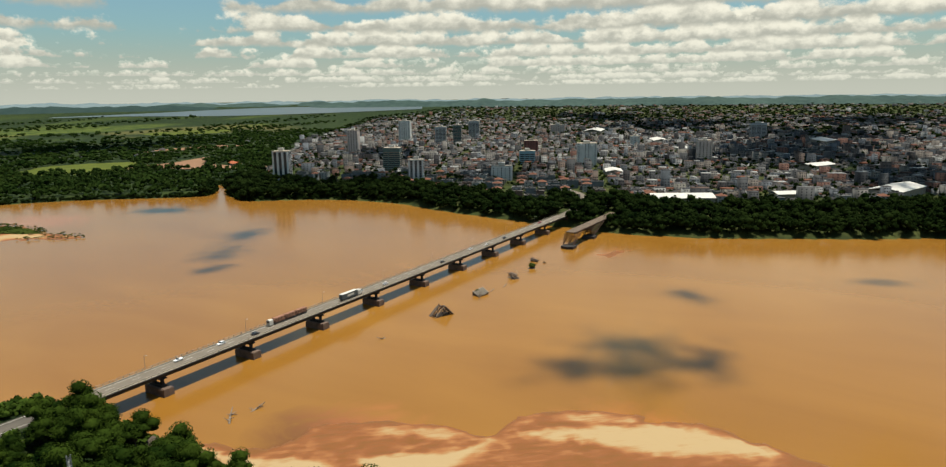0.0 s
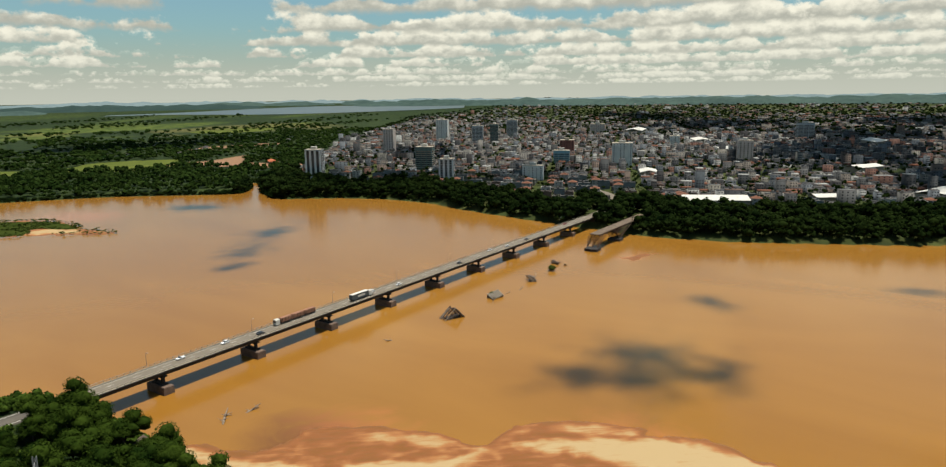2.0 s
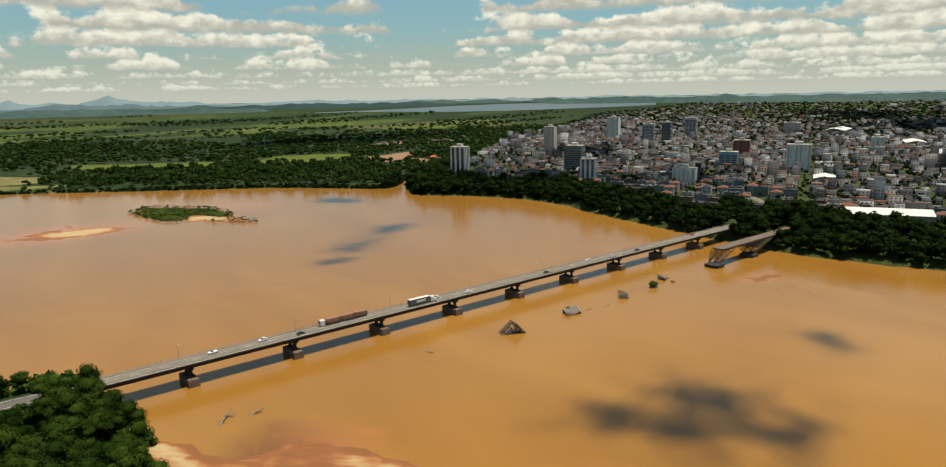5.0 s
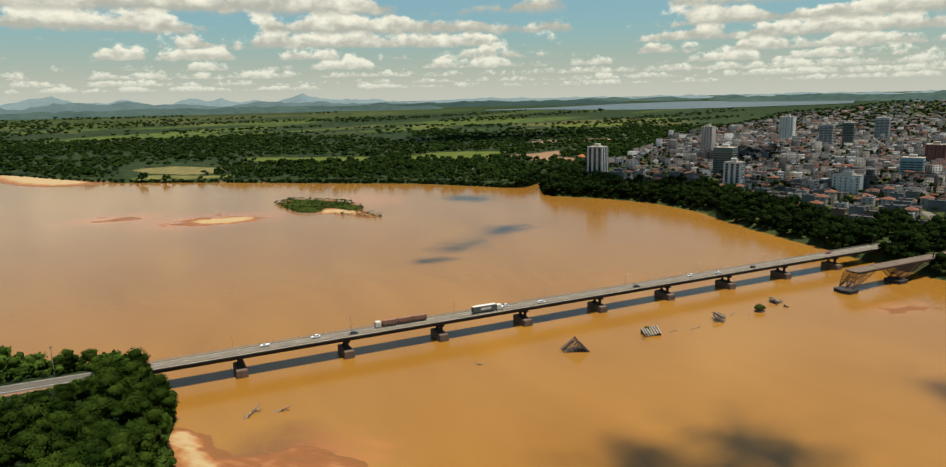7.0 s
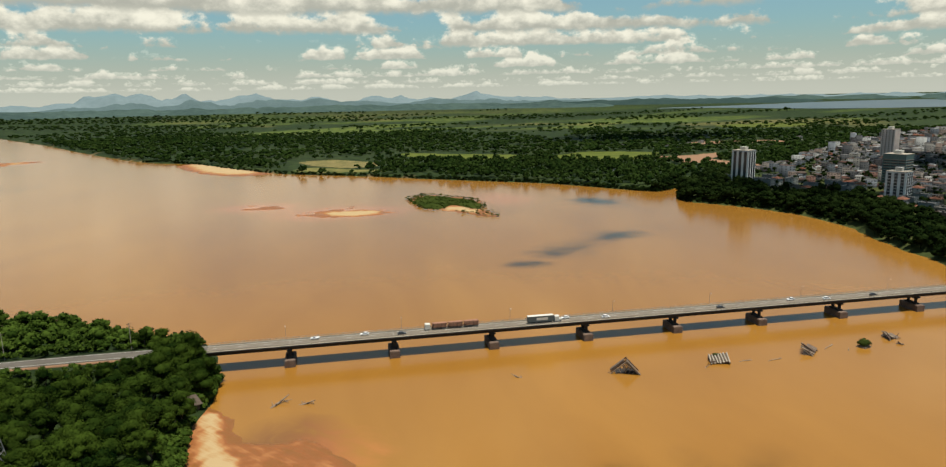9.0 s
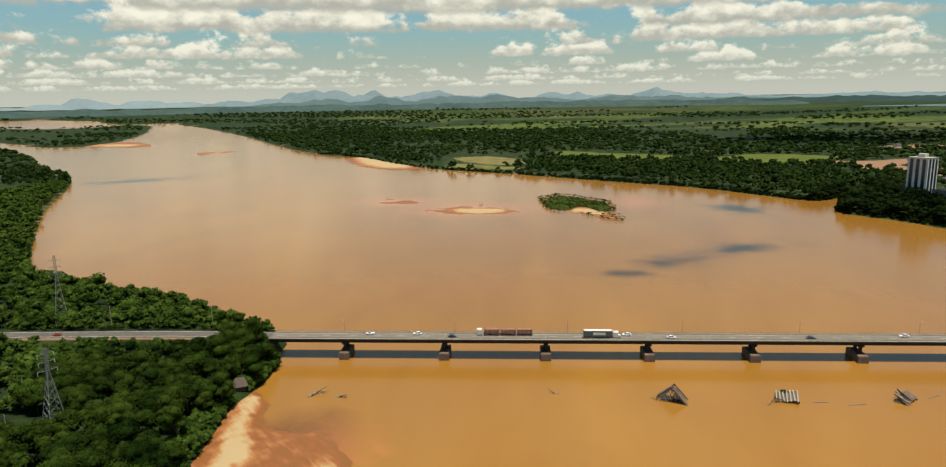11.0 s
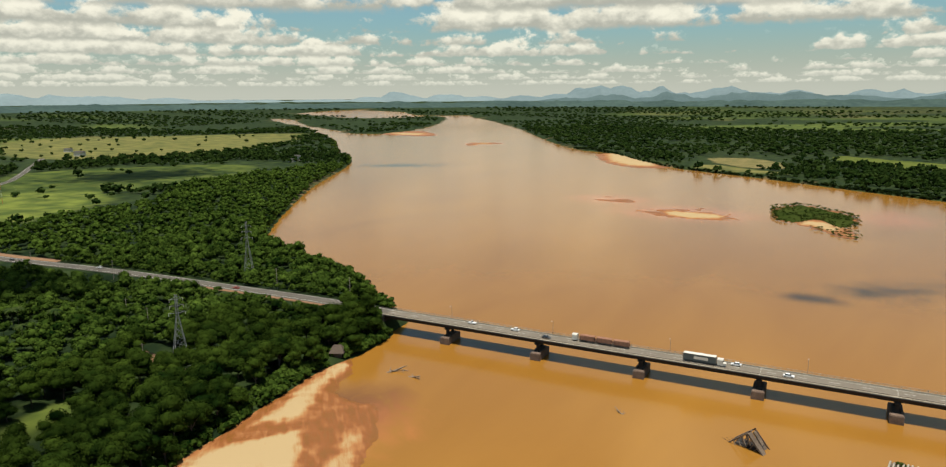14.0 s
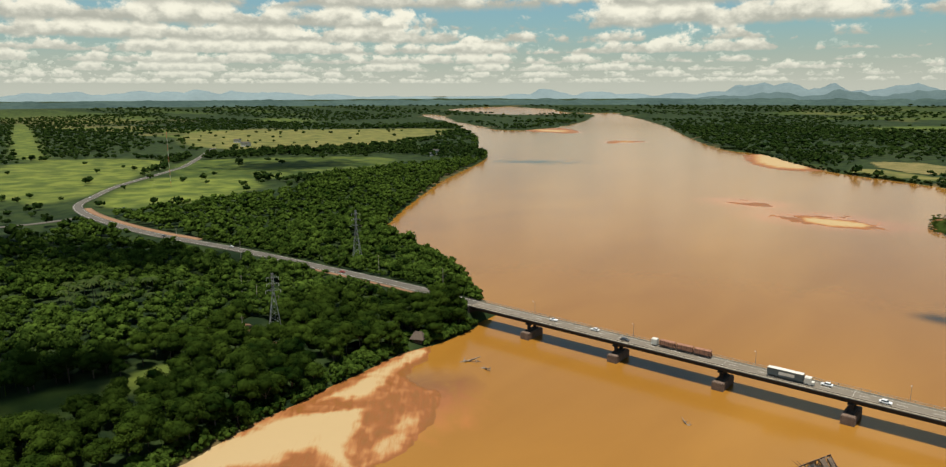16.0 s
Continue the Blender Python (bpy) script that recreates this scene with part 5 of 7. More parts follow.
def joined_trees(name, x, y, mat, templates, scale_lo, scale_hi, seed, label, sink=0.4):
    """Many trees as one mesh, turned and scaled copies of a few templates."""
    rs = np.random.RandomState(seed)
    z = ground_height(x, y) - sink
    kind = rs.randint(0, len(templates), len(x))
    V, F, n = [], [], 0
    for k, (tv, tf) in enumerate(templates):
        sel = np.where(kind == k)[0]
        if not len(sel):
            continue
        a, s = rs.uniform(0, 6.283, len(sel)), rs.uniform(scale_lo, scale_hi, len(sel))
        h = s * rs.uniform(0.85, 1.2, len(sel))
        c, d = np.cos(a)[:, None], np.sin(a)[:, None]
        vx = (tv[None, :, 0] * c - tv[None, :, 1] * d) * s[:, None] + x[sel][:, None]
        vy = (tv[None, :, 0] * d + tv[None, :, 1] * c) * s[:, None] + y[sel][:, None]
        vz = tv[None, :, 2] * h[:, None] + z[sel][:, None]
        V.append(np.stack([vx, vy, vz], -1).reshape(-1, 3))
        F.append((tf[None] + (np.arange(len(sel)) * len(tv))[:, None, None] + n).reshape(-1, 3))
        n += len(sel) * len(tv)
    return stuff(name, raw_mesh(name, np.vstack(V), np.vstack(F), mat), label, "woods")


def wood_template(seed, radius, height, lobes, cards, card, trunk=True):
    v, f = crown_arrays(np.random.RandomState(seed), radius, height, lobes, cards, card)
    if trunk:
        t = np.array([(0.3, 0, 0), (-0.15, 0.26, 0), (-0.15, -0.26, 0), (0, 0, height * 0.5)])
        f = np.vstack([f, np.array([[0, 1, 3], [1, 2, 3], [2, 0, 3]]) + len(v)])
        v = np.vstack([v, t])
    return v, f


MID_TREES = [wood_template(200 + k, 5.4 + 0.7 * (k % 3), 10.5 + k % 4, 7, 130, 1.55) for k in range(8)]
BLUFF_TREES = [wood_template(220 + k, 5.4 + 0.6 * (k % 3), 10.5 + k % 3, 4, 52, 2.3) for k in range(6)]
YARD_TREES = [wood_template(260 + k, 4.6, 9.0 + k % 3, 1, 12, 3.0, False) for k in range(5)]
LOW_TREES = [wood_template(240 + k, 5.0 + 0.5 * (k % 3), 11.0 + k % 3, 3, 18, 3.2, False) for k in range(6)]
x, y, r = scatter(-620, 0, -520, 700, 9.0, 31)
ok = wooded(x, y) & belt(x, y) & ~((x > -118) & (y > -245) & (y < 40))
x, y = np.concatenate([x[ok], rest[0][0]]), np.concatenate([y[ok], rest[0][1]])
close = (x > -330) & (y > -330) & (y < 190)
joined_trees("riverside_wood", x[close], y[close], LEAF_STUFF, MID_TREES, 0.6, 1.15, 41, "dense dark green wood along the river bank")
joined_trees("outer_wood", x[~close], y[~close], LEAF_STUFF, LOW_TREES, 0.6, 1.2, 42, "dark green wood farther from the bridge")

# trees on the town's bluff
x, y, r = scatter(425, 640, -700, 560, 7.2, 33)
s = land_side(x, y)
depth = 30 + 36 * value_noise(x, y, 70) + np.where(y < 40, 26, 0)
ok = (s > 0.5) & (s < depth) & (road_gap(x, y) > 7) & (town_side(x, y) > -40) & ~((np.abs(y + 40) < 7) & (x < 475))
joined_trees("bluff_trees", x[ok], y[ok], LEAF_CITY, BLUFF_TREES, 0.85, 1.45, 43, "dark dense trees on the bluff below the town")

# trees leaning over the water along the upper west bank
rs = np.random.RandomState(14)
line = smooth_line(LEFT_BANK[8:21], 26)
bx, by = [np.repeat(line[:, k], 5) + rs.uniform(-16, 16, 5 * len(line)) for k in (0, 1)]
side = land_side(bx, by)
ok = (side > 0.6) & (side < 15) & (road_gap(bx, by) > 9) & (rs.rand(len(bx)) < 0.8) & (open_land(bx, by) < -3)
joined_trees("bank_edge_trees", bx[ok], by[ok], LEAF_STUFF, LOW_TREES, 0.45, 0.85, 44, "trees leaning over the water along the bank", 0.8)

# shrubs along the waterline
BUSH = [wood_template(300 + k, 2.2, 2.6, 2, 22, 1.3, False) for k in range(3)]
rs = np.random.RandomState(3)
line = smooth_line(LEFT_BANK[3:14], 130)
bx, by = line[:, 0] - rs.uniform(0, 10, len(line)), line[:, 1] + rs.uniform(-3, 5, len(line))
bx, by = np.concatenate([bx, rs.uniform(-46, -31, 70)]), np.concatenate([by, rs.uniform(-16, 24, 70)])
ok = (land_side(bx, by) > 0.5) & ~((np.abs(by - 3.5) < 7.5) & (bx < -36))
ok &= np.hypot(bx - HUT[0] - 3, by - HUT[1] + 4) > 5
joined_trees("bank_shrubs", bx[ok], by[ok], LEAF_STUFF, BUSH, 0.6, 1.7, 45, "low shrubs at the foot of the bank", 0.2)
line = smooth_line(RIGHT_BANK[8:28], 60)
bx, by = line[:, 0] + rs.uniform(-2, 6, len(line)), line[:, 1] + rs.uniform(-3, 5, len(line))
ok = (land_side(bx, by) > -0.6) & ~((np.abs(by - 3.5) < 7.5) & (bx > 445))
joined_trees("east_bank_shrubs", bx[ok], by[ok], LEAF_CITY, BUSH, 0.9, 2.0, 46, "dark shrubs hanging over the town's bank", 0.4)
ix, iy, ir = scatter(110, 210, 375, 585, 3.8, 35)
islet_line, islet_rim = smooth_line(GRASSY, 4, True), smooth_line(ISLET, 4, True)
inner = signed(islet_line, ix, iy)
ok = ((inner > 2) & (ir < 0.25 + 0.7 * (fractal(ix, iy, 26) > 0.52))) | ((inner > -2) & (inner < 5) & (ir < 0.8)) | ((signed(islet_rim, ix, iy) > 0) & (iy < 425) & (ir < 0.45))
sh_v = [(v * (1, 1, 0.6), f) for v, f in BUSH]


def place_on(level, name, x, y, mat, templates, lo, hi, seed, label):
    ob = joined_trees(name, x, y, mat, templates, lo, hi, seed, label, 0)
    co = np.empty(len(ob.data.vertices) * 3, np.float32)
    ob.data.vertices.foreach_get("co", co)
    co = co.reshape(-1, 3)
    co[:, 2] += level - float(np.min(ground_height(x, y)))
    ob.data.vertices.foreach_set("co", co.ravel())
    return ob


bush = thing("bush", "green bush growing on sunken bridge rubble", "bush", "", pose(279, -44, 0))
part("rubble", Shape().box(-3.5, 3.5, -2.5, 2.5, -1, 0.6, pose(0, 0, 0, 4, 6, 20), 0.6).mesh("rubble", OLD_CONCRETE), bush)
v, f = crown_arrays(np.random.RandomState(5), 4.0, 4.2, 6, 260, 0.7)
part("leaves", raw_mesh("leaves", v, f, ISLE), bush)
place_on(0.9, "islet_shrubs", ix[ok], iy[ok], ISLE, sh_v, 0.3, 1.25, 47, "low green shrubs covering the islet")

# thickets closing the wood towards the road and the abutment
x, y, r = scatter(-340, -36, -40, 60, 4.2, 57)
d = road_gap(x, y)
ok = (d > np.where(y < 5, 10.5, 8.0)) & (d < 17 + 10 * value_noise(x, y, 40)) & (land_side(x, y) > 1) & ~((x > -318) & (x < -226) & (y < 5)) & (r < 0.85)
for hx, hy in PYLONS + [HUT]:
    ok &= np.hypot(x - hx, y - hy) > 6
THICKET = [wood_template(320 + k, 3.0, 4.2, 3, 40, 1.2, False) for k in range(4)]
joined_trees("roadside_thicket", x[ok], y[ok], LEAF_STUFF, THICKET, 0.6, 1.25, 58, "dense green thicket beside the road", 0.3)

# woods of the plain, seen far off
FAR_TREES = [wood_template(400 + k, 8.0, 10.0, 2, 14, 5.5, False) for k in range(6)]
TINY_TREES = [wood_template(420 + k, 8.0, 10.0, 1, 7, 6.0, False) for k in range(6)]
SPECK_TREES = [wood_template(440 + k, 9.0, 10.0, 1, 3, 6.0, False) for k in range(6)]
def plain_cover(x, y):
    """How thickly the plain north of the river is wooded, with meadows and clearings left open."""
    rng = np.hypot(x, y + 300)
    edge = 2350 + 500 * fractal(x, y, 600)
    dense = np.clip((edge - rng) / 120, 0, 1) * 0.94
    dense = np.where(fractal(x + 900, y, 190) > 0.615, 0.10, dense)
    dense = np.where((fractal(x * 0.8 + 300, y + 2100, 420) > 0.62) & (rng > 1250), 0.06, dense)
    return np.maximum(dense, np.where(value_noise(x * 0.35, y * 1.3, 150) > 0.70, 0.6, 0.012))


def on_plain(x, y):
    return ((land_side(x, y) > 4) & (town_side(x, y) < -10) & (road_gap(x, y) > 14) & ~((x < 130) & (open_land(x, y) > -6)) & ~((x < -200) & belt(x, y) & (y < 700))
            & np.all([signed(smooth_line(o, 2, True), x, y) < (4 if j < 4 else -14) for j, o in enumerate((EARTHWORKS, EARTHWORKS_UPPER, PASTURE_CREEK, PASTURE_INLAND, SCRUB_BANK, SCRUB_GLADE))], axis=0))


x, y, r = scatter(-1100, 1300, 250, 1250, 13, 37)
ok = on_plain(x, y) & (r < plain_cover(x, y)) & (np.hypot(x, y + 300) < 1480)
joined_trees("plain_woods", x[ok], y[ok], LEAF_FAR, FAR_TREES, 0.5, 1.25, 49, "broad green woods on the river plain")
x, y, r = scatter(-1700, 2300, 250, 2700, 21, 40)
rng = np.hypot(x, y + 300)
ok = on_plain(x, y) & (r < plain_cover(x, y)) & (rng >= 1480) & (rng < 2900)
joined_trees("plain_woods_beyond", x[ok], y[ok], LEAF_FAR, [(v * (1.45, 1.45, 1.0), f) for v, f in TINY_TREES], 0.5, 1.2, 50, "broad dark woods farther out on the plain")

x, y, r = scatter(-3800, 3600, 1300, 4300, 35, 38)
r2 = np.hypot(x, y + 150)
stripe = value_noise(x * 0.3 + 50, y * 1.2, 170)
dens = np.where((x > 250) & (y > 1300), np.clip((stripe - 0.60) / 0.06, 0.0, 1), np.clip((stripe - 0.40) / 0.10, 0.02, 1))
lake_poly = np.vstack([near_shore, far_shore[::-1]])
ok = (r2 > np.where(x > -300, 2700, 1900)) & (r2 < 4050) & (r < dens) & (land_side(x, y) > 10) & (town_side(x, y) < 40) & (signed(lake_poly, x, y) < -20) & (open_land(x, y) < -10)
WIDE = [(v * (1.8, 1.8, 0.9), f) for v, f in SPECK_TREES]
joined_trees("far_woods", x[ok], y[ok], LEAF_FAR, WIDE, 0.6, 1.2, 51, "belts of woodland far across the plain")

x, y, r = scatter(-3300, -300, -520, 1400, 23, 39)
inner = open_land(x, y)
ok = (land_side(x, y) > 8) & ((inner < 4) | ((r < 0.05) & (signed(CUT_STRIP, x, y) < 0))) & (road_gap(x, y) > 16) & ~belt(x, y)
forest = (fractal(x, y, 420) > 0.40) & (x < -1080)
hedge = (np.abs(open_land(x, y)) < 10) & (value_noise(x, y, 60) > 0.42)
near_scrub = (x > -620) & (y < 20) & (fractal(x, y, 90) > 0.44)
ok &= (forest & (r < 0.9)) | hedge | (near_scrub & (r < 0.75)) | (r < 0.06)
joined_trees("western_woods", x[ok], y[ok], LEAF_FAR, [(v * (1.15, 1.15, 1.0), f) for v, f in TINY_TREES], 0.55, 1.15, 53, "patchy woods and hedges west of the river")


# ---- palms on the west bank ----
def palm(seed, at):
    rs = np.random.RandomState(seed)
    ob = thing("palm_tree", "tall feathery palm among the riverside trees", "palm", "palms in the wood", at)
    h = 11.0
    part("trunk", Shape().bar((0, 0, -0.5), (0.3, 0.1, h * 0.5), 0.2, 0.15, 6).bar((0.3, 0.1, h * 0.5), (0.4, 0.3, h), 0.15, 0.11, 6).mesh("trunk", BARK, True), ob)
    for k in range(11):
        a, lift = k * 2.4 + rs.rand() * 0.4, rs.uniform(0.1, 0.9)
        sh = Shape()
        pts = [Vector((0.4, 0.3, h)) + Vector((math.cos(a) * t * 3.4, math.sin(a) * t * 3.4, 2.2 * lift * t - 2.6 * t * t)) for t in np.linspace(0, 1, 6)]
        side = Vector((-math.sin(a), math.cos(a), 0))
        for p, q, w0, w1 in zip(pts[:-1], pts[1:], (0.15, 0.6, 0.7, 0.55, 0.35), (0.6, 0.7, 0.55, 0.35, 0.05)):
            drop = Vector((0, 0, -0.35))
            sh.add([p - side * w0 + drop * w0, p, p + side * w0 + drop * w0, q - side * w1 + drop * w1, q, q + side * w1 + drop * w1], [(0, 1, 4, 3), (1, 2, 5, 4)])
        part("frond", sh.mesh("frond", PALM), ob)
    return ob


rs = np.random.RandomState(77)
first = palm(1, pose(-212, -112, float(ground_height(-212, -112))))
for k in range(34):
    x, y = rs.uniform(-244, -176), rs.uniform(-146, -86)
    if signed(PALM_GROVE, np.array([x]), np.array([y]))[0] < -3:
        continue
    ob = copy_thing(first, pose(x, y, float(ground_height(x, y)), 0, 0, rs.uniform(0, 360)))
    ob.scale = (1.25, 1.25, rs.uniform(0.95, 1.3))


# ---- pylons, mast, poles, hut on the west bank ----
def pylon(at, height, label):
    """A lattice mast: four tapering legs, zigzag bracing, three pairs of cross-arms, insulators."""
    ob = thing("transmission_tower", label, "pylon", "power line towers", at)
    width = lambda z: max(0.45, 3.2 * (1 - z / (height * 0.72)) + 0.45) if z < height * 0.72 else 0.45
    levels = list(np.linspace(0, height * 0.72, 9)) + list(np.linspace(height * 0.72, height, 7))[1:]
    for sx in (-1, 1):
        for sy in (-1, 1):
            part("leg", tube([(sx * width(z), sy * width(z), z) for z in (0, height * 0.36, height * 0.72, height)], 0.14).mesh("leg", STEEL), ob)
    for axis_x in (True, False):
        for sgn in (-1, 1):
            for flip in (-1, 1):
                pts = []
                for i, z in enumerate(levels):
                    q = (flip * (1 if i % 2 else -1) * width(z), sgn * width(z))
                    pts.append((*(q if axis_x else q[::-1]), z))
                part("bracing", tube(pts, 0.075, 3).mesh("bracing", STEEL), ob)
    for z in (height * 0.74, height * 0.84, height * 0.93):
        for sgn in (-1, 1):
            reach = sgn * (3.6 if z < height * 0.8 else 2.9)
            sh = Shape().bar((sgn * 0.4, 0.4, z), (reach, 0, z + 0.2), 0.08, 0.06, 4).bar((sgn * 0.4, -0.4, z), (reach, 0, z + 0.2), 0.08, 0.06, 4).bar((sgn * 0.4, 0, z + 1.1), (reach, 0, z + 0.2), 0.07, 0.06, 4)
            arm = part("cross_arm", sh.mesh("arm", STEEL), ob)
            part("insulator", Shape().bar((reach, 0, z + 0.2), (reach, 0, z - 1.2), 0.11, 0.11, 6).mesh("insulator", WHITE), arm)
    return ob


pylon(pose(-167, 31, float(ground_height(-167, 31)), 0, 0, 35), 42, "grey lattice power pylon rising from the trees")
pylon(pose(-90, -90, float(ground_height(-90, -90)), 0, 0, 60), 34, "grey lattice power pylon beside a sandy track")
structure("track", ribbon([(a, b, float(ground_height(a, b)) + 0.35) for a, b, _ in TRACK], 2.8, 0.0, "track", EARTH), "short sandy track at the pylon foot", "track")

mast = thing("radio_mast", "thin red and white guyed radio mast in a meadow", "mast", "", pose(-690, 168, float(ground_height(-690, 168))))
for k in range(9):
    sh = Shape()
    for c, s in ((0.35, 0.0), (-0.2, 0.3), (-0.2, -0.3)):
        sh.bar((c, s, 8 * k), (c, s, 8 * k + 8), 0.09, 0.09, 3)
    for j in range(4):
        sh.bar((0.35, 0, 8 * k + 2 * j), (-0.2, 0.3, 8 * k + 2 * j + 2), 0.06, 0.06, 3).bar((-0.2, 0.3, 8 * k + 2 * j), (-0.2, -0.3, 8 * k + 2 * j + 2), 0.06, 0.06, 3)
    part("mast_section", sh.mesh("section", WHITE if k % 2 else material("red_paint", (0.5, 0.12, 0.06), 0.6)), mast)
for a in (0.5, 2.6, 4.7):
    part("guy_wire", Shape().bar((0, 0, 52), (26 * math.cos(a), 26 * math.sin(a), 0), 0.03, 0.03, 3).mesh("wire", STEEL), mast)


def pole(at):
    ob = thing("utility_pole", "grey concrete utility pole with a wooden crossarm", "utility pole", "poles in the wood", at)
    part("post", Shape().bar((0, 0, -0.5), (0, 0, 13), 0.2, 0.13, 6).mesh("post", CONCRETE), ob)
    part("crossarm", Shape().box(-1.1, 1.1, -0.07, 0.07, 12.2, 12.4).mesh("crossarm", BARK), ob)
    return ob


first = pole(pose(-118, -68, float(ground_height(-118, -68))))
for x, y in ((-145, -64), (-100, -102), (-170, -58), (-75, 18), (-130, 17), (-250, -8), (-330, -14)):
    copy_thing(first, pose(x, y, float(ground_height(x, y)), 0, 0, 30))

hut = thing("hut", "small thatched hut with a steep roof at the bank's edge", "hut", "", pose(HUT[0], HUT[1], float(ground_height(*HUT)), 0, 0, 25))
part("wall", Shape().box(-2.6, 2.6, -2.2, 2.2, -0.5, 2.2).mesh("wall", BARK), hut)
part("roof", Shape().add([(-3.6, -3.2, 1.9), (3.6, -3.2, 1.9), (3.6, 3.2, 1.9), (-3.6, 3.2, 1.9), (-2.0, 0, 5.4), (2.0, 0, 5.4)],
                         [(0, 1, 5, 4), (1, 2, 5), (2, 3, 4, 5), (3, 0, 4), (3, 2, 1, 0)]).mesh("roof", THATCH), hut)
sign = thing("road_sign", "large pale roadside direction board", "sign", "", pose(-540, 38, float(ground_height(-540, 38)), 0, 0, 130))
part("board", Shape().box(-4, 4, -0.1, 0.1, 2.5, 5.2).mesh("board", WHITE), sign)
for x in (-3, 3):
    part("post", Shape().bar((x, 0.12, -0.4), (x, 0.12, 4.8), 0.1, 0.1, 5).mesh("post", STEEL), sign)


# ---- the town ----
WALLS = palette("town_walls", [(0.256, 0.258, 0.238), (0.160, 0.151, 0.133), (0.083, 0.084, 0.081), (0.035, 0.037, 0.038), (0.128, 0.097, 0.077), (0.179, 0.168, 0.140), (0.054, 0.056, 0.056), (0.115, 0.127, 0.136), (0.128, 0.067, 0.049), (0.026, 0.025, 0.025), (0.154, 0.134, 0.112), (0.064, 0.074, 0.081)], 0.9, 0.3)
TILES = palette("town_roof_tiles", [(0.115, 0.041, 0.020), (0.070, 0.032, 0.021), (0.127, 0.052, 0.029), (0.052, 0.032, 0.024), (0.075, 0.051, 0.038)], 0.9, 0.6)
SLABS = palette("town_flat_roofs", [(0.045, 0.044, 0.042), (0.025, 0.025, 0.024), (0.090, 0.087, 0.080), (0.031, 0.030, 0.030), (0.270, 0.267, 0.249), (0.050, 0.046, 0.042), (0.099, 0.097, 0.092), (0.081, 0.051, 0.038), (0.036, 0.037, 0.039)], 0.9, 0.5)
ANGLE = radians(24)
CA, SA = math.cos(ANGLE), math.sin(ANGLE)


def lots(step, seed, r0, r1):
    """House lots on a turned street grid between two distances."""
    rs = np.random.RandomState(seed)
    u, v = np.meshgrid(np.arange(-1600, 4300, step), np.arange(-2600, 3200, step))
    u, v = u.ravel() + rs.uniform(-0.18, 0.18, u.size) * step, v.ravel() + rs.uniform(-0.18, 0.18, v.size) * step
    x, y = u * CA - v * SA, u * SA + v * CA
    r = np.hypot(x, y + 260)
    ok = (x > 430) & (r > r0) & (r < r1) & (y > -520 - 0.14 * x) & (y < 2100)
    x, y, u, v, r = x[ok], y[ok], u[ok], v[ok], r[ok]
    street = (np.abs((u % 78) - 39) > 34) | (np.abs((v % 118) - 59) > 54.5)
    s = land_side(x, y)
    ok = (town_side(x, y) > 14) & (s > np.where(y > 60, 52, 76)) & ~street & (road_gap(x, y) > 9)
    thin = 0.95 - 0.72 * np.clip((r - 1500) / 2000, 0, 1) - 0.5 * (fractal(x, y, 260) > 0.62)
    ok &= rs.rand(len(x)) < thin
    return x[ok], y[ok], rs


TOWERS = [  # x, y, width, depth, height, style
    (522, 452, 22, 17, 42, "stripe"), (675, 377, 25, 20, 37, "green"), (572, 262, 19, 16, 32, "dark"), (889, 630, 20, 18, 50, "pink"),
    (1237, 757, 28, 20, 54, "white"), (1175, 612, 24, 18, 44, "grey"), (1195, 580, 18, 18, 47, "green"), (1419, 666, 27, 20, 48, "grey"),
    (856, 137, 30, 20, 38, "white"), (1004, -9, 22, 18, 37, "pink"), (1639, 3, 36, 20, 39, "grey"), (1028, 315, 26, 20, 28, "brick"),
    (855, 239, 25, 18, 23, "blue"), (647, 176, 27, 16, 20, "white"), (1693, 549, 40, 22, 28, "pink"), (1257, 186, 19, 16, 26, "white")]
SHEDS = [(545, -86, 62, 30, 8, -62), (700, -278, 70, 34, 9, -20), (628, -180, 36, 20, 7, -55), (1724, 449, 118, 46, 12, 14), (1180, 60, 60, 30, 9, 24), (1420, 180, 80, 34, 9, 24),
         (760, 60, 40, 22, 8, 24), (950, -180, 52, 26, 8, -30), (1500, -160, 90, 40, 10, 24)]


def clear_of_big(x, y):
    ok = np.ones(len(x), bool)
    for tx, ty, w, d, h, st in TOWERS:
        ok &= np.hypot(x - tx, y - ty) > 0.75 * w + 4
    for tx, ty, w, d, h, a in SHEDS:
        ok &= np.hypot(x - tx, y - ty) > 0.5 * w + 4
    return ok


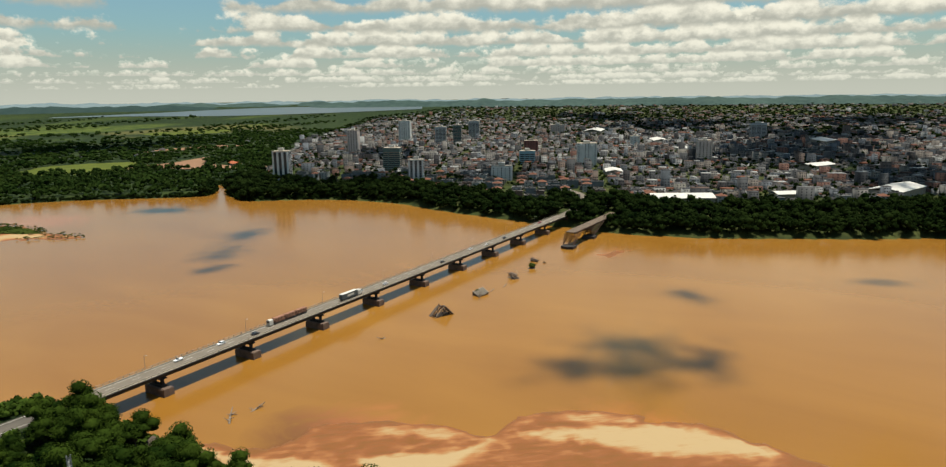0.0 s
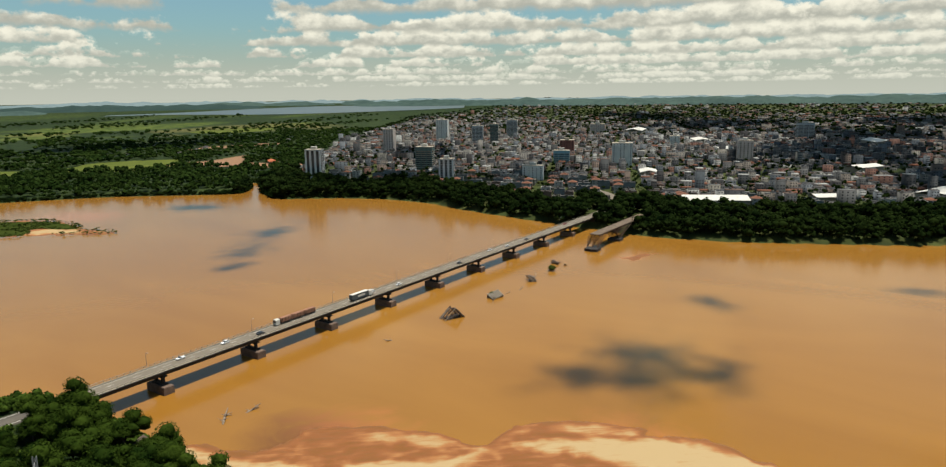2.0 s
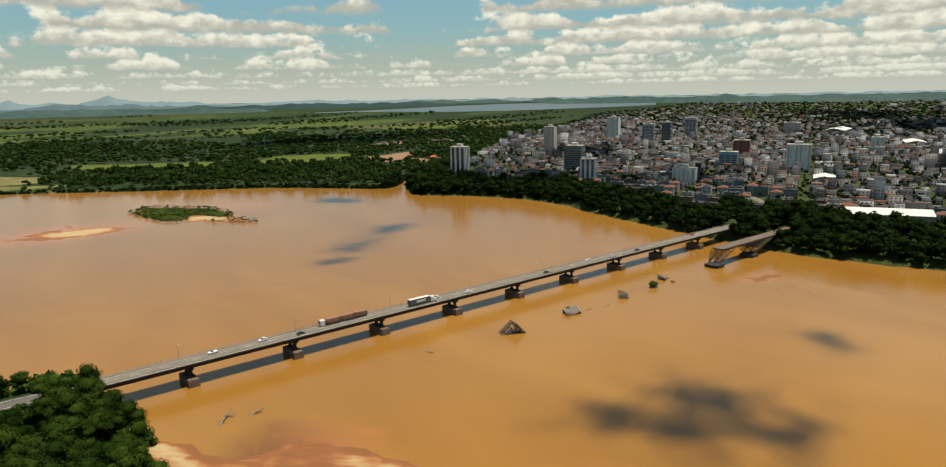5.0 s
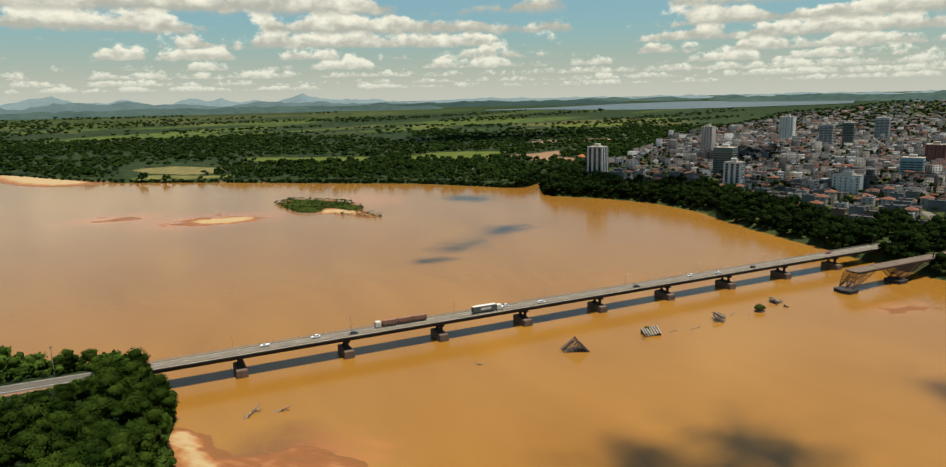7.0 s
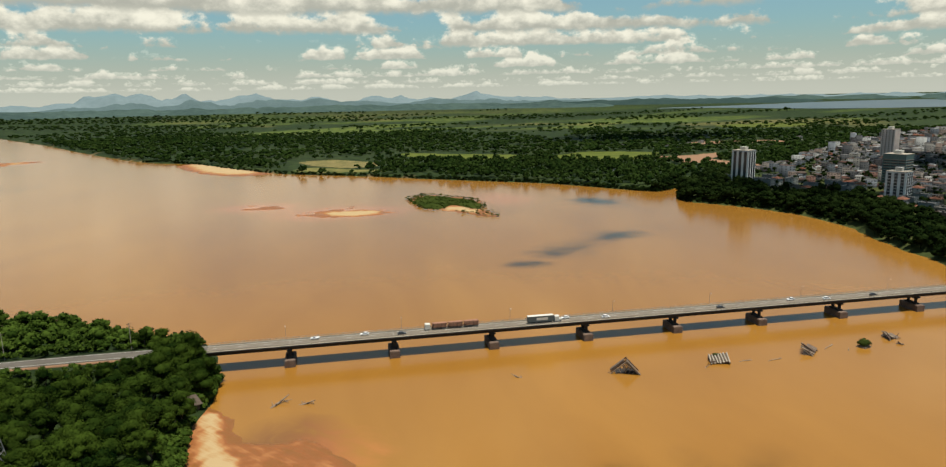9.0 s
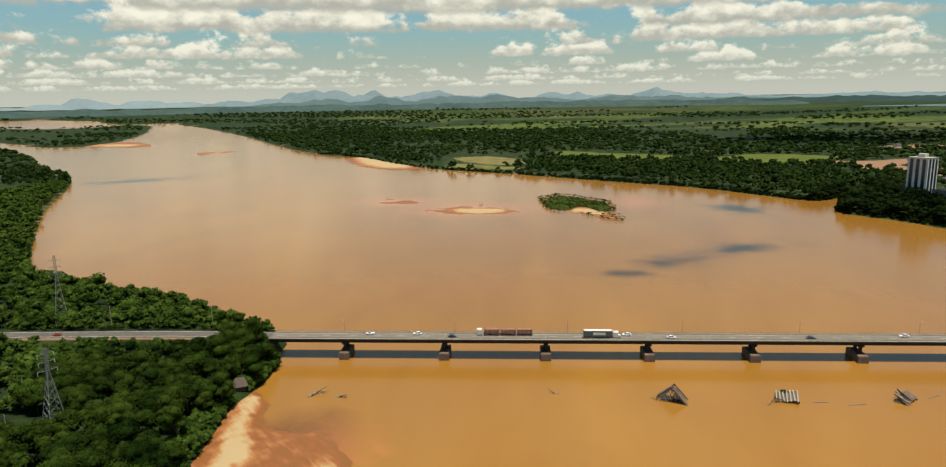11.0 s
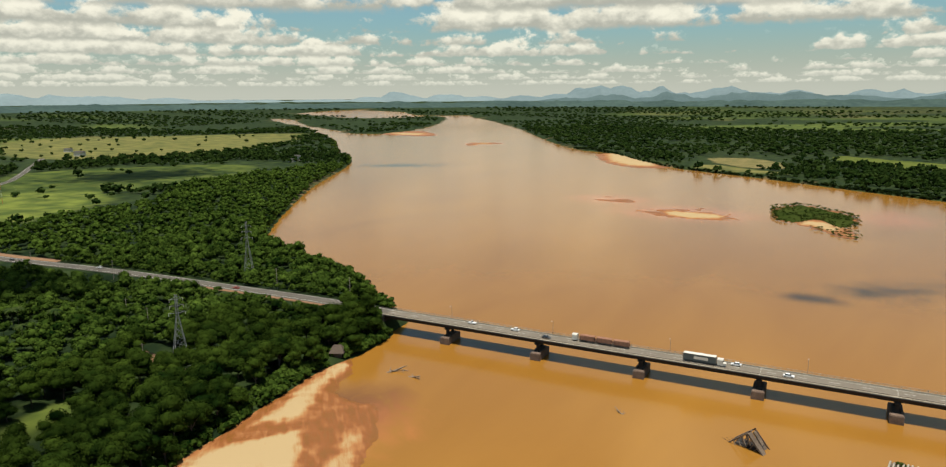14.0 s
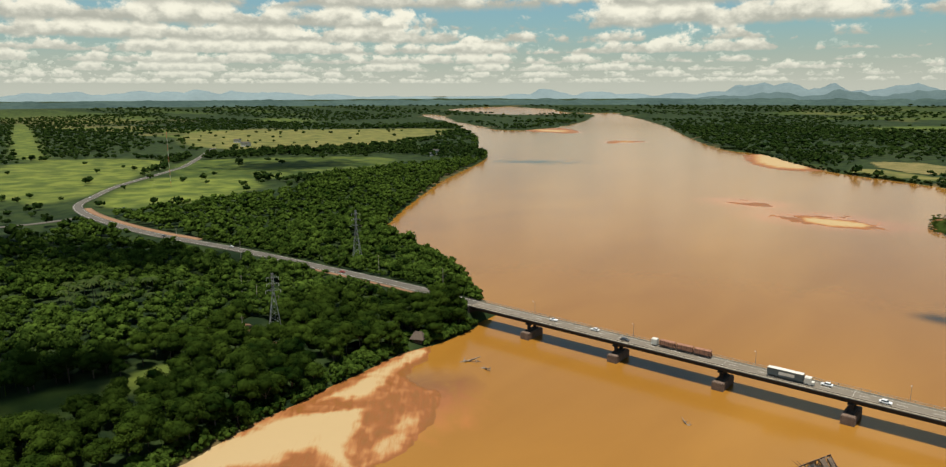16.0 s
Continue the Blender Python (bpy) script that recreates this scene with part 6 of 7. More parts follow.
def house_block(name, x, y, rs, size_lo, size_hi, tall, label):
    """Joined far houses: walls, gabled or flat roofs and window openings, one loose piece each."""
    n = len(x)
    z = ground_height(x, y) - 0.6
    grow = rs.choice([0.75, 1.0, 1.0, 1.2, 1.6], n)
    a, b = rs.uniform(size_lo, size_hi, n) * grow / 2, rs.uniform(size_lo, size_hi, n) / 2
    floors = np.maximum(1, np.round(rs.gamma(2.0, tall, n) + 0.6))
    floors = np.minimum(floors, 8)
    h = 0.9 + 3.0 * floors
    gable = (rs.rand(n) < 0.24) & (floors < 3)
    quarter = rs.randint(0, 2, n)
    turn = ANGLE + quarter * math.pi / 2 + rs.normal(0, 0.04, n)
    V, F, M, base = [], [], [], 0

    def put(local, tris, mat, sel):
        nonlocal base
        lx, ly, lz = local
        c, s = np.cos(turn[sel])[:, None], np.sin(turn[sel])[:, None]
        vx, vy, vz = lx * c - ly * s + x[sel][:, None], lx * s + ly * c + y[sel][:, None], lz + z[sel][:, None]
        k = lx.shape[1]
        V.append(np.stack([vx, vy, vz], -1).reshape(-1, 3))
        t = np.array(tris)
        F.append((t[None] + (np.arange(len(sel)) * k)[:, None, None] + base).reshape(-1, 3))
        M.append(np.full(len(sel) * len(t), mat))
        base += len(sel) * k

    every = np.arange(n)
    A, B, H = a[:, None], b[:, None], h[:, None]
    sx, sy = np.array([[-1, 1, 1, -1, -1, 1, 1, -1]]), np.array([[-1, -1, 1, 1, -1, -1, 1, 1]])
    put((A * sx, B * sy, H * np.array([[0, 0, 0, 0, 1, 1, 1, 1]])), [(0, 1, 5), (0, 5, 4), (1, 2, 6), (1, 6, 5), (2, 3, 7), (2, 7, 6), (3, 0, 4), (3, 4, 7), (4, 5, 6), (4, 6, 7)], 0, every)
    g = np.where(gable)[0]
    A, B, H = a[g][:, None] + 0.5, b[g][:, None] + 0.5, h[g][:, None]
    put((A * np.array([[-1, 1, 1, -1, -1, 1]]), B * np.array([[-1, -1, 1, 1, 0, 0]]), H + np.array([[-0.1] * 4 + [0, 0]]) + np.array([[0, 0, 0, 0, 1, 1]]) * B * 0.42),
        [(0, 1, 5), (0, 5, 4), (2, 3, 4), (2, 4, 5), (1, 2, 5), (3, 0, 4), (0, 3, 2), (0, 2, 1)], 1, g)
    f = np.where(~gable)[0]
    A, B, H = a[f][:, None] + 0.15, b[f][:, None] + 0.15, h[f][:, None]
    put((A * sx, B * sy, H + 0.05 + np.array([[0, 0, 0, 0, 0.4, 0.4, 0.4, 0.4]])), [(0, 1, 5), (0, 5, 4), (1, 2, 6), (1, 6, 5), (2, 3, 7), (2, 7, 6), (3, 0, 4), (3, 4, 7), (4, 5, 6), (4, 6, 7)], 2, f)
    tank = f[rs.rand(len(f)) < 0.35]
    one = np.ones((len(tank), 1))
    put((one * sx * 1.1 + a[tank][:, None] * 0.4, one * sy * 1.1 - b[tank][:, None] * 0.3, h[tank][:, None] + 0.4 + 1.6 * np.array([[0, 0, 0, 0, 1, 1, 1, 1]])),
        [(0, 1, 5), (0, 5, 4), (1, 2, 6), (1, 6, 5), (2, 3, 7), (2, 7, 6), (3, 0, 4), (3, 4, 7), (4, 5, 6), (4, 6, 7)], 2, tank)
    for level in range(5):
        sel = np.where(floors > level)[0]
        flip = np.where(quarter[sel] > 0, -1.0, 1.0)[:, None]
        for side in (0, 1):
            for off in (-0.62, 0.0, 0.62):
                A, B = a[sel][:, None], b[sel][:, None]
                zz = 1.6 + 3.0 * level + np.array([[0, 0, 1.3, 1.3]])
                w = np.array([[-0.65, 0.65, 0.65, -0.65]])
                if side == 0:
                    put((A * off + w, flip * (-B - 0.04) + 0 * w, zz + 0 * A), [(0, 1, 2), (0, 2, 3)], 3, sel)
                else:
                    put((-A - 0.04 + 0 * w, B * off + w, zz + 0 * A), [(0, 1, 2), (0, 2, 3)], 3, sel)
    me = raw_mesh(name, np.vstack(V), np.vstack(F), WALLS)
    for mt in (TILES, SLABS, GLASS):
        me.materials.append(mt)
    me.polygons.foreach_set("material_index", np.concatenate(M).astype(np.int32))
    return stuff(name, me, label, "houses")


hx, hy, hrs = lots(13.0, 61, 0, 1700)
ok = clear_of_big(hx, hy)
hx, hy = hx[ok], hy[ok]
front = np.argsort(land_side(hx, hy) + 0.25 * np.abs(hy - 150))[:190]
sel = np.zeros(len(hx), bool)
sel[front] = True
house_block("town_near", hx[~sel], hy[~sel], hrs, 6, 12.0, 0.80, "crowded low houses of the town with tiled and flat roofs")
fx, fy, frs = lots(19, 62, 1700, 2700)
ok = clear_of_big(fx, fy)
house_block("town_middle", fx[ok], fy[ok], frs, 7, 14, 0.7, "crowded houses in the middle of the town")
ox, oy, ors = lots(23, 63, 2700, 4300)
house_block("town_far", ox, oy, ors, 9, 20, 0.6, "far suburbs of the town between trees")

# front-row houses, each a thing
HOUSE_COLOURS = [(0.255, 0.231, 0.190), (0.180, 0.115, 0.083), (0.390, 0.377, 0.332), (0.120, 0.115, 0.103), (0.225, 0.200, 0.142), (0.143, 0.162, 0.158)]
win_me = Shape().box(-0.65, 0.65, -0.06, 0.06, 0, 1.3).mesh("window", GLASS)
door_me = Shape().box(-0.5, 0.5, -0.06, 0.06, 0, 2.1).mesh("door", BARK)


def house(k, at):
    """A small town house: walls, a tiled hip roof or a flat slab with parapet, door, windows, water tank."""
    w, d, fl, hip = 5 + (k * 7 % 4) * 0.6, 4.2 + (k * 5 % 3) * 0.7, 1 + k % 3, k % 4 == 0
    h = 3.0 * fl + 0.4
    label = ("pale house with a terracotta tile roof near the bluff" if hip else "plain flat-roofed concrete house near the bluff")
    ob = thing("house", label, "house", "houses above the bluff", at)
    wall = material("house_wall", HOUSE_COLOURS[k % 6], 0.9, scale=0.4)
    part("wall", Shape().box(-w, w, -d, d, -1, h).mesh("wall", wall), ob)
    if hip:
        part("roof", Shape().add([(-w - .6, -d - .6, h), (w + .6, -d - .6, h), (w + .6, d + .6, h), (-w - .6, d + .6, h), (-w * 0.5, 0, h + 2.1), (w * 0.5, 0, h + 2.1)],
                                 [(0, 1, 5, 4), (1, 2, 5), (2, 3, 4, 5), (3, 0, 4), (3, 2, 1, 0)]).mesh("roof", TILES), ob)
    else:
        part("roof", Shape().box(-w - .1, w + .1, -d - .1, d + .1, h, h + 0.25).mesh("roof", SLABS), ob)
        for x0, x1, y0, y1 in ((-w - .1, w + .1, -d - .1, -d + .1), (-w - .1, w + .1, d - .1, d + .1), (-w - .1, -w + .1, -d + .1, d - .1), (w - .1, w + .1, -d + .1, d - .1)):
            part("parapet", Shape().box(x0, x1, y0, y1, h + 0.25, h + 0.9).mesh("parapet", wall), ob)
        part("water_tank", Shape().prism([(1.5 + math.cos(q), 1 + math.sin(q)) for q in np.linspace(0, 6.283, 11)[:-1]], h + 0.25, h + 1.7).mesh("tank", SLABS), ob)
    part("door", door_me, ob).location = (-w * 0.1, -d - 0.02, 0)
    for level in range(fl):
        for x in (-w * 0.6, w * 0.55):
            part("window", win_me, ob).location = (x, -d - 0.02, 3 * level + 1.1)
        for y in (-d * 0.5, d * 0.5):
            wn = part("window", win_me, ob)
            wn.matrix_basis = pose(-w - 0.02, y, 3 * level + 1.1, 0, 0, 90)
    return ob


made = []
fz = ground_height(hx[front], hy[front])
for j, i in enumerate(front):
    m = pose(hx[i], hy[i], fz[j], 0, 0, math.degrees(ANGLE) + 90 * (j % 2))
    if j < 12:
        made.append(house(j, m))
    else:
        copy_thing(made[(j * 7) % 12], m)


# apartment towers
STYLE = {"stripe": (0.651, 0.654, 0.624), "green": (0.074, 0.129, 0.125), "dark": (0.622, 0.631, 0.608), "pink": (0.592, 0.486, 0.421), "white": (0.636, 0.631, 0.585),
         "grey": (0.414, 0.433, 0.429), "brick": (0.222, 0.091, 0.070), "blue": (0.222, 0.380, 0.437)}
LABEL = {"stripe": "white apartment tower with dark vertical window strips", "green": "green-glass apartment tower with pale floor bands", "dark": "white and dark apartment block above the river",
         "pink": "pinkish apartment tower with many windows", "white": "off-white apartment tower with rows of windows", "grey": "grey concrete apartment tower", "brick": "dark red brick apartment block",
         "blue": "pale blue office block with window bands"}


def tower(x, y, w, d, h, style):
    base = float(ground_height(x, y)) - 1
    ob = thing("apartment_tower", LABEL[style], "building", "town towers", pose(x, y, base, 0, 0, -62 if style in ("stripe", "dark") else -66))
    skin = TEAL if style == "green" else material("tower_" + style, STYLE[style], 0.8, scale=0.15)
    hw, hd = w / 2, d / 2
    part("body", Shape().box(-hw, hw, -hd, hd, 0, h).mesh("body", skin), ob)
    part("roof_slab", Shape().box(-hw - .2, hw + .2, -hd - .2, hd + .2, h, h + 0.5).mesh("roof_slab", CONCRETE), ob)
    part("lift_house", Shape().box(-hw * 0.35, hw * 0.3, -hd * 0.4, hd * 0.4, h + 0.5, h + 4.2).mesh("lift_house", WHITE if style != "brick" else CONCRETE), ob)
    floors = int(h // 3.1)
    if style in ("stripe", "dark"):
        for k in (-0.62, 0.0, 0.62):
            part("window_strip", Shape().box(k * hw - hw * 0.17, k * hw + hw * 0.17, -hd - 0.08, -hd + 0.05, 2, h - 1).mesh("strip", GLASS), ob)
            part("window_strip", Shape().box(-hw - 0.08, -hw + 0.05, k * hd - hd * 0.2, k * hd + hd * 0.2, 2, h - 1).mesh("strip", GLASS), ob)
            part("window_strip", Shape().box(hw - 0.05, hw + 0.08, k * hd - hd * 0.2, k * hd + hd * 0.2, 2, h - 1).mesh("strip", GLASS), ob)
        for fl in range(1, floors if style == "dark" else 1):
            part("floor_band", Shape().box(-hw - .12, hw + .12, -hd - .12, hd + .12, fl * 3.1, fl * 3.1 + 0.45).mesh("band", skin), ob)
    elif style in ("green", "blue", "grey"):
        for fl in range(1, floors):
            part("window_band", Shape().box(-hw - .06, hw + .06, -hd - .06, hd + .06, fl * 3.1 - 1.9, fl * 3.1 - 0.5).mesh("band", GLASS), ob)
            part("floor_band", Shape().box(-hw - .14, hw + .14, -hd - .14, hd + .14, fl * 3.1 - 0.5, fl * 3.1 - 0.1).mesh("band", CONCRETE), ob)
        for k in (-0.98, -0.33, 0.33, 0.98):
            part("pilaster", Shape().box(k * hw - 0.5, k * hw + 0.5, -hd - 0.3, -hd, 0, h).mesh("pilaster", skin), ob)
    else:
        big = Shape().box(-0.8, 0.8, -0.07, 0.07, 0, 1.5).mesh("window", GLASS)
        cols = max(3, int(w // 5))
        for fl in range(floors):
            for c in range(cols):
                part("window", big, ob).location = (-hw + w * (c + 0.5) / cols, -hd - 0.03, fl * 3.1 + 1.0)
            for c in range(3):
                wn = part("window", big, ob)
                wn.matrix_basis = pose(-hw - 0.03, -hd + d * (c + 0.5) / 3, fl * 3.1 + 1.0, 0, 0, 90)
        for c in (-0.5, 0.5):
            part("bay_front", Shape().box(c * hw - 1.4, c * hw + 1.4, -hd - 1.1, -hd - 0.12, 2.6, h - 2).mesh("bay", skin), ob)
    return ob


for row in TOWERS:
    tower(*row)


def shed(x, y, w, d, h, turn):
    ob = thing("warehouse", "long low shed with a pale metal roof", "warehouse", "sheds in the town", pose(x, y, float(ground_height(x, y)) - 0.8, 0, 0, turn))
    part("wall", Shape().box(-w / 2, w / 2, -d / 2, d / 2, 0, h).mesh("wall", CONCRETE), ob)
    for sgn in (-1, 1):
        part("roof", Shape().add([(-w / 2 - 1, sgn * (d / 2 + 1), h - 0.1), (w / 2 + 1, sgn * (d / 2 + 1), h - 0.1), (w / 2 + 1, 0, h + d * 0.11), (-w / 2 - 1, 0, h + d * 0.11),
                                  (-w / 2 - 1, sgn * (d / 2 + 1), h + 0.15), (w / 2 + 1, sgn * (d / 2 + 1), h + 0.15), (w / 2 + 1, 0, h + d * 0.11 + 0.25), (-w / 2 - 1, 0, h + d * 0.11 + 0.25)],
                                 [(3, 2, 1, 0), (4, 5, 6, 7), (0, 1, 5, 4), (1, 2, 6, 5), (2, 3, 7, 6), (3, 0, 4, 7)]).mesh("roof", WHITE), ob)
    for k in range(int(w // 8)):
        part("gate", Shape().box(-w / 2 + 8 * k + 2, -w / 2 + 8 * k + 5.5, -d / 2 - 0.06, -d / 2 + 0.02, 0.8, 5).mesh("gate", STEEL), ob)
    return ob


for row in SHEDS:
    shed(*row)

# small white buildings out on the plain
for x, y, s in ((465, 732, 1.0), (480, 760, 0.7), (-750, 742, 1.5), (-735, 715, 1.0), (-1250, 640, 1.6), (-1380, 700, 1.3), (1180, 1250, 1.4), (760, 1120, 1.2), (840, 1180, 1.1), (900, 1230, 1.2), (690, 1210, 1.0)):
    ob = thing("farmhouse", "small white building among trees on the plain", "house", "buildings on the plain", pose(x, y, float(ground_height(x, y)) - 0.3, 0, 0, 30))
    part("wall", Shape().box(-6 * s, 6 * s, -4 * s, 4 * s, 0, 5.5 * s).mesh("wall", WHITE), ob)
    part("roof", Shape().add([(-6.6 * s, -4.6 * s, 5.5 * s), (6.6 * s, -4.6 * s, 5.5 * s), (6.6 * s, 4.6 * s, 5.5 * s), (-6.6 * s, 4.6 * s, 5.5 * s), (-5 * s, 0, 7.2 * s), (5 * s, 0, 7.2 * s)],
                             [(0, 1, 5, 4), (1, 2, 5), (2, 3, 4, 5), (3, 0, 4), (3, 2, 1, 0)]).mesh("roof", SLABS), ob)
    for k in (-0.6, 0, 0.6):
        part("window", win_me, ob).location = (6 * s * k, -4 * s - 0.03, 1.6 * s)

# trees between the houses
x, y, r = scatter(480, 1900, -620, 1500, 15, 65)
green = fractal(x, y, 150)
ok = (town_side(x, y) > 0) & (land_side(x, y) > 62) & (r < np.where(green > 0.53, 0.92, np.where(x < 1100, 0.74, 0.50))) & clear_of_big(x, y) & (road_gap(x, y) > 8)
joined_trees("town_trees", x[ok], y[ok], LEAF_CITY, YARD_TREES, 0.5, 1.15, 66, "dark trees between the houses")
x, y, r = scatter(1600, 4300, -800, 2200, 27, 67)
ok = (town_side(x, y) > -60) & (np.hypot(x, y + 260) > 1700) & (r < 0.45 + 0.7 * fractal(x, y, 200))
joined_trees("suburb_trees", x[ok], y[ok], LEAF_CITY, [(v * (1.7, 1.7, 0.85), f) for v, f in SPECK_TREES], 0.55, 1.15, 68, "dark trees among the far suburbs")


def open_patch(name, outline, mat, label, lift=0.35, cell=7.0, bare=0.34, seed=0):
    """A ragged patch of open ground, a thin netted sheet lying on the plain."""
    line = smooth_line(outline, 5, True)
    lo, hi = line.min(0) - 10, line.max(0) + 10
    xs, ys = np.arange(lo[0], hi[0], cell), np.arange(lo[1], hi[1], cell)
    x, y = [a.ravel() for a in np.meshgrid(xs, ys)]
    k = signed(line, x + 24 * (fractal(x + seed, y, 50) - 0.5), y + 24 * (fractal(x, y + seed, 50) - 0.5)) / 14 + 0.3
    keep = np.minimum(k, 1.2) + (fractal(x + 31 * seed, y, 34) - bare) * 2.2
    i = np.arange(len(x)).reshape(len(ys), len(xs))
    f = np.stack([i[:-1, :-1], i[:-1, 1:], i[1:, 1:], i[1:, :-1]], -1).reshape(-1, 4)
    f = f[(keep[f] > 0.35).all(1) & (k[f] > 0).all(1)]
    used = np.unique(f)
    back = np.zeros(len(x), int)
    back[used] = np.arange(len(used))
    z = ground_height(x[used], y[used]) + lift
    return structure(name, raw_mesh(name, np.stack([x[used], y[used], z], 1), back[f], mat, True), label, "ground")


PASTURE = material("green_pasture", (0.085, 0.096, 0.018), 0.97, dark=(0.040, 0.056, 0.010), scale=0.03, fine=9, spec=0.05)
SCRUBBY = material("pale_scrub", (0.17, 0.13, 0.055), 0.97, dark=(0.050, 0.058, 0.016), scale=0.06, fine=7, spec=0.05)
open_patch("earthworks", EARTHWORKS, EARTH, "bare reddish earthworks on the plain", 0.5, 6.0, 0.40, 3)
open_patch("earthworks_upper", EARTHWORKS_UPPER, EARTH, "pale bare earth far out on the plain", 0.5, 8.0, 0.42, 5)
open_patch("pasture_creek", PASTURE_CREEK, PASTURE, "mown green pasture between the woods", 0.4, 8.0, 0.22, 7)
open_patch("pasture_inland", PASTURE_INLAND, PASTURE, "green pasture farther inland", 0.4, 9.0, 0.3, 8)
open_patch("scrub_bank", SCRUB_BANK, SCRUBBY, "pale scrubby clearing behind the bank", 0.4, 6.0, 0.36, 9)
open_patch("scrub_glade", SCRUB_GLADE, PASTURE, "grassy glade in the wood", 0.4, 7.0, 0.40, 10)
shed_home = thing("barn", "low barn with a wide orange tiled roof", "barn", "", pose(728, 784, float(ground_height(728, 784)) - 0.3, 0, 0, 62))
part("wall", Shape().box(-17, 17, -8, 8, 0, 4.2).mesh("wall", CONCRETE), shed_home)
part("roof", Shape().add([(-18, -9, 4.2), (18, -9, 4.2), (18, 9, 4.2), (-18, 9, 4.2), (-14, 0, 7.4), (14, 0, 7.4)], [(0, 1, 5, 4), (1, 2, 5), (2, 3, 4, 5), (3, 0, 4), (3, 2, 1, 0)]).mesh("roof", material("orange_tiles", (0.34, 0.095, 0.035), 0.9, scale=0.5)), shed_home)
for k in (-10, 0, 10):
    part("gate", Shape().box(k - 1.8, k + 1.8, -8.08, -7.98, 0.3, 3.4).mesh("gate", BARK), shed_home)


# ---- vehicles ----
def wheels(ob, xs, half, r):
    tyre = Shape().bar((0, -0.13, 0), (0, 0.13, 0), r, r, 12).mesh("wheel", RUBBER)
    rim = Shape().bar((0, -0.14, 0), (0, 0.14, 0), r * 0.55, r * 0.55, 8).mesh("rim", STEEL)
    for x in xs:
        for y in (-half, half):
            wh = part("wheel", tyre, ob)
            wh.location = (x, y, r)
            part("rim", rim, wh)


def car(colour, word, at, pickup=False):
    ob = thing("car", word + (" pickup truck" if pickup else " car") + " driving on the asphalt road", "car", "cars on the road", at)
    paint = material("car_paint", colour, 0.3, spec=0.5)
    part("body", Shape().add([(-2.1, -.85, .35), (2.1, -.85, .35), (2.1, .85, .35), (-2.1, .85, .35), (-2.15, -.85, .85), (2.15, -.85, .72), (2.15, .85, .72), (-2.15, .85, .85), (1.0, -.8, .95), (1.0, .8, .95), (-2.0, -.8, .98), (-2.0, .8, .98)],
                             [(3, 2, 1, 0), (0, 1, 5, 4), (2, 3, 7, 6), (1, 2, 6, 5), (3, 0, 4, 7), (5, 6, 9, 8), (8, 9, 11, 10), (10, 11, 7, 4), (4, 5, 8, 10), (6, 7, 11, 9)]).mesh("body", paint), ob)
    x0 = -0.2 if pickup else -1.6
    part("cabin", Shape().add([(x0, -.78, .95), (1.0, -.78, .95), (1.0, .78, .95), (x0, .78, .95), (x0 + .4, -.62, 1.48), (.4, -.62, 1.48), (.4, .62, 1.48), (x0 + .4, .62, 1.48)],
                              [(0, 1, 5, 4), (1, 2, 6, 5), (2, 3, 7, 6), (3, 0, 4, 7), (4, 5, 6, 7)]).mesh("cabin", GLASS), ob, "dark window glass")
    part("roof", Shape().box(x0 + .38, .42, -.64, .64, 1.46, 1.53).mesh("roof", paint), ob)
    wheels(ob, (-1.3, 1.35), 0.78, 0.32)
    for y in (-0.6, 0.6):
        part("headlight", Shape().box(2.1, 2.2, y - .18, y + .18, .55, .7).mesh("headlight", WHITE), ob)
    return ob


ROADZ = DECK + 0.055
LANE_E, LANE_W = 1.7, 5.3
for x, lane, c, word, pk in ((12, LANE_W, (0.7, 0.7, 0.68), "white", True), (36, LANE_W, (0.72, 0.71, 0.68), "white", False), (54, LANE_E, (0.04, 0.04, 0.045), "black", False),
                             (140, LANE_W, (0.70, 0.70, 0.68), "white", False), (161, LANE_E, (0.72, 0.70, 0.68), "white", False), (227, LANE_E, (0.05, 0.05, 0.055), "dark", False),
                             (272, LANE_W, (0.72, 0.70, 0.67), "white", False), (292, LANE_E, (0.68, 0.67, 0.65), "pale", False), (322, LANE_E, (0.05, 0.045, 0.045), "dark", False),
                             (398, LANE_W, (0.30, 0.05, 0.04), "red", False)):
    car(c, word, pose(x, lane, ROADZ, 0, 0, 0 if lane == LANE_E else 180), pk)


def along(road, s):
    """A pose on a road at s metres from its start, heading along it."""
    p = np.array(road)
    seg = np.hypot(*np.diff(p[:, :2], axis=0).T)
    acc = np.concatenate([[0], np.cumsum(seg)])
    q = [np.interp(s, acc, p[:, k]) for k in range(3)]
    k = min(np.searchsorted(acc, s), len(p) - 1)
    d = p[k] - p[max(k - 1, 0)]
    return pose(q[0], q[1], q[2] + 0.02) @ pose(0, 0, 0, 0, 0, math.degrees(math.atan2(d[1], d[0])))


for s, off, c, word in ((115, 1.8, (0.32, 0.06, 0.04), "red"), (245, -1.8, (0.66, 0.65, 0.62), "white"), (640, 1.8, (0.70, 0.69, 0.66), "white"), (330, 1.8, (0.05, 0.05, 0.05), "dark")):
    car(c, word, along(ROAD_WEST, s) @ pose(0, off, 0))


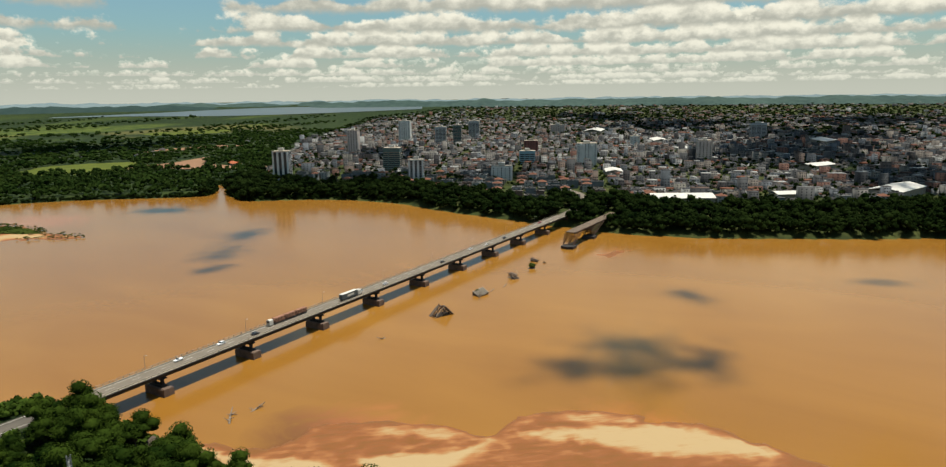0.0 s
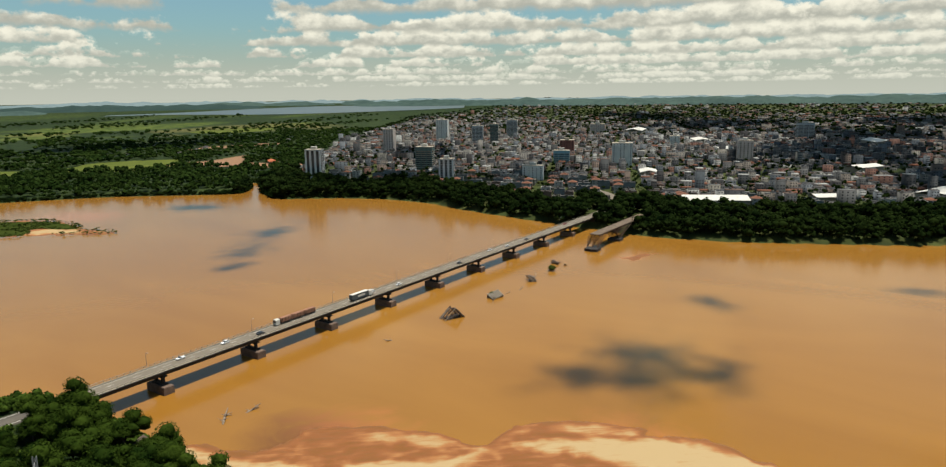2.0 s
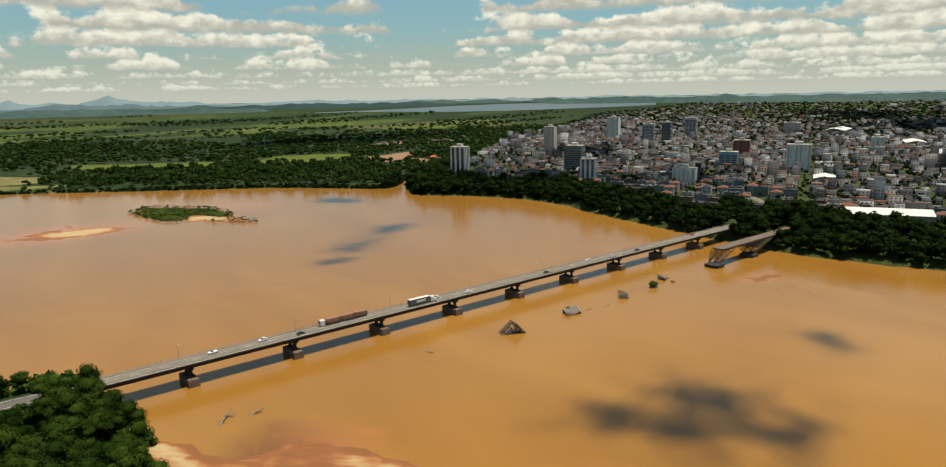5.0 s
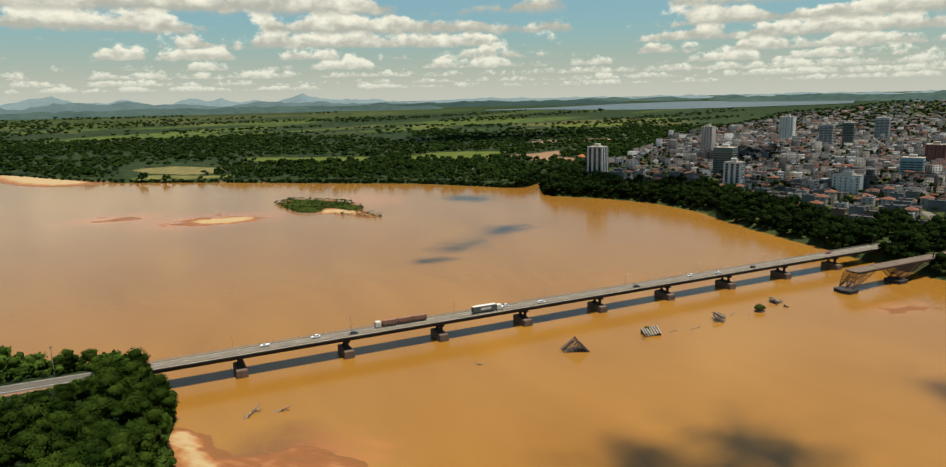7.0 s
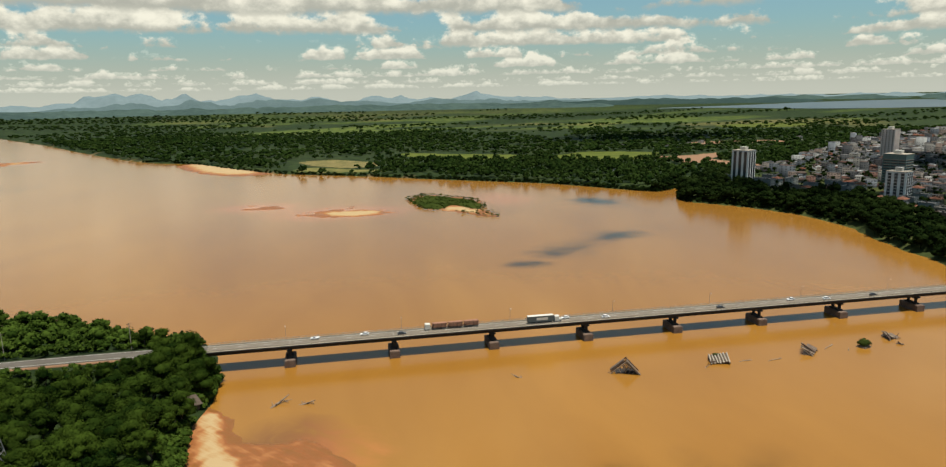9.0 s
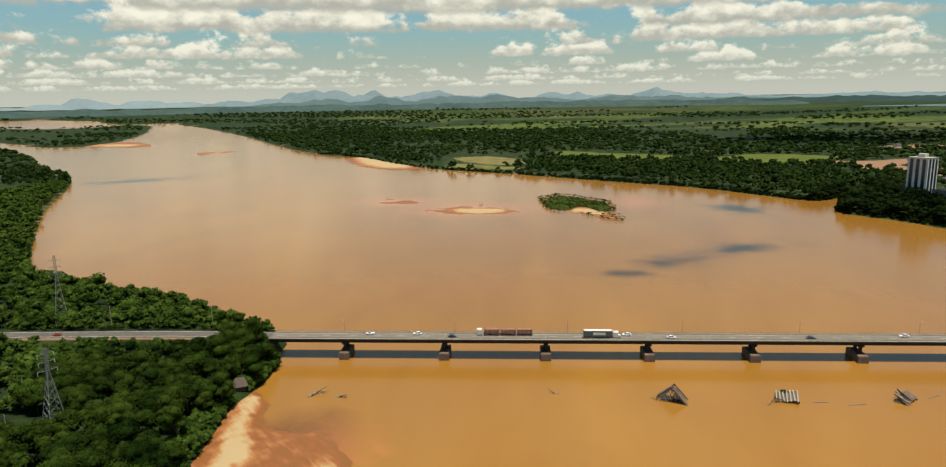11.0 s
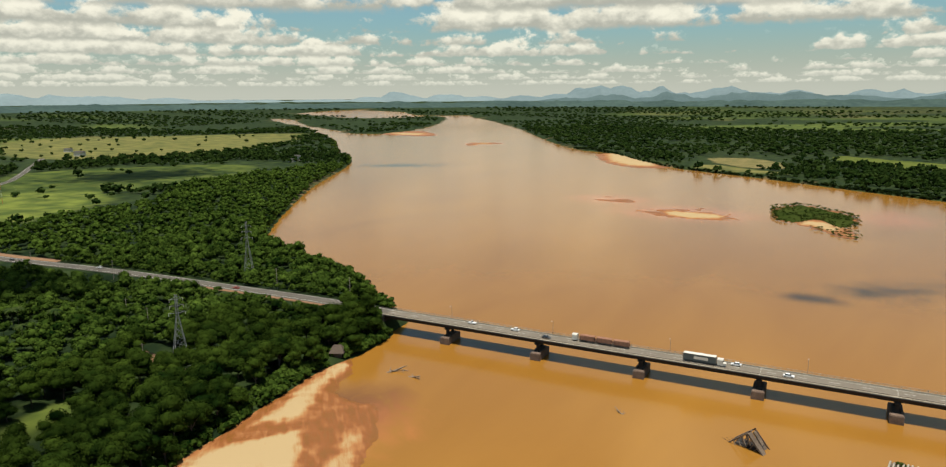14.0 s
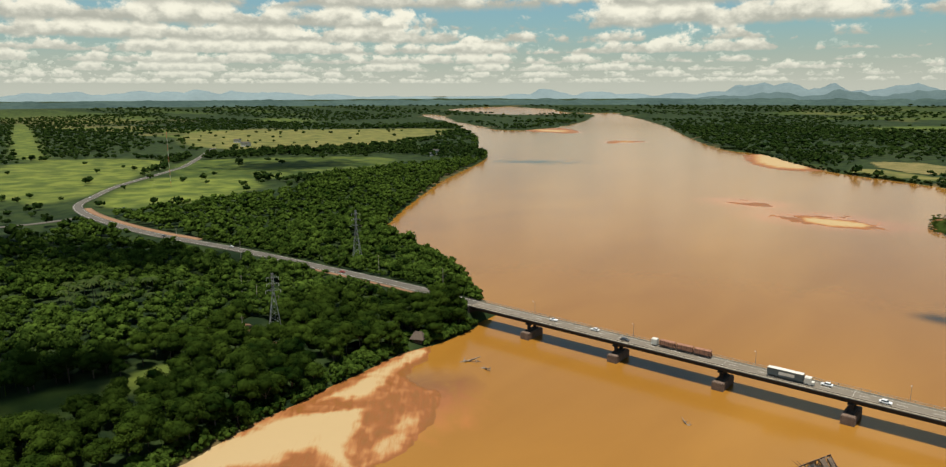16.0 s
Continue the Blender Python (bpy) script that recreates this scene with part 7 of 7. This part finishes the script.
def box_truck(at):
    """A tractor unit with a long white box trailer."""
    ob = thing("semi_truck", "white articulated lorry with a long box trailer on the bridge", "truck", "", at)
    part("trailer", Shape().box(-9.5, 4.2, -1.28, 1.28, 1.15, 4.0).mesh("trailer", material("trailer_paint", (0.07, 0.085, 0.085), 0.6)), ob, "dark trailer sides")
    part("trailer_roof", Shape().box(-9.5, 4.2, -1.3, 1.3, 4.0, 4.12).mesh("trailer_roof", WHITE), ob, "white trailer roof")
    part("trailer_panel", Shape().box(-5, 1, -1.31, -1.28, 1.9, 3.2).mesh("panel", WHITE), ob, "white side panel")
    part("trailer_frame", Shape().box(-9.3, 4.0, -0.5, 0.5, 0.8, 1.14).mesh("frame", RUST), ob)
    part("cab", Shape().extrude_x([(-1.2, 0.6), (1.2, 0.6), (1.2, 3.1), (0.9, 3.5), (-0.9, 3.5), (-1.2, 3.1)], 4.8, 7.2).mesh("cab", WHITE), ob)
    part("windscreen", Shape().box(7.18, 7.24, -1.0, 1.0, 1.9, 2.9).mesh("windscreen", GLASS), ob)
    part("bonnet", Shape().box(7.25, 8.3, -1.0, 1.0, 0.6, 1.8).mesh("bonnet", WHITE), ob)
    wheels(ob, (-8.2, -7.0, -5.8, 4.6, 5.8, 7.8), 1.1, 0.5)
    return ob


def log_truck(at):
    """A lorry drawing three trailers stacked with logs."""
    ob = thing("log_truck", "lorry drawing three trailers stacked with brown logs", "truck", "", at)
    part("cab", Shape().extrude_x([(-1.2, 0.6), (1.2, 0.6), (1.2, 3.0), (0.9, 3.4), (-0.9, 3.4), (-1.2, 3.0)], 11.4, 14).mesh("cab", WHITE), ob)
    part("windscreen", Shape().box(13.98, 14.05, -1.0, 1.0, 1.9, 2.8).mesh("windscreen", GLASS), ob)
    log_me = Shape().bar((-3.6, 0, 0), (3.6, 0, 0), 0.24, 0.22, 7).mesh("log", material("log_bark", (0.30, 0.15, 0.09), 0.95, dark=(0.12, 0.06, 0.04), scale=1.5))
    stake_me = Shape().box(-0.06, 0.06, -0.06, 0.06, 1.1, 3.5).mesh("stake", RUST)
    for k, x in enumerate((6.6, -1.6, -9.8)):
        tr = part("trailer", Shape().box(x - 3.9, x + 3.9, -1.15, 1.15, 0.9, 1.15).mesh("trailer", RUST), ob)
        for a in range(5):
            for b in range(5):
                lg = part("log", log_me, tr)
                lg.location = (x + 0.15 * ((a * 3 + b * 5) % 4 - 1.5), -0.92 + 0.46 * a, 1.4 + 0.44 * b)
        for sx in (-3, -1, 1, 3):
            for y in (-1.2, 1.2):
                part("stake", stake_me, tr).location = (x + sx, y, 0)
    wheels(ob, (-12.8, -11.6, -4.6, -3.4, 3.6, 4.8, 9.8, 13), 1.05, 0.5)
    return ob


box_truck(pose(128, LANE_E, ROADZ))
log_truck(pose(80, LANE_W, ROADZ, 0, 0, 180))


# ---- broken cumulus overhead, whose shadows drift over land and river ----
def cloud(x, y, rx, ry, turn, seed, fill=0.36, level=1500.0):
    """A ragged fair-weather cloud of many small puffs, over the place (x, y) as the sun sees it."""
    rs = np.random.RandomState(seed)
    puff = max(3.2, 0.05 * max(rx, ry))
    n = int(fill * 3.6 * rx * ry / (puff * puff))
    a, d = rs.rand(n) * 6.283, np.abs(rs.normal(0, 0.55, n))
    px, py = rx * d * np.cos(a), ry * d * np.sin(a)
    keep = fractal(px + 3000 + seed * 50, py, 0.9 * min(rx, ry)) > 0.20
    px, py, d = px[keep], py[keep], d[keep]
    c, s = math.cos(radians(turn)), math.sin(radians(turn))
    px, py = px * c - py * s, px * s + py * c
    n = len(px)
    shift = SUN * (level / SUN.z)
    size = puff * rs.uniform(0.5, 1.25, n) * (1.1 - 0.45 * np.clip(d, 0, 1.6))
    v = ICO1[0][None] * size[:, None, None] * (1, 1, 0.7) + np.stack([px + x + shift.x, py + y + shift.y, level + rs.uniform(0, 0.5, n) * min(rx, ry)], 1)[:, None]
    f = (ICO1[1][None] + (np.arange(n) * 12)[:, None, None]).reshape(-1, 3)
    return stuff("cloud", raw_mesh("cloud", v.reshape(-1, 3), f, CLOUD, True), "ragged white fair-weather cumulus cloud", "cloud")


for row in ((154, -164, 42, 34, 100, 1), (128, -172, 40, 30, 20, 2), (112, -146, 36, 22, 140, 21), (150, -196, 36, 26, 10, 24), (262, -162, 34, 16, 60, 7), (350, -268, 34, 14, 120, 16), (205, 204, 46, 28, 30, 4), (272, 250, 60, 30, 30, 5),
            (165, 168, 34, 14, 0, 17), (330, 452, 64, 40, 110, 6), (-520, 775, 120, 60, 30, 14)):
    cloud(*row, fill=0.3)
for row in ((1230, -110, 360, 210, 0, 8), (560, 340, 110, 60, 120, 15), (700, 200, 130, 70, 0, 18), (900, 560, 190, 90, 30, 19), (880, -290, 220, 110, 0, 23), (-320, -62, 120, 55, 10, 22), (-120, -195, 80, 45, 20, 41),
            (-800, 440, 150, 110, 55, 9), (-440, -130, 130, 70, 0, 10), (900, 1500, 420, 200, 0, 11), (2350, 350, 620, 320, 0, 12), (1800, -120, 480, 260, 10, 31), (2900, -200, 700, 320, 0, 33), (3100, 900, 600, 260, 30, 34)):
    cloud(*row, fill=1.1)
